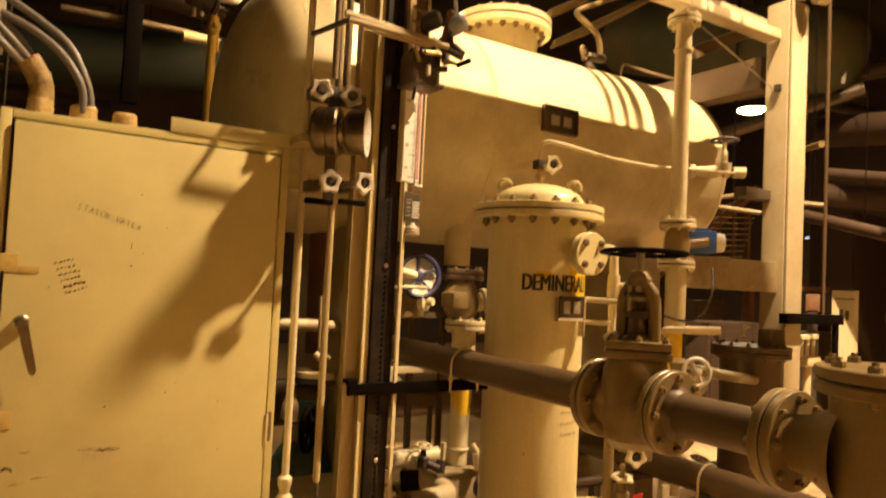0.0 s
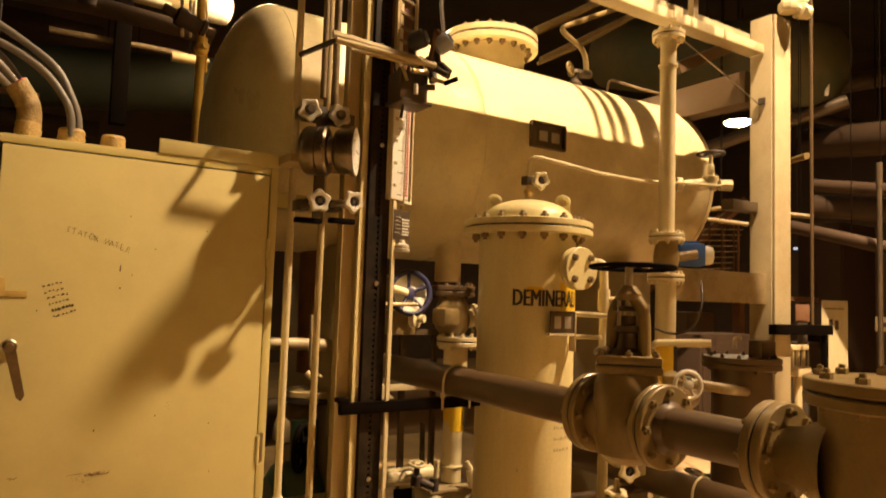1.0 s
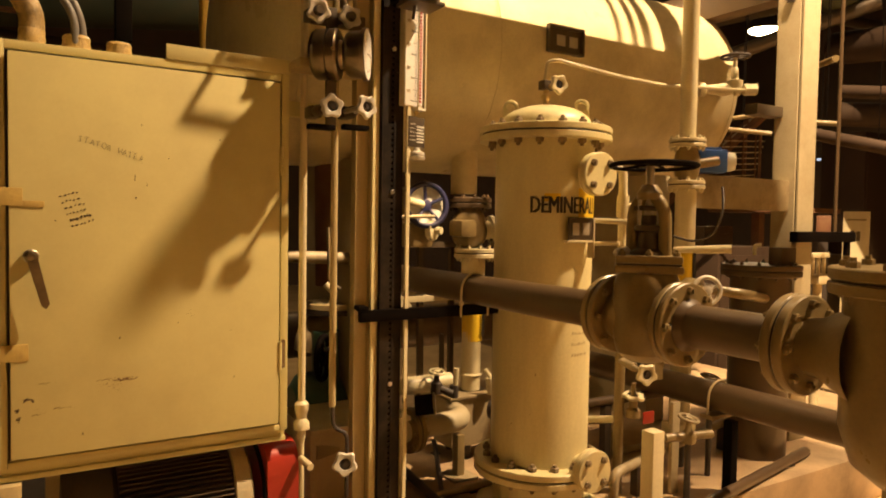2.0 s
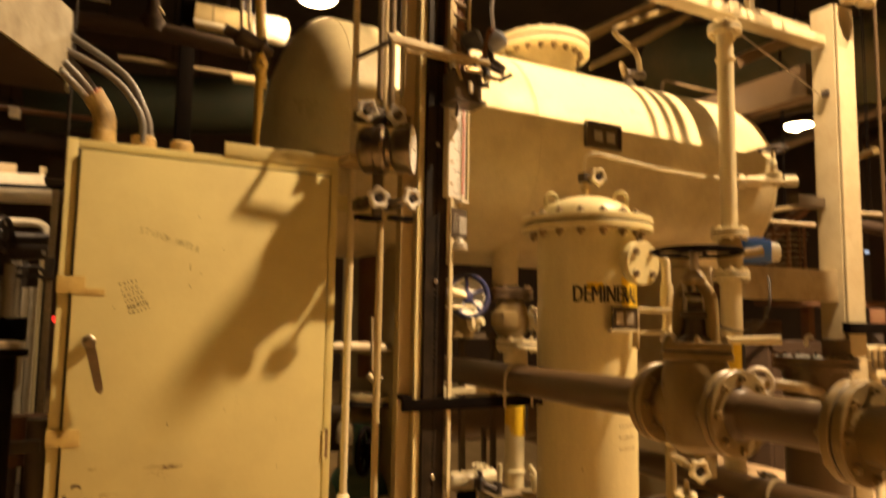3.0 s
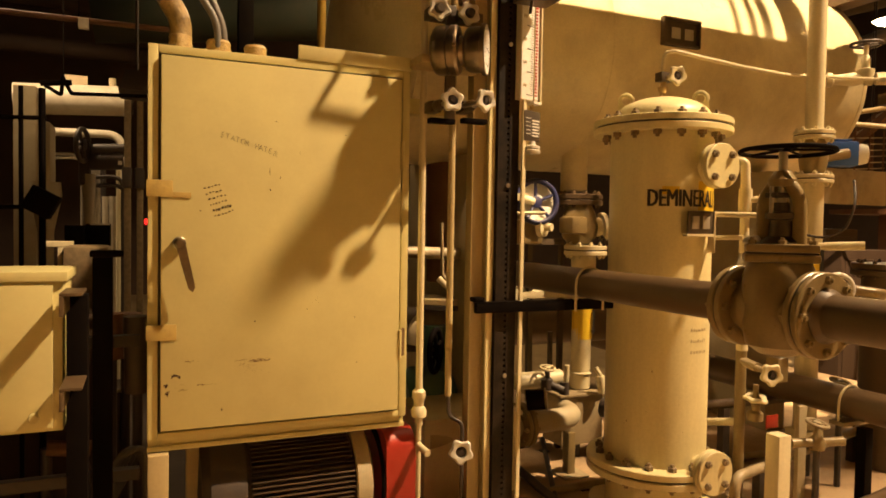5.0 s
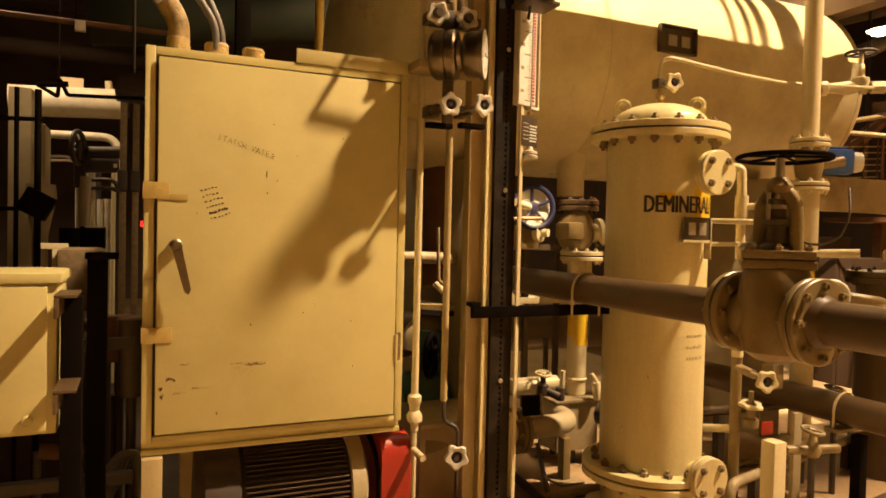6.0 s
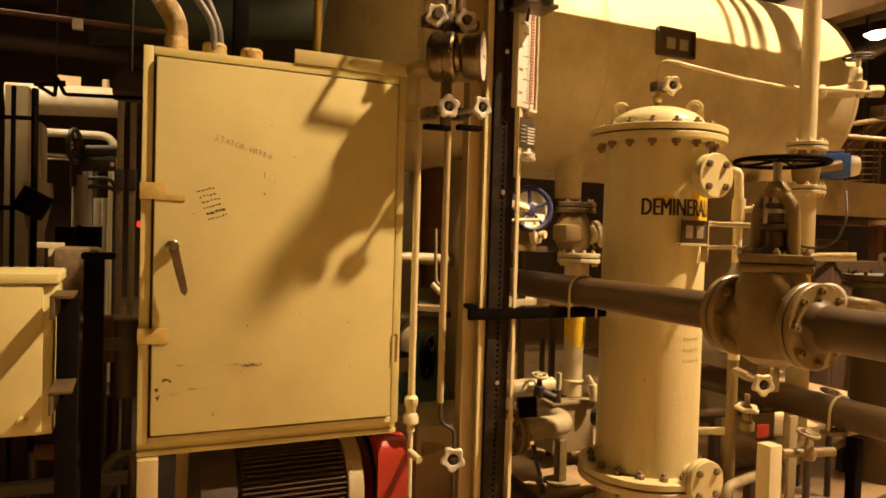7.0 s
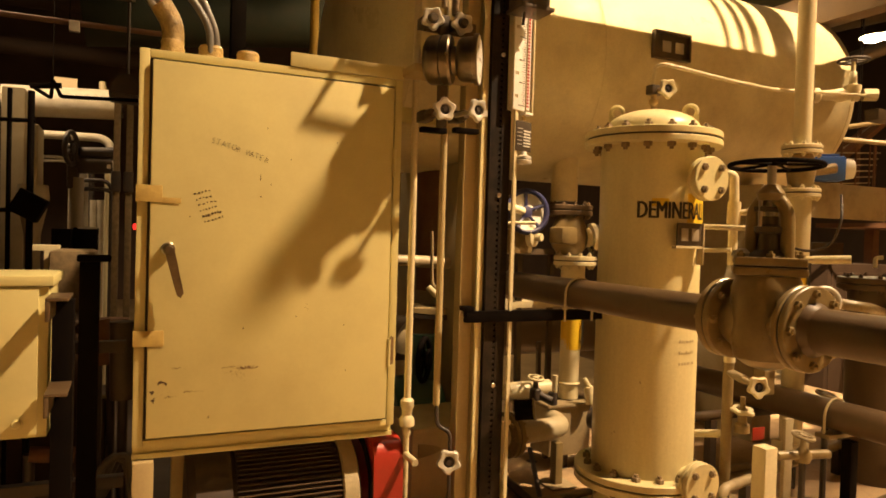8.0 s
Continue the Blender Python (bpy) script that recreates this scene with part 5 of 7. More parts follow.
# lower pipe
lower = thing("lower_pipe", (2.35, 2.0, 0.76), "dark grey-brown steel pipe carried on black posts", "pipe")
part("pipe_run", rod(mesh(), (2.36, -0.9, 0.822), (2.36, 4.2, 0.822), 0.058, 32), PIPEGREY, lower)
cl = mesh()
m = Matrix.Translation((2.36, 1.79, 0.822))
tube(cl, [m @ Vector((-0.064, 0, -0.075))] + [m @ Vector((-0.064 * math.cos(a), 0, 0.064 * math.sin(a))) for a in [math.pi * i / 10 for i in range(11)]] + [m @ Vector((0.064, 0, -0.075))], 0.005, 0.01, 8)
part("u_bolt", cl, CREAM, lower, "thin U-bolt")
part("cradle", box(mesh(), 2.285, 2.435, 1.76, 1.82, 0.742, 0.758, 0.003), DIRTYSHADECREAM, lower)
part("support_post", box(mesh(), 2.34, 2.38, 1.71, 1.75, 0.23, 0.742, 0.003), BLACK, lower, "black support post")
draw_back(lower, 1.18)

# ---- riser pipe, actuator, canister ----
RX, RY = 2.88, 2.40
riser = thing("riser_pipe", (RX, RY, 0.27), "white vertical riser pipe with bolted flanges", "pipe")
part("pipe_run", rod(mesh(), (RX, RY, 1.945), (RX, RY, 2.99), 0.041, 32), CREAM, riser)
flange_pair(riser, (RX, RY, 2.995), (0, 0, 1), 0.084, 0.02, 8, CREAM, 0.011)
flange_pair(riser, (RX, RY, 1.925), (0, 0, 1), 0.092, 0.018, 8, CREAM, 0.011)
flange_pair(riser, (RX, RY, 1.715), (0, 0, 1), 0.092, 0.018, 8, CREAM, 0.011)
part("collar", lathe(mesh(), (RX, RY, 2.83), (0, 0, 1), [(0.041, 0), (0.051, 0), (0.051, 0.012), (0.041, 0.012)], 28), CREAM, riser)
part("ball_valve", lathe(mesh(), (RX, RY, 1.735), (0, 0, 1), [(0.05, 0), (0.06, 0.04), (0.066, 0.085), (0.06, 0.13), (0.05, 0.17)], 28), VALVEGREY, riser)
part("pipe_run", rod(mesh(), (RX, RY, 0.50), (RX, RY, 1.695), 0.052, 32), CREAM, riser)
part("foot_block", box(mesh(), RX - 0.06, RX + 0.06, RY - 0.06, RY + 0.06, 0.41, 0.50, 0.004), CREAM, riser)
part("foot_post", rod(mesh(), (RX, RY, 0.27), (RX, RY, 0.41), 0.03, 16), IRON, riser)
part("yellow_tag", lathe(mesh(), (RX, RY, 1.143), (0, 0, 1), [(0.0535, 0), (0.0535, 0.25)], 28), YELLOW, riser, "yellow band with black arrow")
part("black_stripe", box(mesh(), RX - 0.0, RX + 0.022, RY - 0.0575, RY - 0.0545, 1.243, 1.378), INK, riser)
text("tag_letter", "T", 0.075, Matrix.Translation((RX - 0.035, RY - 0.046, 1.163)) @ Matrix.Rotation(radians(-35), 4, "Z") @ FACE_SOUTH, INK, riser)
part("lever", tube(mesh(), [(2.697, 2.327, 1.372), (2.633, 2.247, 1.394), (2.778, 2.054, 1.404)], 0.016, 0.02, 10), CREAM, riser, "cream lever bar")
part("lever_grip", rod(mesh(), (2.689, 2.176, 1.397), (2.779, 2.052, 1.404), 0.019, 12), CREAM, riser)
part("cable", tube(mesh(), [(2.702, 2.321, 1.457), (2.76, 2.247, 1.429), (2.814, 2.176, 1.463), (2.837, 2.143, 1.579), (2.913, 2.209, 1.7)], 0.006, 0.06, 8), IRON, riser, "thin looped cable")
act = thing("valve_actuator", (3.104, 2.358, 1.836), "small blue electric valve actuator with white cap", "actuator")
bx0 = Vector((3.077, 2.394, 1.844))
ma = Matrix.Translation(bx0) @ Matrix.Rotation(radians(-38), 4, "Z")
part("housing", box(mesh(), -0.085, 0.06, -0.055, 0.055, -0.06, 0.06, 0.014, ma), BLUE, act)
part("cover", box(mesh(), -0.05, 0.03, -0.045, 0.045, 0.061, 0.072, 0.004, ma), BLUE, act)
part("end_cap", lathe(mesh(), ma @ Vector((0.06, 0, 0)), ma.to_3x3() @ Vector((1, 0, 0)), [(0, 0), (0.05, 0), (0.052, 0.02), (0.045, 0.045), (0, 0.05)], 24), WHITE, act, "white motor cap")
part("coupling", rod(mesh(), bx0 + Vector((-0.03, -0.05, -0.0)), (RX + 0.04, RY, 1.82), 0.026, 14), VALVEGREY, act)
grey_wheel = thing("drain_valve", (2.591, 2.041, 1.221), "grey valve with cast handwheel facing out", "valve")
gw = Vector((2.556, 2.005, 1.227))
handwheel(grey_wheel, gw, (-0.5, -0.85, 0.1), 0.058, 0.010, ALU, 4)
part("stem", rod(mesh(), gw, gw + Vector((0.1, 0.16, 0)), 0.014, 12), VALVEGREY, grey_wheel)
part("body", lathe(mesh(), gw + Vector((0.1, 0.17, -0.08)), (0, 0, 1), [(0, 0), (0.05, 0), (0.05, 0.03), (0.036, 0.04), (0.046, 0.1), (0.02, 0.12), (0, 0.12)], 18), VALVEGREY, grey_wheel)
part("pipe_run", tube(mesh(), [gw + Vector((0.1, 0.17, 0)), (2.859, 2.015, 1.193), (3.498, 2.32, 1.11)], 0.024, 0.05, 14), VALVEGREY, grey_wheel)
can = thing("filter_canister", (3.471, 2.361, 0.48), "grey-brown upright filter canister with bolted lid", "filter")
cc = Vector((3.428, 2.335, 1.28))
part("shell", lathe(mesh(), (cc.x, cc.y, 0), (0, 0, 1), [(0, 0.0), (0.12, 0.01), (0.155, 0.05), (0.155, 1.24)], 36), PIPEGREY, can)
flange_pair(can, (cc.x, cc.y, 1.275), (0, 0, 1), 0.205, 0.028, 12, PIPEGREY, 0.011, name="lid_flange")
part("lid_handle", tube(mesh(), [(3.367, 2.335, 1.357), (3.367, 2.335, 1.409), (3.386, 2.307, 1.411)], 0.011, 0.02, 8), WHITE, can, "white hooked lid handle")
part("lid_clamp", box(mesh(), cc.x - 0.0, cc.x + 0.13, cc.y - 0.12, cc.y - 0.04, 1.305, 1.40, 0.008), PIPEGREY, can)


def pipe_run(label, points, r, material_, name="pipe", bend=0.15, seg=16, group="", collars=(), hang=False):
    t = thing(name + "_line" if name == "pipe" else name, points[0], label, "pipe" if name == "pipe" else name.replace("_", " "), group)
    part("run", tube(mesh(), points, r, bend, seg), material_, t)
    for p, axis in collars:
        part("collar", disc(mesh(), p, axis, r * 1.5, r * 0.5, 20), material_, t)
    if hang:
        a = (Vector(points[0]) + Vector(points[1])) / 2
        part("hanger", rod(mesh(), a, (a.x, a.y, 7.2), 0.0035, 6), BLACK, t)
    return t


# ---- drain stack, pump and pipework under the tank ----
DX, DY = 2.045, 3.07
stack = thing("drain_stack", (DX, DY, 0.27), "vertical drain pipe with flanged valve and yellow band", "pipe")
part("pipe_run", rod(mesh(), (DX, DY + 0.12, 1.66), (DX, DY + 0.12, 1.98), 0.072, 28), TANKPAINT, stack)
flange_pair(stack, (DX, DY + 0.06, 1.61), (0, 0, 1), 0.118, 0.025, 10, PIPEGREY, 0.012)
part("valve_body", lathe(mesh(), (DX - 0.02, DY + 0.03, 1.375), (0, 0, 1), [(0.06, 0), (0.09, 0.04), (0.1, 0.1), (0.085, 0.16), (0.06, 0.21)], 24), VALVEGREY, stack)
part("valve_cover", box(mesh(), DX - 0.14, DX - 0.04, DY - 0.08, DY + 0.05, 1.43, 1.52, 0.02), VALVEGREY, stack)
# Cream bonnet imitates the bright light on the valve's right side.
part("side_bonnet", lathe(mesh(), (DX + 0.04, DY - 0.02, 1.465), (1, -0.25, 0.1), [(0.05, 0), (0.05, 0.03), (0.075, 0.034), (0.075, 0.056), (0.045, 0.062), (0.04, 0.11), (0, 0.12)], 20), CREAM, stack, "bonnet painted pale for light on the valve's right side")
for k in range(6):
    a = radians(60 * k)
    part("bolt", rod(mesh(), (DX + 0.062, DY - 0.025 + 0.06 * math.cos(a), 1.468 + 0.06 * math.sin(a)), (DX + 0.108, DY - 0.036 + 0.06 * math.cos(a), 1.472 + 0.06 * math.sin(a)), 0.009, 6), IRON, stack)
part("lever", tube(mesh(), [(DX + 0.07, DY - 0.06, 1.37), (DX + 0.075, DY - 0.07, 1.44), (DX + 0.11, DY - 0.07, 1.49)], 0.009, 0.02, 8), IRON, stack)
flange_pair(stack, (DX, DY, 1.345), (0, 0, 1), 0.112, 0.022, 10, CREAM, 0.012)
part("pipe_run", rod(mesh(), (DX - 0.01, DY, 1.14), (DX - 0.01, DY, 1.32), 0.064, 28), TANKPAINT, stack)
part("pipe_run", tube(mesh(), [(DX - 0.01, DY, 1.15), (DX - 0.015, DY, 0.72), (DX - 0.015, DY, 0.62)], 0.052, 0.05, 24), CREAM, stack)
part("yellow_band", lathe(mesh(), (DX - 0.011, DY, 0.88), (0, 0, 1), [(0.0535, 0), (0.0535, 0.17)], 28), YELLOW, stack, "yellow flow band")
part("arrow", prism(mesh(), [(-0.012, 0.13), (0.006, 0.13), (0.006, 0.03), (0.018, 0.03), (-0.003, 0.0), (-0.024, 0.03), (-0.012, 0.03)], (DX + 0.025, DY - 0.052, 0.9), (0.4, -1, 0), 0.003), INK, stack, "black flow arrow")
part("collar", torus(mesh(), (DX - 0.015, DY, 0.70), (0, 0, 1), 0.053, 0.008, 28, 8), CREAM, stack)
part("foot_box", box(mesh(), DX - 0.19, DX + 0.06, DY - 0.10, DY + 0.08, 0.35, 0.60, 0.006), DIRTYSHADECREAM, stack)
part("foot_cap", box(mesh(), DX - 0.21, DX + 0.075, DY - 0.115, DY + 0.095, 0.601, 0.615, 0.003), DIRTYSHADECREAM, stack)
part("foot", box(mesh(), DX - 0.1, DX - 0.04, DY - 0.05, DY + 0.01, 0.27, 0.35), IRON, stack)
bluew = thing("isolating_valve", (1.767, 3.134, 1.587), "valve with dark blue handwheel under the tank", "valve")
bw = Vector((1.753, 3.084, 1.592))
handwheel(bluew, bw, (-0.15, -1, 0.12), 0.108, 0.014, NAVY, 5, dish=0.02)
# White enamel replaces the light that doesn't reach this plate.
part("bonnet_disc", disc(mesh(), bw + Vector((0.01, 0.034, 0)), (-0.1, -1, 0.1), 0.098, 0.012, 32), WHITE, bluew, "bonnet plate painted white for the light on it")
part("stem", rod(mesh(), bw + Vector((-0.12, -0.02, 0.02)), bw + Vector((-0.02, 0.01, 0.0)), 0.02, 12), CREAM, bluew)
part("body", lathe(mesh(), bw + Vector((0.0, 0.07, 0)), (0.1, 1, 0), [(0.05, 0), (0.05, 0.1), (0.09, 0.12), (0.1, 0.2), (0.09, 0.3), (0, 0.3)], 24), VALVEGREY, bluew)
part("lower_body", box(mesh(), bw.x - 0.06, bw.x + 0.08, bw.y + 0.06, bw.y + 0.2, bw.z - 0.22, bw.z - 0.09, 0.02), VALVEGREY, bluew)
part("gear", lathe(mesh(), bw + Vector((0.03, 0.02, -0.13)), (0.5, -0.8, 0), [(0, 0), (0.05, 0), (0.05, 0.03), (0.02, 0.035), (0.02, 0.07), (0, 0.07)], 12), CREAM, bluew)
part("link_rod", tube(mesh(), [(1.618, 3.104, 1.53), (1.764, 3.018, 1.534)], 0.009, 0, 8), CREAM, bluew)
skid = thing("skid_frame", (2.0, 3.25, 0.27), "dark steel skid frame under the tank", "frame")
for a, b, w in (((1.758, 3.313, 1.382), (2.014, 3.153, 1.386), 0.022), ((1.824, 3.274, 1.385), (1.839, 3.265, 0.121), 0.02), ((1.969, 3.183, 1.39), (1.973, 3.181, 0.134), 0.018), ((2.008, 3.337, 0.877), (2.016, 3.332, 0.077), 0.015)):
    part("member", tube(mesh(), [a, b], w, 0, 4), PLATE, skid)
shelf = thing("drip_tray", (1.869, 3.188, 1.132), "long thin cream drip tray under the pipes", "tray")
part("tray", box(mesh(), 1.45, 2.2, 3.12, 3.42, 1.10, 1.115, 0.002), CREAM, shelf)
part("tray_lip", box(mesh(), 1.45, 2.2, 3.112, 3.119, 1.094, 1.126, 0.002), CREAM, shelf)
part("leg", box(mesh(), 1.6, 1.63, 3.2, 3.23, 0.27, 1.10), PLATE, shelf)
part("leg", box(mesh(), 2.1, 2.13, 3.2, 3.23, 0.27, 1.10), PLATE, shelf)
pipe_run("brown horizontal header pipe low behind the skid", [(0.7, 3.75, 0.86), (4.8, 3.75, 0.86)], 0.13, PIPEGREY, seg=28)
pipe_run("tan horizontal pipe behind the vessel", [(1.063, 3.27, 1.33), (1.511, 3.162, 1.314)], 0.03, DIRTYSHADECREAM)
suction = thing("suction_elbow", (1.8, 2.95, 0.27), "cream flanged pipe elbow low on the pad", "pipe")
e0 = Vector((1.528, 2.811, 0.54))
flange_pair(suction, e0, (1, 0.1, 0), 0.105, 0.022, 8, VALVEGREY, 0.012)
part("elbow", tube(mesh(), [e0, e0 + Vector((0.33, 0.03, 0)), e0 + Vector((0.35, 0.3, 0)), e0 + Vector((0.35, 0.6, 0.05))], 0.052, 0.11, 28), STEELPAINT, suction)
part("spool", tube(mesh(), [e0 + Vector((-0.5, -0.05, 0)), e0], 0.052, 0.1, 28), STEELPAINT, suction)
part("support_leg", box(mesh(), e0.x + 0.25, e0.x + 0.29, e0.y - 0.02, e0.y + 0.03, 0.27, e0.z - 0.06, 0.003), VALVEGREY, suction)
part("support_foot", box(mesh(), e0.x + 0.20, e0.x + 0.34, e0.y - 0.07, e0.y + 0.07, 0.272, 0.282, 0.002), DIRTYSHADECREAM, suction)
part("end_cap", rod(mesh(), (1.521, 2.756, 0.668), (1.591, 2.713, 0.678), 0.046, 24), BLACK, suction, "black rubber cap")
part("cap_rim", rod(mesh(), (1.591, 2.713, 0.678), (1.599, 2.708, 0.679), 0.05, 24), VALVEGREY, suction)
globe = thing("globe_valve", (1.711, 2.934, 0.699), "small dark valve on a cream pipe with round wheel", "valve")
gz = Vector((1.71, 2.934, 0.705))
part("pipe_run", tube(mesh(), [gz + Vector((-0.2, 0.03, 0)), gz + Vector((0.12, 0.02, 0.005))], 0.042, 0, 20), CREAM, globe)
part("bonnet", lathe(mesh(), gz + Vector((0, -0.05, -0.03)), (0, 0, 1), [(0, 0), (0.03, 0), (0.028, 0.05), (0.014, 0.06), (0.012, 0.1), (0, 0.1)], 14), IRON, globe)
handwheel(globe, gz + Vector((0, -0.05, 0.075)), (0, -0.2, 1), 0.036, 0.006, CREAM, 4)
part("side_stub", rod(mesh(), gz + Vector((0, -0.05, 0.0)), gz + Vector((0.06, -0.1, -0.03)), 0.02, 10), IRON, globe)
lev = thing("quarter_turn_valve", (1.79, 2.762, 0.745), "small valve with upright handle beside the drain stack", "valve")
part("handle", rod(mesh(), (1.809, 2.869, 0.707), (1.811, 2.868, 0.79), 0.013, 10), CREAM, lev)
part("body", rod(mesh(), (1.802, 2.874, 0.706), (1.804, 2.873, 0.645), 0.022, 10), IRON, lev)
part("handle", rod(mesh(), (2.041, 2.951, 0.746), (2.079, 2.923, 0.677), 0.012, 10), CREAM, lev)
part("body", rod(mesh(), (2.06, 2.937, 0.704), (2.071, 2.928, 0.618), 0.024, 12), CREAM, lev)
part("union", disc(mesh(), (1.953, 2.767, 0.596), (0.5, -1, 0), 0.05, 0.04, 18), IRON, lev)
for n, (a, b, r, mt) in enumerate((((1.5, 2.35, 0.30), (1.62, 3.4, 0.30), 0.02, IRON), ((1.55, 2.62, 0.29), (2.9, 2.66, 0.29), 0.018, DIRTYSHADECREAM), ((2.25, 1.9, 0.30), (3.6, 2.15, 0.30), 0.026, PIPEGREY),
                                  ((2.2, 2.18, 0.42), (3.5, 2.5, 0.42), 0.022, DIRTYSHADECREAM), ((1.42, 2.3, 0.285), (1.95, 3.3, 0.285), 0.012, IRON),
                                  ((2.3, 2.55, 0.62), (3.7, 2.55, 0.60), 0.024, PIPEGREY))):
    low = [Vector((q[0], q[1], 0.27 if q[1] > 2.0 else 0.0)) for q in (a, b)]
    t = pipe_run("small pipe run low over the equipment pad", [low[0], Vector(a), Vector(b), low[1]] if a[2] > 0.4 else [a, b], r, mt, bend=0.06, group="pad pipes")
    for k in (0.15, 0.85):
        q = Vector(a).lerp(Vector(b), k)
        part("pipe_rest", box(mesh(), q.x - 0.02, q.x + 0.02, q.y - 0.02, q.y + 0.02, 0.27 if q.y > 2.0 else 0.0, max(q.z - r * 0.8, 0.275)), IRON, t)
for n, p in enumerate(((2.528, 2.057, 0.621), (2.897, 2.231, 0.735), (2.976, 2.458, 0.69))):
    v = thing("small_valve", p, "small grey valve with round wheel on the pad pipes", "valve", "pad valves")
    o = Vector(p)
    part("body", lathe(mesh(), o + Vector((0, 0, -0.08)), (0, 0, 1), [(0, 0), (0.03, 0), (0.036, 0.03), (0.026, 0.05), (0.016, 0.06), (0.01, 0.1), (0, 0.1)], 14), VALVEGREY, v)
    part("cross_pipe", rod(mesh(), o + Vector((-0.12, 0.03, -0.05)), o + Vector((0.12, -0.03, -0.05)), 0.02, 12), VALVEGREY, v)
    handwheel(v, o + Vector((0, 0, 0.03)), (0.1, -0.2, 1), 0.042, 0.007, (DIRTYSHADECREAM, VALVEGREY, VALVEGREY, DIRTYSHADECREAM)[n], 5)
    part("stand", rod(mesh(), o + Vector((0, 0, -0.08)), (o.x, o.y, 0.27 if (o.x < 5.2 and o.y > 2.0) else 0.0), 0.014, 8), IRON, v)
tagboard = thing("cream_bracket", (2.565, 2.172, 0.672), "folded cream sheet bracket on the pad", "bracket")
part("sheet", box(mesh(), 2.537, 2.585, 2.172 - 0.02, 2.172, 0.27, 0.697, 0.002), STEELPAINT, tagboard)

# motor and guard under the cabinet
motor = thing("electric_motor", (0.5, 2.86, 0), "ribbed dark electric motor under the cabinet", "motor")
MY, MZ, MR = 2.86, 0.40, 0.20
part("frame", lathe(mesh(), (0.30, MY, MZ), (1, 0, 0), [(0, 0), (0.17, 0), (0.175, 0.02), (0.175, 0.42), (0.17, 0.44)], 40), IRON, motor)
for i in range(64):
    a = radians(5.625 * i)
    fin = box(mesh(), 0.325, 0.72, -0.0025, 0.0025, 0.17, 0.205, 0.001, Matrix.Translation((0, MY, MZ)) @ Matrix.Rotation(a, 4, "X"))
    part("fin", fin, PLATE, motor)
part("end_bell", lathe(mesh(), (0.725, MY, MZ), (1, 0, 0), [(0.205, 0), (0.215, 0.005), (0.215, 0.06), (0.19, 0.075), (0.06, 0.085), (0.06, 0.1), (0, 0.1)], 40), STEELPAINT, motor, "cream end bell")
part("fan_cowl", lathe(mesh(), (0.305, MY, MZ), (-1, 0, 0), [(0.206, 0), (0.212, 0.01), (0.212, 0.13), (0.18, 0.16), (0, 0.165)], 40), IRON, motor, "dark fan cowl")
bolts(motor, (0.79, MY, MZ), (1, 0, 0), 0.175, 8, 0.012, 0.016, DIRTYSHADECREAM, 0.5)
part("pedestal", box(mesh(), 0.32, 0.72, MY - 0.16, MY + 0.16, -0.1114, 0.22, 0.01), IRON, motor)
guard = thing("coupling_guard", (0.91, 2.86, 0), "bright red sheet-steel coupling guard", "guard")
arch = [(-0.222, -0.51), (0.222, -0.51)] + [(0.222 * math.copysign(abs(math.cos(a)) ** 0.35, math.cos(a)), 0.225 * math.sin(a) ** 0.35 if math.sin(a) > 1e-6 else 0.0) for a in [math.pi * i / 24 for i in range(25)]]
part("hood", prism(mesh(), arch, (0.842, MY, MZ), (1, 0, 0), 0.125), RED, guard)
part("end_ring", lathe(mesh(), (0.832, MY, MZ), (1, 0, 0), [(0.19, 0), (0.226, 0), (0.226, 0.006), (0.19, 0.006)], 40), BLACK, guard, "black end ring")
for ob in (motor, guard):
    ob.location = Vector((-0.065, 0, 1.48)) + 0.93 * (ob.location - Vector((-0.03, 0, 1.48)))
    ob.scale = (0.93, 0.93, 0.93)
pump = thing("green_pump", (1.32, 3.3, 0.27), "dark green pump with black handwheel", "pump")
part("casing", lathe(mesh(), (1.12, 3.3, 0.58), (1, 0, 0), [(0, 0), (0.1, 0), (0.16, 0.05), (0.17, 0.15), (0.14, 0.24), (0.08, 0.28), (0, 0.28)], 32), GREEN, pump)
part("top_branch", rod(mesh(), (1.3, 3.3, 0.7), (1.3, 3.3, 0.95), 0.07, 24), GREEN, pump)
handwheel(pump, (1.184, 3.04, 0.867), (0.75, -0.6, 0), 0.10, 0.013, BLACK, 5)
part("base", box(mesh(), 1.05, 1.5, 3.1, 3.5, 0.27, 0.45, 0.01), GREEN, pump)
base = thing("pump_plinth", (1.1, 2.9, 0), "cream painted steel pump plinth", "plinth")
part("block", box(mesh(), 1.005, 1.45, 2.72, 3.09, 0.271, 0.62, 0.01), CREAM, base)
part("block_cap", box(mesh(), 1.002, 1.47, 2.70, 3.095, 0.621, 0.64, 0.003), CREAM, base)
volute = thing("discharge_elbow", (1.3, 3.35, 0.95), "tan discharge elbow with flange behind the tubes", "pipe")
part("elbow", tube(mesh(), [(1.26, 3.387, 0.838), (1.266, 3.385, 0.927), (1.475, 3.402, 0.963)], 0.09, 0.2, 24), DIRTYSHADECREAM, volute)
part("flange", disc(mesh(), (1.363, 3.343, 1.058), (0, 0, 1), 0.15, 0.03, 28), POST, volute)
part("flange", disc(mesh(), (1.364, 3.343, 1.031), (0, 0, 1), 0.15, 0.026, 28), IRON, volute)
bolts(volute, Vector((1.363, 3.343, 1.058)) + Vector((0, 0, 0.015)), (0, 0, 1), 0.125, 8, 0.012, 0.018, POST)
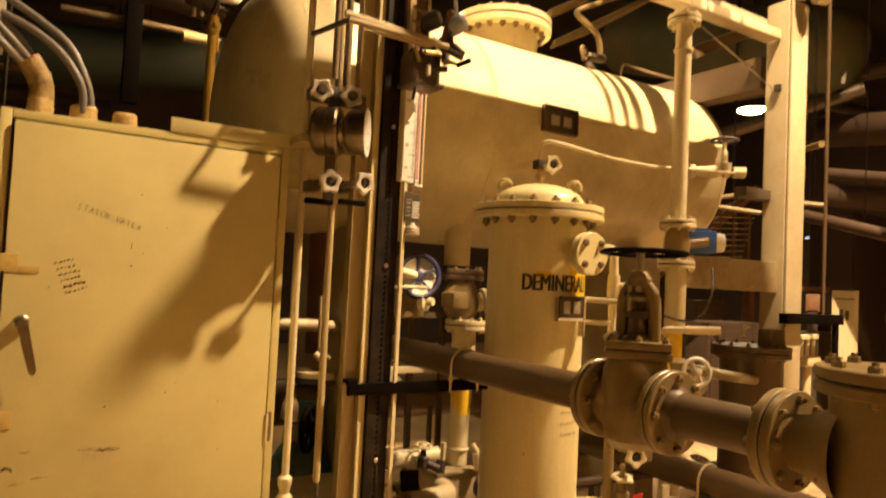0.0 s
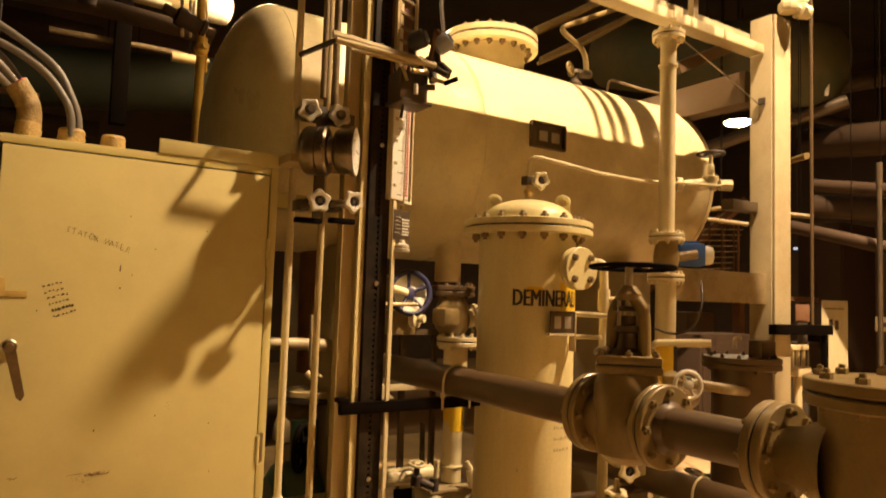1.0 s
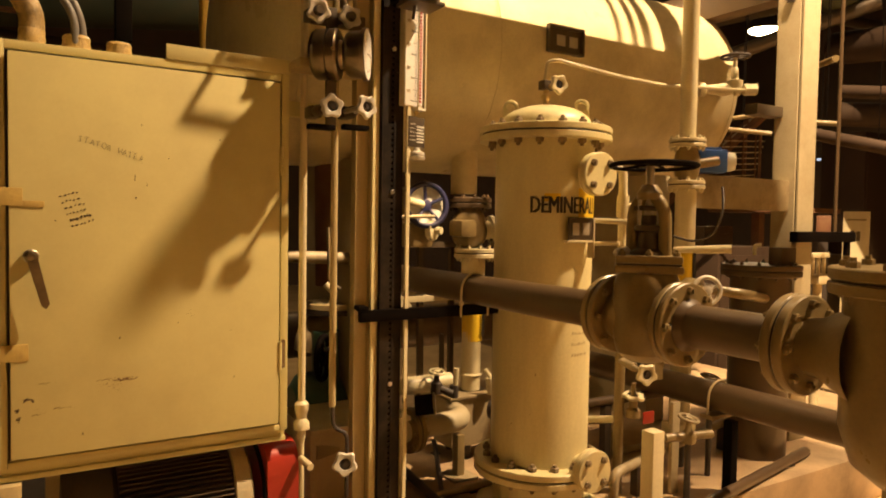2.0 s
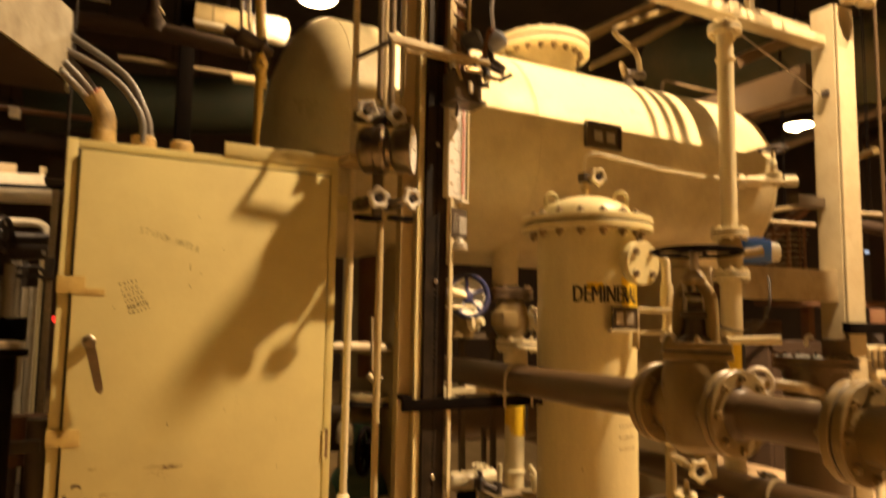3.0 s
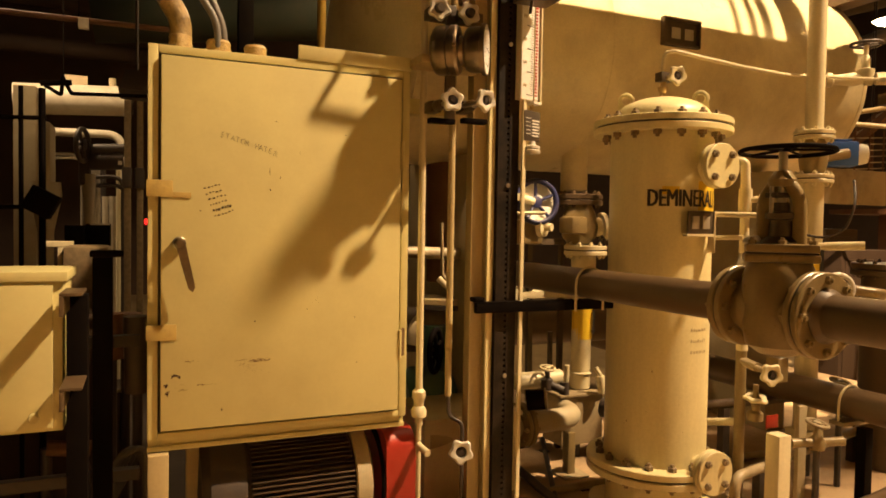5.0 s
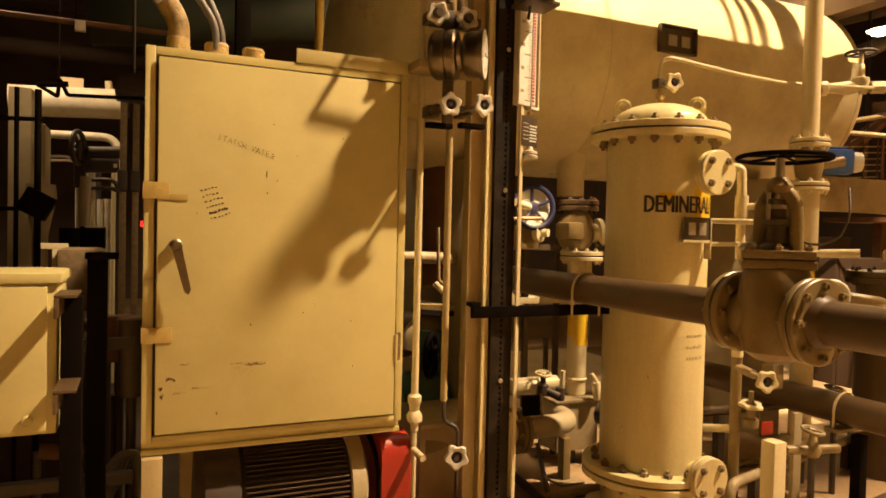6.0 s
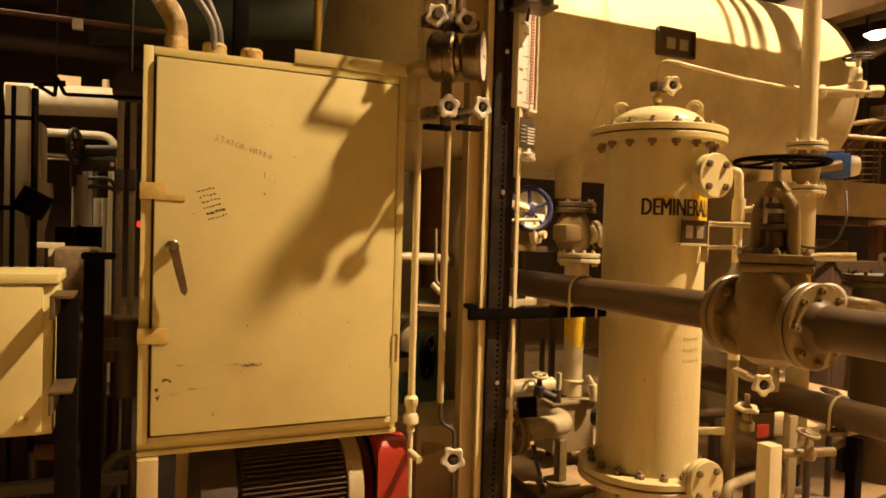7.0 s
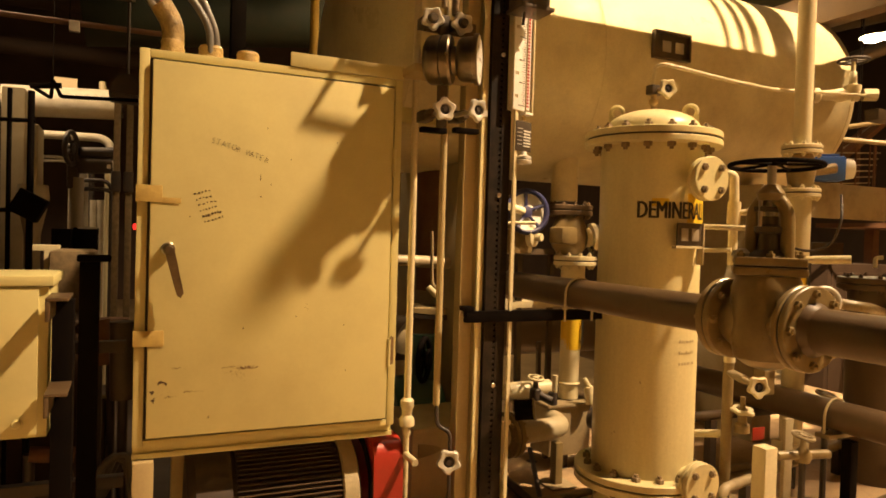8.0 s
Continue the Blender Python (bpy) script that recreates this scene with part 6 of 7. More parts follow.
part("riser", rod(mesh(), (1.401, 3.436, 1.165), (1.392, 3.44, 1.796), 0.10, 24), RUST, volute)
part("needle_valve", tube(mesh(), [(1.182, 2.986, 1.475), (1.189, 2.983, 1.226), (1.235, 2.963, 1.195)], 0.008, 0.02, 10), DIRTYSHADECREAM, volute)
part("tee", rod(mesh(), (1.172, 2.99, 1.217), (1.212, 2.973, 1.174), 0.016, 10), CREAM, volute)

# ---- left aisle ----
jb = thing("junction_box", (-0.331, 2.037, 1.135), "cream steel junction box with a raised lid", "electrical box")
JY = 2.27
jx0, jx1, jz0, jz1 = -0.504, -0.298, 0.855, 1.282
part("body", box(mesh(), jx0, jx1, JY, JY + 0.28, jz0, jz1, 0.004), CABINET, jb)
part("lid", box(mesh(), jx0 - 0.008, jx1 + 0.012, JY - 0.012, JY + 0.29, jz1 + 0.001, jz1 + 0.03, 0.005), CABINET, jb)
part("door_panel", box(mesh(), jx0 + 0.01, jx1 - 0.025, JY - 0.009, JY - 0.001, jz0 + 0.01, jz1 - 0.008, 0.003), CABINET, jb)
part("knob", disc(mesh(), (-0.369, 2.26, 0.901), (0, -1, 0), 0.014, 0.02, 14), CABINET, jb)
rack = thing("pipe_rack", (-0.22, 2.5, 0), "black steel pipe rack posts with grey clips", "rack")
for x0, x1, y, top in ((-0.289, -0.234, 2.25, 1.245), (-0.244, -0.184, 2.6, 1.335)):
    part("post", box(mesh(), x0, x1, y, y + 0.06, 0.0, top, 0.003), BLACK, rack)
part("post_cap", box(mesh(), -0.252, -0.150, 2.59, 2.67, 1.336, 1.358, 0.006), BLACK, rack)
for z, y in ((1.264, 2.08), (1.014, 2.08)):
    part("clip", box(mesh(), -0.29, -0.236, y, y + 0.165, z - 0.006, z + 0.002, 0.002), PIPEGREY, rack, "grey clip plate")
    part("clip_leg", box(mesh(), -0.29, -0.279, y, y + 0.165, z - 0.06, z - 0.007, 0.002), PIPEGREY, rack)
part("rail", box(mesh(), -0.9, -0.1, 2.66, 2.70, 1.02, 1.06, 0.002), IRON, rack)
part("rail", box(mesh(), -0.9, -0.1, 2.66, 2.70, 0.55, 0.59, 0.002), IRON, rack)
cup = thing("equipment_case", (-0.389, 4.04, 1.235), "brown equipment case on a stand in the aisle", "case")
q = Vector((-0.382, 4.04, 1.235))
part("case", box(mesh(), q.x - 0.09, q.x + 0.13, q.y, q.y + 0.3, q.z - 0.16, q.z + 0.09, 0.03), BOLTDARK, cup)
part("stand", box(mesh(), q.x - 0.02, q.x + 0.08, q.y + 0.05, q.y + 0.15, 0.0, q.z - 0.16), BOLTDARK, cup)
fixt = thing("white_fixture", (-0.51, 4.23, 1.284), "white bent sheet fixture in the aisle", "fixture")
q = Vector((-0.51, 4.23, 1.284))
part("sheet", box(mesh(), q.x - 0.07, q.x + 0.07, q.y, q.y + 0.1, q.z + 0.03, q.z + 0.06, 0.004), CREAM, fixt)
part("upright", box(mesh(), q.x + 0.0, q.x + 0.07, q.y, q.y + 0.1, 0.0, q.z + 0.03, 0.004), CREAM, fixt)
# scaffold-like black pipes
scaf = thing("black_pipe_frame", (-0.495, 3.529, 1.234), "black steel pipe frame with a clamp", "frame")
part("upright", tube(mesh(), [(-0.47, 3.3, 0.0), (-0.47, 3.3, 1.995)], 0.013, 0, 10), BLACK, scaf)
part("upright", tube(mesh(), [(-0.545, 3.3, 0.0), (-0.545, 3.3, 1.998)], 0.009, 0, 10), BLACK, scaf)
part("crossbar", tube(mesh(), [(-0.667, 3.3, 1.867), (-0.455, 3.3, 1.875)], 0.009, 0, 10), BLACK, scaf)
part("crossbar", tube(mesh(), [(-0.665, 3.3, 1.504), (-0.481, 3.3, 1.511)], 0.009, 0, 10), BLACK, scaf)
part("clamp", box(mesh(), -0.055, 0.055, -0.05, 0.05, -0.05, 0.05, 0.006, Matrix.Translation((-0.465, 3.24, 1.528)) @ Matrix.Rotation(radians(28), 4, "Y")), BLACK, scaf)
part("top_brace", tube(mesh(), [(-0.46, 3.3, 2.008), (-0.401, 3.3, 1.973), (-0.396, 3.3, 2.049), (-0.365, 3.3, 1.983), (-0.066, 3.3, 1.998)], 0.008, 0.01, 8), BLACK, scaf)
part("top_brace", tube(mesh(), [(-0.476, 3.3, 2.015), (-0.363, 3.3, 2.028)], 0.012, 0, 8), BLACK, scaf)
# lagged pipes and columns far down the aisle
header = thing("lagged_header", (-1.0, 8.2, 3.0), "large cream lagged pipe under bright lamps", "pipe")
h0, h1 = (-1.29, 8.2, 2.683), (-0.263, 8.2, 2.736)
part("lagging", rod(mesh(), h0, h1, 0.155, 32), LAGGING, header)
part("end_collar", rod(mesh(), (-0.301, 8.2, 2.738), (-0.198, 8.2, 2.743), 0.135, 28), IRON, header)
part("vent_stub", rod(mesh(), (-0.394, 8.2, 2.824), (-0.396, 8.2, 2.966), 0.035, 14), CREAM, header)
part("hanger", rod(mesh(), (-0.854, 8.2, 2.804), (-0.854, 8.2, 7.2), 0.006, 8), BLACK, header)
pipe_run("cream pipe bending down at its end in the aisle", [(-0.979, 8, 2.346), (-0.302, 8, 2.356), (-0.274, 8, 1.425), (-0.274, 8.0, 0)], 0.042, LAGGING)
pipe_run("thin cream pipe in the aisle", [(-1.013, 8.1, 2.128), (-0.675, 8.1, 2.146), (-0.675, 8.1, 0)], 0.016, LAGGING)
pipe_run("thin cream pipe in the aisle", [(-1.012, 8.1, 2.089), (-0.633, 8.1, 2.108), (-0.633, 8.1, 0)], 0.014, LAGGING)
duct2 = thing("duct_panel", (-1.7, 7.3, 0), "tall cream sheet-metal duct in the aisle", "duct")
part("casing", box(mesh(), -1.125, -0.949, 7.0, 7.6, 0.0, 2.622, 0.01), STEELPAINT, duct2)
part("casing", box(mesh(), -0.86, -0.803, 6.6, 7.0, 1.738, 2.269, 0.01), STEELPAINT, duct2)
part("hopper", lathe(mesh(), (-0.822, 6.5, 1.666), (0, 0, -1), [(0.0, -0.1), (0.11, -0.1), (0.12, 0.0), (0.06, 0.3), (0.05, 1.4)], 20), STEELPAINT, duct2)
for n in range(2):
    c = thing("aisle_post", (-0.206 + 0.09 * n, 6.0, 0), "grey-brown steel post in the aisle", "post", "aisle posts")
    part("shaft", box(mesh(), -0.23 + 0.09 * n, -0.182 + 0.09 * n, 6.0, 6.06, 0.0, 2.528, 0.004), BOLTDARK, c)
    part("shoe", box(mesh(), -0.246 + 0.09 * n, -0.174 + 0.09 * n, 5.98, 6.08, 1.719, 1.881, 0.01), IRON, c)
hood = thing("cable_hood", (-0.12, 5, 2.32), "dark sloping hood over the aisle", "hood")
part("hood", prism(mesh(), [(-0.1, -0.05), (0.12, -0.06), (0.12, 0.02), (0.0, 0.07), (-0.06, 0.06)], (-0.13, 5, 2.301), (0, -1, 0), 0.4), IRON, hood)
part("strap", rod(mesh(), (-0.129, 4.8, 2.319), (-0.129, 4.8, 7.2), 0.01, 8), IRON, hood)
actu = thing("aisle_actuator", (-0.421, 6.5, 1.99), "dark valve actuator with handwheel in the aisle", "actuator")
part("barrel", rod(mesh(), (-0.485, 6.5, 2.042), (-0.239, 6.5, 2.059), 0.055, 18), IRON, actu)
part("barrel", rod(mesh(), (-0.504, 6.5, 1.952), (-0.247, 6.5, 1.968), 0.075, 18), IRON, actu)
handwheel(actu, (-0.548, 6.4, 2.073), (1, -0.3, 0), 0.13, 0.02, IRON, 4)
part("body", box(mesh(), -0.582, -0.5, 6.45, 6.6, 1.748, 2.119, 0.02), IRON, actu)
part("pedestal", rod(mesh(), (-0.512, 6.5, 1.844), (-0.512, 6.5, 0), 0.055, 16), PLATEGREY, actu)
part("label", box(mesh(), -0.286, -0.257, 6.395, 6.4, 1.926, 1.959), WHITE, actu)
ups = (((-0.482, 7.2, 1.421), (-0.485, 7.2, 1.63), 0.025, LAGGING), ((-0.408, 7.1, 1.424), (-0.411, 7.1, 1.682), 0.03, LAGGING), ((-0.343, 7.1, 1.426), (-0.346, 7.1, 1.685), 0.04, LAGGING), ((-0.292, 7, 1.324), (-0.3, 7, 1.939), 0.02, CREAM), ((-0.44, 7.3, 1.422), (-0.447, 7.3, 1.952), 0.03, IRON), ((-0.456, 6.9, 1.373), (-0.481, 6.9, 1.946), 0.035, PLATEGREY))
for a, b, r, mt in ups:
    t = thing("standpipe", (a[0], a[1], 0), "upright pipe at the end of the aisle", "pipe", "aisle standpipes")
    part("run", rod(mesh(), (a[0], a[1], 0.0), b, r, 14), mt, t)
pipe_run("dark cross pipe in the aisle", [(-0.479, 6.8, 1.84), (-0.257, 6.8, 1.853), (-0.257, 6.8, 0)], 0.018, IRON)
pipe_run("dark cross pipe in the aisle", [(-0.478, 6.8, 1.767), (-0.233, 6.8, 1.779), (-0.233, 6.8, 0)], 0.018, IRON)
ebox = thing("black_terminal_box", (-0.514, 5.2, 1.352), "black terminal box with pale edges in the aisle", "electrical box", "aisle boxes")
part("box", box(mesh(), -0.569, -0.455, 5.2, 5.4, 1.259, 1.426, 0.008), BLACK, ebox)
part("stand", box(mesh(), -0.53, -0.498, 5.25, 5.30, 0.0, 1.259), IRON, ebox)
ebox2 = thing("black_terminal_box", (-0.377, 5.3, 1.353), "black terminal box with pale edges in the aisle", "electrical box", "aisle boxes")
part("box", box(mesh(), -0.452, -0.302, 5.31, 5.5, 1.276, 1.437, 0.008), BLACK, ebox2)
part("lid_edge", box(mesh(), -0.422, -0.302, 5.29, 5.299, 1.429, 1.441), ALU, ebox2)
part("stand", box(mesh(), -0.388, -0.353, 5.35, 5.4, 0.0, 1.276), IRON, ebox2)
led = thing("indicator_lamp", (-0.077, 2.46, 1.457), "small lit red indicator on the cabinet's side", "indicator")
part("lens", lathe(mesh(), (-0.0755, 2.47, 1.457), (-1, -0.4, 0), [(0.010, 0), (0.010, 0.008), (0, 0.012)], 12), REDLED, led)
casing = thing("machine_casing", (-1.0, 3.7, 0), "dark machine casing low in the aisle", "machine")
part("body", box(mesh(), -1.9, -0.30, 3.7, 4.3, 0.0, 0.98, 0.02), DARKPIPE, casing)
part("lid", box(mesh(), -1.92, -0.28, 3.68, 4.32, 0.981, 1.0, 0.006), DARKPIPE, casing)
for x in (-1.5, -1.1, -0.7):
    part("panel", box(mesh(), x, x + 0.34, 3.688, 3.699, 0.12, 0.9, 0.004), DARKPIPE, casing)
tools = thing("hose_coil", (-0.155, 2.95, 0.581), "grey-green hoses and levers lying low beside the cabinet", "hose")
for i in range(7):
    a = 0.5 * i
    p = Vector((-0.144, 2.95, 0.537))
    part("hose", tube(mesh(), [p + Vector((-0.10, 0.03 * i, -0.3)), p + Vector((-0.06 + 0.02 * i, 0.03 * i, -0.02 + 0.05 * math.sin(a))), p + Vector((0.06, 0.02 * i, 0.06 - 0.03 * i)), p + Vector((0.09, 0.02, -0.7))], 0.011, 0.06, 8), CONDUIT, tools)
for n, (a, b, r, mt) in enumerate((((-0.21, 3.249, 0.878), (-0.213, 3.249, 1.068), 0.05, RUST), ((-0.16, 3.35, 0.955), (-0.162, 3.35, 1.054), 0.07, RUST), ((-0.11, 3.151, 0.75), (-0.115, 3.151, 1.066), 0.05, PLATE), ((-0.194, 3.349, 0.711), (-0.078, 3.351, 0.715), 0.012, STEELPAINT),
                                  ((-0.427, 3.032, 0.585), (-0.276, 3.045, 0.565), 0.03, RUST), ((-0.308, 3.244, 0.414), (-0.352, 3.24, 0.654), 0.02, RUST))):
    t = thing("aisle_pump_part", (a[0], a[1], 0), "rust-brown pipework beside the cabinet", "pipe", "aisle pipework")
    part("run", rod(mesh(), a, b, r, 16), mt, t)
    part("foot", rod(mesh(), (a[0], a[1], 0.0), a, 0.02, 10), IRON, t)

# ---- overhead, left ----
pipe_run("large dark green pipe overhead", [(-0.497, 6.6, 3.215), (2.245, 6.6, 3.579)], 0.26, DUCTGREEN, seg=32, hang=True)
pipe_run("dark overhead pipe with fittings", [(-0.275, 5, 3.377), (0.363, 5, 3.415), (1.133, 5, 3.378)], 0.06, DARKPIPE, hang=True)
pipe_run("thin cream pipe slung overhead", [(-0.133, 6, 3.968), (0.079, 6, 3.969)], 0.02, LAGGING, hang=True)
pipe_run("thin brown pipe slung overhead", [(0.151, 5.6, 3.386), (0.911, 5.6, 3.409), (1.263, 5.6, 3.39)], 0.021, BOLTDARK, hang=True)
pipe_run("thick tan pipe slung overhead", [(0.945, 5.4, 3.306), (1.202, 5.4, 3.315)], 0.036, POST, hang=True)
pipe_run("thin cream pipe slung overhead", [(0.62, 5.2, 3.619), (0.889, 5.2, 3.615)], 0.018, LAGGING, hang=True)
pipe_run("thin overhead pipe in the aisle", [(-1.259, 6.2, 3.027), (0.141, 6.2, 3.037)], 0.022, RUST, hang=True)
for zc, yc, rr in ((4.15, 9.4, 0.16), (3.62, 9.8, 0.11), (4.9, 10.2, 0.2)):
    pipe_run("dark pipe high across the aisle", [(-5.0, yc, zc), (0.9, yc, zc - 0.05)], rr, DARKPIPE, group="aisle overhead pipes", hang=True)
board = thing("wall_board", (-0.783, 8.6, 2.958), "pale tan board standing behind the lagged pipe", "board")
part("panel", box(mesh(), -0.855, -0.633, 8.22, 8.24, 2.734, 2.973, 0.006), WALLPAINT, board)
tag = thing("pipe_tag", (-0.527, 6.16, 3.001), "small cream box hung on an overhead pipe", "box")
part("case", box(mesh(), -0.562, -0.488, 6.15, 6.20, 2.957, 3.04, 0.006), LAGGING, tag)
hang_post = thing("hanging_stanchion", (0.627, 5.5, 3.446), "dark hanging steel stanchion", "post")
part("shaft", box(mesh(), 0.568, 0.678, 5.5, 5.6, 2.765, 7.2, 0.004), BLACK, hang_post)
crate = thing("overhead_beam_box", (0.858, 6.2, 4.099), "cream painted overhead bracket box", "bracket")
part("box", box(mesh(), 0.749, 0.981, 6.2, 6.4, 4.035, 4.194, 0.01), STEELPAINT, crate)
part("box", box(mesh(), 0.996, 1.082, 6.2, 6.4, 4.041, 4.202, 0.01), STEELPAINT, crate)
part("upper_box", box(mesh(), 0.746, 0.859, 6.2, 6.4, 4.375, 4.622, 0.01), STEELPAINT, crate)
part("hanger", rod(mesh(), (1.047, 6.3, 4.235), (1.047, 6.3, 7.2), 0.012, 8), IRON, crate)
drum = thing("lagged_vessel_end", (1.262, 5.6, 3.829), "lamp-lit lagged pipe end beside the tank", "pipe")
part("lagging", rod(mesh(), (1.10, 5.433, 3.767), (1.309, 5.4, 3.755), 0.115, 28), LAGGING, drum)
part("bare_pipe", rod(mesh(), (0.668, 5.5, 3.793), (1.0995, 5.433, 3.767), 0.10, 28), POST, drum, "bare tan pipe")
part("end_cap", lathe(mesh(), (1.309, 5.4, 3.755), (1, -0.1, -0.15), [(0.115, 0), (0.105, 0.04), (0.06, 0.065), (0, 0.07)], 28), LAGGING, drum)
part("hanger", rod(mesh(), (1.07, 5.6, 3.838), (1.07, 5.6, 7.2), 0.012, 8), IRON, drum)
yp = thing("yellow_gas_pipe", (0.904, 4.2, 2.698), "dull yellow vertical pipe behind the cabinet", "pipe")
part("run", tube(mesh(), [(0.893, 4.2, 0.0), (0.894, 4.2, 2.99), (0.852, 4.2, 3.853)], 0.026, 0.02, 14), GASYELLOW, yp)
part("run", tube(mesh(), [(0.938, 4.25, 2.883), (0.892, 4.25, 3.89)], 0.012, 0.02, 10), GASYELLOW, yp)
part("valve", lathe(mesh(), (0.875, 4.15, 2.976), (0.2, -1, 0.1), [(0, 0), (0.036, 0), (0.036, 0.05), (0.02, 0.06), (0.02, 0.09), (0, 0.09)], 16), GASYELLOW, yp)
part("clamp", lathe(mesh(), (0.832, 4.2, 3.145), (1, 0.1, -0.3), [(0, -0.17), (0.03, -0.17), (0.03, -0.10), (0.055, -0.09), (0.06, -0.05), (0.05, -0.03), (0.05, 0.05), (0.062, 0.06), (0.062, 0.08), (0.03, 0.09), (0.03, 0.14), (0, 0.14)], 16), DARKPIPE, yp)
part("run", tube(mesh(), [(0.86, 4.6, 3.191), (0.813, 4.6, 4.128)], 0.012, 0, 8), BOLTDARK, yp)
part("run", tube(mesh(), [(0.91, 4.6, 3.201), (0.863, 4.6, 4.143)], 0.010, 0, 8), BOLTDARK, yp)
part("run", tube(mesh(), [(0.988, 4.6, 3.421), (0.95, 4.6, 4.168)], 0.008, 0, 8), BOLTDARK, yp)
tee = thing("overhead_valve", (0.313, 5, 3.592), "dark overhead valve on the pipe", "valve")
part("body", lathe(mesh(), (0.33, 5, 3.449), (0, 0, 1), [(0, -0.08), (0.08, -0.06), (0.09, 0.02), (0.05, 0.08), (0.04, 0.2), (0.06, 0.21), (0.06, 0.24), (0, 0.25)], 18), DARKPIPE, tee)
part("wheel_rod", rod(mesh(), (0.31, 5, 3.634), (0.284, 5, 4.097), 0.03, 12), DARKPIPE, tee)
part("tag", rod(mesh(), (0.358, 4.9, 3.538), (0.387, 4.9, 3.503), 0.012, 6), CREAM, tee)

# ---- sodium lamps that can be seen ----
def highbay(place, r, label):
    p = Vector(place)
    t = thing("high_bay_lamp", p, label, "lamp", "high bay lamps")
    part("reflector", lathe(mesh(), p, (0, 0, 1), [(r, 0.0), (r * 0.96, r * 0.35), (r * 0.6, r * 0.8), (r * 0.35, r * 0.95), (r * 0.3, r * 1.5), (0, r * 1.5)], 28), DARKPIPE, t)
    part("lens", lathe(mesh(), p, (0, 0, 1), [(0, -r * 0.28), (r * 0.5, -r * 0.24), (r * 0.85, -r * 0.1), (r * 0.96, 0.01)], 28), GLOW, t, "glowing lens")
    part("stem", rod(mesh(), p + Vector((0, 0, r * 1.5)), (p.x, p.y, 7.2), 0.015, 8), IRON, t)
    return t


highbay((1.456, 4.925, 3.886), 0.164, "glowing sodium high bay lamp behind the tank")
highbay((10.312, 7.061, 4.697), 0.24, "glowing sodium high bay lamp in the far bay")
highbay((11.398, 7.715, 5.109), 0.24, "glowing sodium high bay lamp in the far bay")

# ---- right-hand background ----
gd = thing("green_duct", (5.751, 3.987, 3.859), "large dull green duct high behind the beam", "duct")
part("barrel", tube(mesh(), [(6.091, 5.93, 4.628), (6.54, 3.663, 3.939)], 0.42, 0, 36), FARGREEN, gd)
part("end", lathe(mesh(), (6.54, 3.663, 3.939), (0.186, -0.94, -0.286), [(0.42, 0), (0.4, 0.12), (0.28, 0.24), (0, 0.3)], 36), FARGREEN, gd)
part("strap", tube(mesh(), [(6.433, 3.442, 3.966), (6.414, 3.476, 3.59)], 0.02, 0, 8), PLATEGREY, gd)
part("hanger", rod(mesh(), (6.406, 4.789, 4.276), (6.406, 4.789, 7.2), 0.02, 8), IRON, gd)
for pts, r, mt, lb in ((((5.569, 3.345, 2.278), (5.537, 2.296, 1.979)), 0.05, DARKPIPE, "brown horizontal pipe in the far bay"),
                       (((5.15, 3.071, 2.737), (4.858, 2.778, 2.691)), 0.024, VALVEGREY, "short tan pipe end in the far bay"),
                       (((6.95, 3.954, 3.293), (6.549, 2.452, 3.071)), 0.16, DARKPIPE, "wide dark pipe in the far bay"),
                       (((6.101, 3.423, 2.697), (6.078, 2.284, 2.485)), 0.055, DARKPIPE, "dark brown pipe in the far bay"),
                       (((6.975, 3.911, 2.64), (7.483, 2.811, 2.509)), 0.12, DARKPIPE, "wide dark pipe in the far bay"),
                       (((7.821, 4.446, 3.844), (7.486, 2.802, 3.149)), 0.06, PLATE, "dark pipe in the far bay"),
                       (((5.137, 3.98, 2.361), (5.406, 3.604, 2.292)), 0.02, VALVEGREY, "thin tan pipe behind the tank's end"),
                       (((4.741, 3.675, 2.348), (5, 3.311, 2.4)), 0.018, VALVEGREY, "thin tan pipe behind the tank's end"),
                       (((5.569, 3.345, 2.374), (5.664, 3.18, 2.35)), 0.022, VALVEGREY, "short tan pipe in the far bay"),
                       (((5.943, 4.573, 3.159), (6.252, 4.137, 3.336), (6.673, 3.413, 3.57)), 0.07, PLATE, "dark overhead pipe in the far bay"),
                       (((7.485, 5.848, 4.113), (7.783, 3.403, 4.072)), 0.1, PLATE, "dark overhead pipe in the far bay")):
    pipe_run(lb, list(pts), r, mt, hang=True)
stub2 = thing("pipe_end", (5.424, 2.554, 2.591), "upright dark pipe end in the far bay", "pipe")
part("run", rod(mesh(), (5.423, 2.554, 2.506), (5.424, 2.553, 2.684), 0.022, 12), PLATE, stub2)
part("base", rod(mesh(), (5.423, 2.554, 2.506), (5.423, 2.554, 0), 0.018, 10), PLATE, stub2)
wp = thing("wall_panel_post", (7.043, 3.784, 0.727), "tan painted wall post with a stencilled mark", "post")
wm = Matrix.Translation((7.441, 4.09, 0)) @ Matrix.Rotation(radians(-62), 4, "Z")
part("board", box(mesh(), 0, 0.245, 0, 0.08, 0.0, 1.68, 0.008, wm), CREAM, wp)
part("letter_bar", box(mesh(), 0.07, 0.105, -0.006, -0.001, 1.39, 1.48, 0, wm), PLATE, wp)
part("letter_bar", box(mesh(), 0.125, 0.16, -0.006, -0.001, 1.37, 1.47, 0, wm), PLATE, wp)
part("stain_bar", box(mesh(), 0.03, 0.21, -0.005, -0.001, 1.585, 1.60, 0, wm), BOLTDARK, wp)
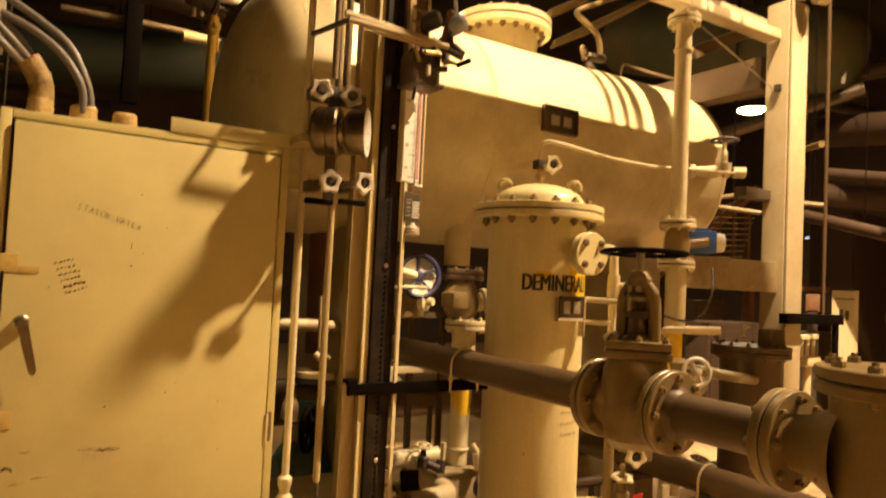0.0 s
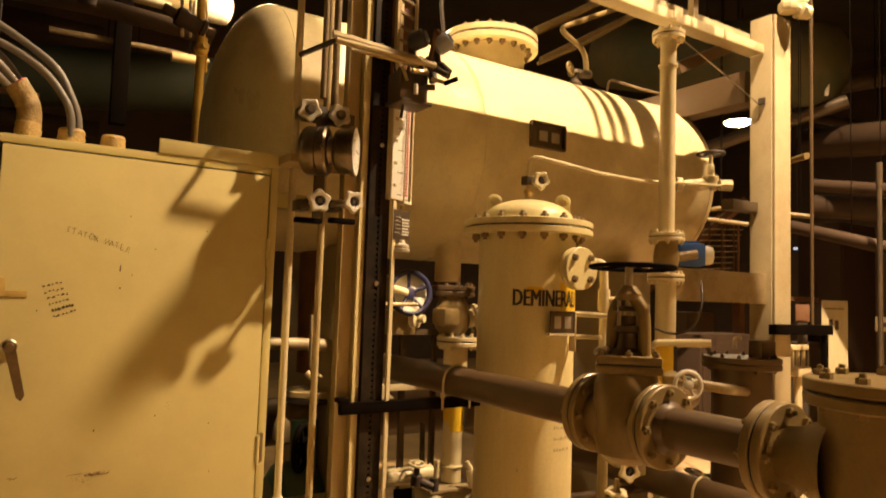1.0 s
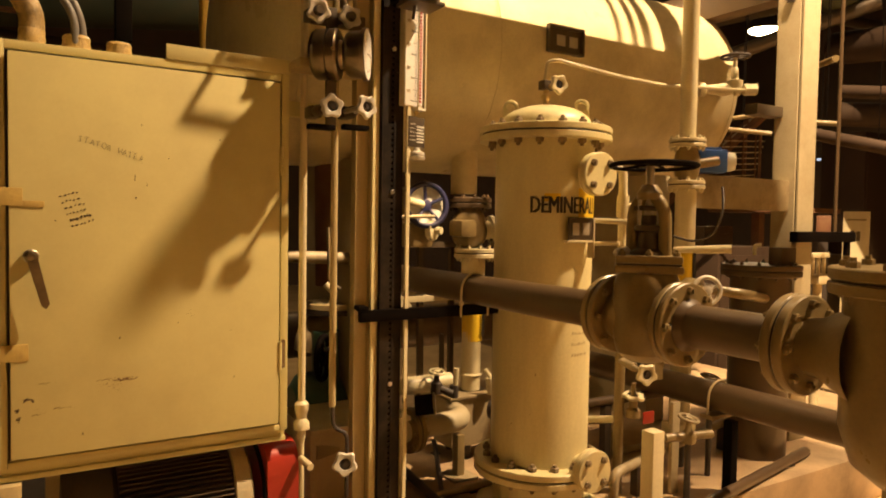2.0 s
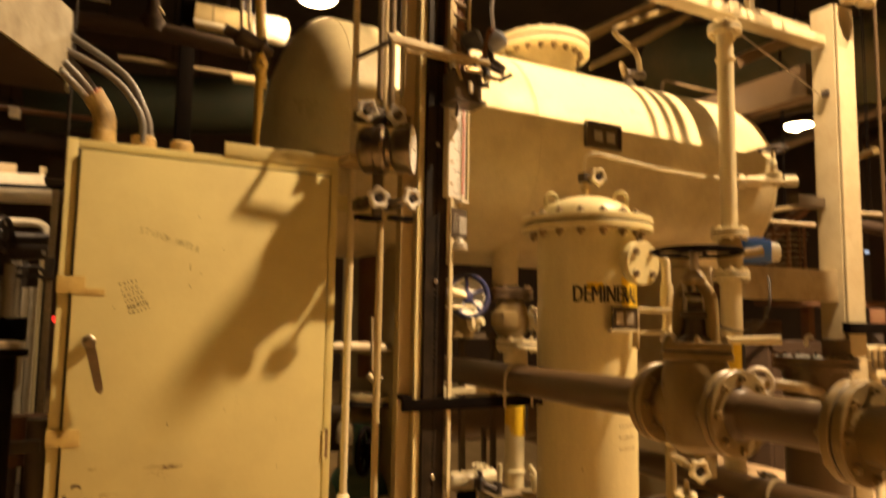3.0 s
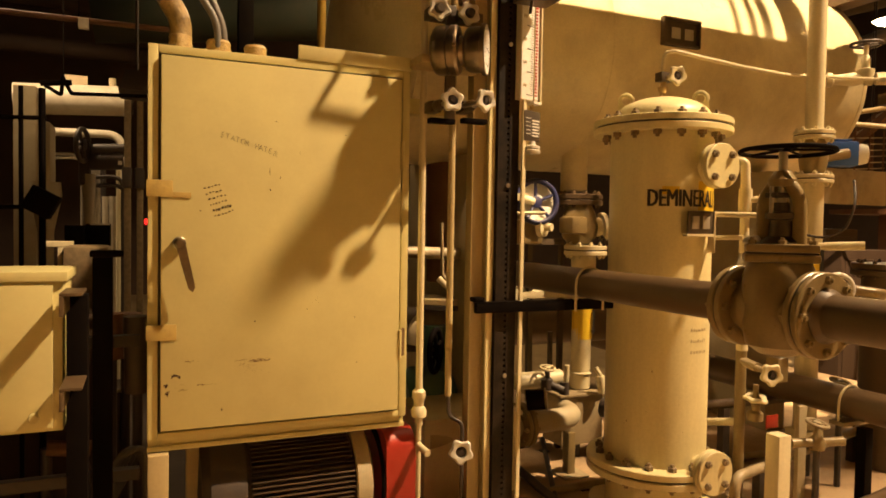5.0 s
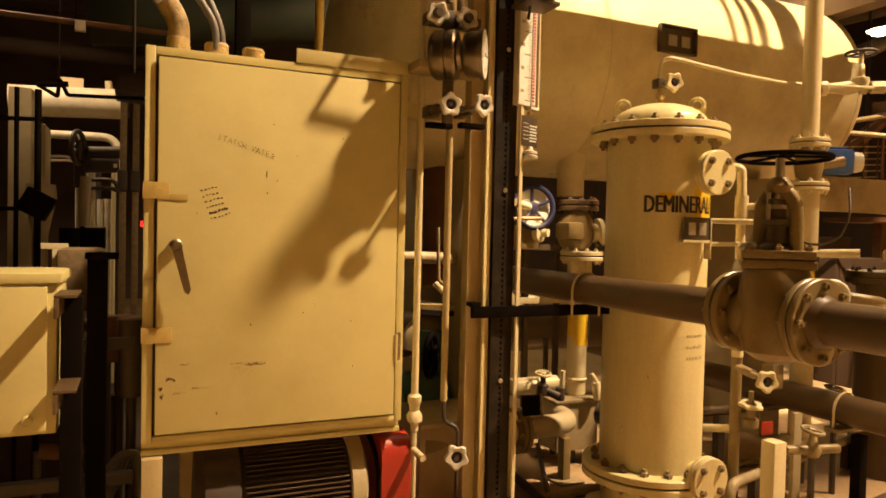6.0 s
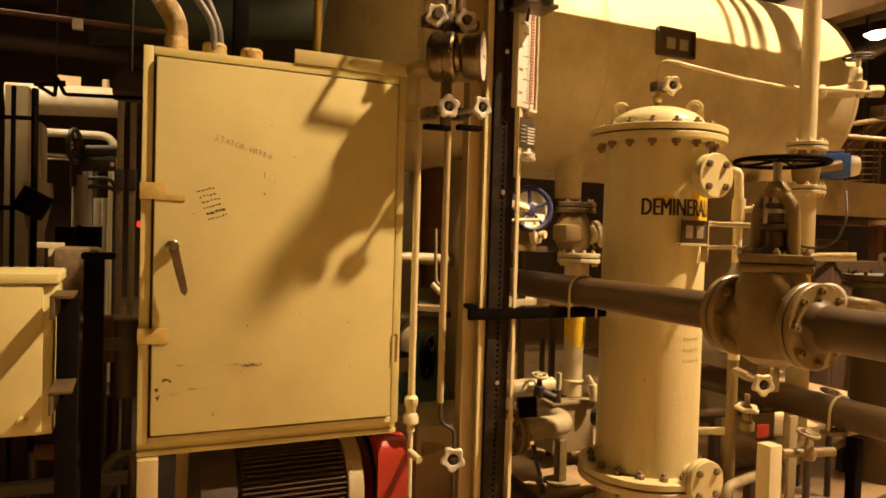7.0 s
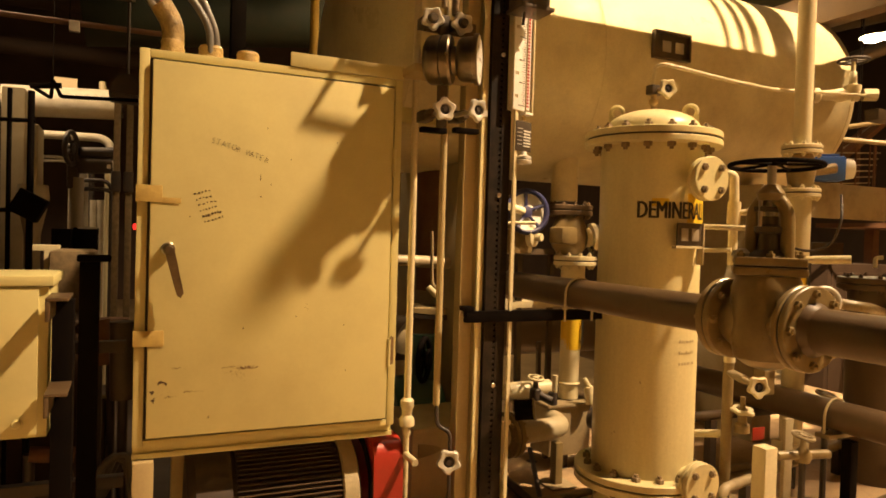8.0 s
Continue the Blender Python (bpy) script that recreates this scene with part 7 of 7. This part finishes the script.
rb = thing("red_cabinet", (6.8, 4.0, 0), "rust-red hose cabinet in the far bay", "cabinet")
rm = Matrix.Translation((6.73, 4.0, 0)) @ Matrix.Rotation(radians(-59), 4, "Z")
part("body", box(mesh(), 0.03, 0.16, 0, 0.1, 1.45, 1.625, 0.01, rm), RUST, rb)
part("door", box(mesh(), 0.045, 0.145, -0.008, -0.001, 1.465, 1.61, 0.003, rm), RUST, rb)
part("stand", box(mesh(), 0.05, 0.14, 0.01, 0.09, 0.0, 1.449, 0, rm), IRON, rb)
sg = thing("wall_sign", (8.161, 3.889, 0), "cream rectangular notice board in the far bay", "sign")
sm = Matrix.Translation((8.161, 3.889, 0)) @ Matrix.Rotation(radians(-64.6), 4, "Z")
part("board", box(mesh(), 0, 0.2, 0, 0.03, 1.36, 1.52, 0.004, sm), CREAM, sg)
part("mark_bar", box(mesh(), 0.07, 0.13, -0.005, -0.001, 1.41, 1.46, 0, sm), PLATE, sg)
part("stake", box(mesh(), 0.08, 0.12, 0.005, 0.025, 0.0, 1.36, 0, sm), IRON, sg)
vc = thing("valve_cluster", (4.136, 2.429, 1.256), "cream valve manifold beside the column", "valve")
o = Vector((4.136, 2.429, 1.256))
part("body", box(mesh(), o.x - 0.07, o.x + 0.07, o.y - 0.05, o.y + 0.05, o.z - 0.09, o.z - 0.03, 0.015), CREAM, vc)
for k in (-0.06, 0.0, 0.06):
    part("stem", rod(mesh(), o + Vector((k, 0, -0.04)), o + Vector((k, 0, 0.09)), 0.012, 10), CREAM, vc)
part("top_bar", box(mesh(), o.x - 0.09, o.x + 0.09, o.y - 0.02, o.y + 0.02, o.z + 0.07, o.z + 0.1, 0.006), CREAM, vc)
part("leg", rod(mesh(), (o.x, o.y, 0), o + Vector((0, 0, -0.08)), 0.025, 12), CREAM, vc)
stair = thing("steel_stair", (6.816, 5.076, 2.239), "rust-red open steel stair behind the tank", "stair")
sa, sb = Vector((6.675, 5.261, 2.158)), Vector((6.894, 4.969, 2.515))
for s in (0, 0.7):
    off = Vector((0.5 * s, 0.6 * s, 0))
    part("stringer", tube(mesh(), [sa + off + (sa - sb) * 2.2, sb + off + (sb - sa) * 0.8], 0.05, 0, 4), RUST, stair)
# Treads get pale paint in place of the lamp light on the red stair.
for i in range(14):
    c = sa + (sb - sa) * (i / 4 - 1.6)
    part("tread", tube(mesh(), [c, c + Vector((0.35, 0.42, 0))], 0.03, 0, 4), STEELPAINT, stair, "tread painted pale for lamp light")
for i in range(5):
    c = sb + Vector((0.12 * i, -0.1 * i, 0))
    part("baluster", rod(mesh(), (c.x + 0.1, c.y, sb.z - 0.75), (c.x + 0.1, c.y, sb.z + 0.05), 0.016, 8), RUST, stair)
part("landing", box(mesh(), sb.x, sb.x + 1.0, sb.y - 0.6, sb.y + 0.4, sb.z - 0.85, sb.z - 0.8), RUST, stair)
# Pale bars: the stair's lit grid, its light put into the paint.
for i in range(8):
    part("guard_bar", tube(mesh(), [(6.33 + 0.03 * i, 4.91, 1.97 + 0.066 * i), (7.05 + 0.03 * i, 4.91, 2.02 + 0.066 * i)], 0.009, 0, 4), STEELPAINT, stair, "bar painted pale for lamp light")
for i in range(4):
    part("guard_post", box(mesh(), 6.40 + 0.22 * i, 6.414 + 0.22 * i, 4.888, 4.899, 1.9, 2.55), RUST, stair)
part("support", box(mesh(), sb.x + 0.4, sb.x + 0.5, sb.y, sb.y + 0.1, 0, sb.z - 0.85), RUST, stair)
blue_led = thing("status_light", (7.761, 4.55, 2.281), "small cool-white status light far off", "lamp")
part("tube", box(mesh(), 7.743, 7.781, 4.55, 4.55 + 0.03, 2.268, 2.294), COOL, blue_led)
part("stem", rod(mesh(), (7.761, 4.55, 2.294), (7.761, 4.55, 7.2), 0.01, 6), IRON, blue_led)
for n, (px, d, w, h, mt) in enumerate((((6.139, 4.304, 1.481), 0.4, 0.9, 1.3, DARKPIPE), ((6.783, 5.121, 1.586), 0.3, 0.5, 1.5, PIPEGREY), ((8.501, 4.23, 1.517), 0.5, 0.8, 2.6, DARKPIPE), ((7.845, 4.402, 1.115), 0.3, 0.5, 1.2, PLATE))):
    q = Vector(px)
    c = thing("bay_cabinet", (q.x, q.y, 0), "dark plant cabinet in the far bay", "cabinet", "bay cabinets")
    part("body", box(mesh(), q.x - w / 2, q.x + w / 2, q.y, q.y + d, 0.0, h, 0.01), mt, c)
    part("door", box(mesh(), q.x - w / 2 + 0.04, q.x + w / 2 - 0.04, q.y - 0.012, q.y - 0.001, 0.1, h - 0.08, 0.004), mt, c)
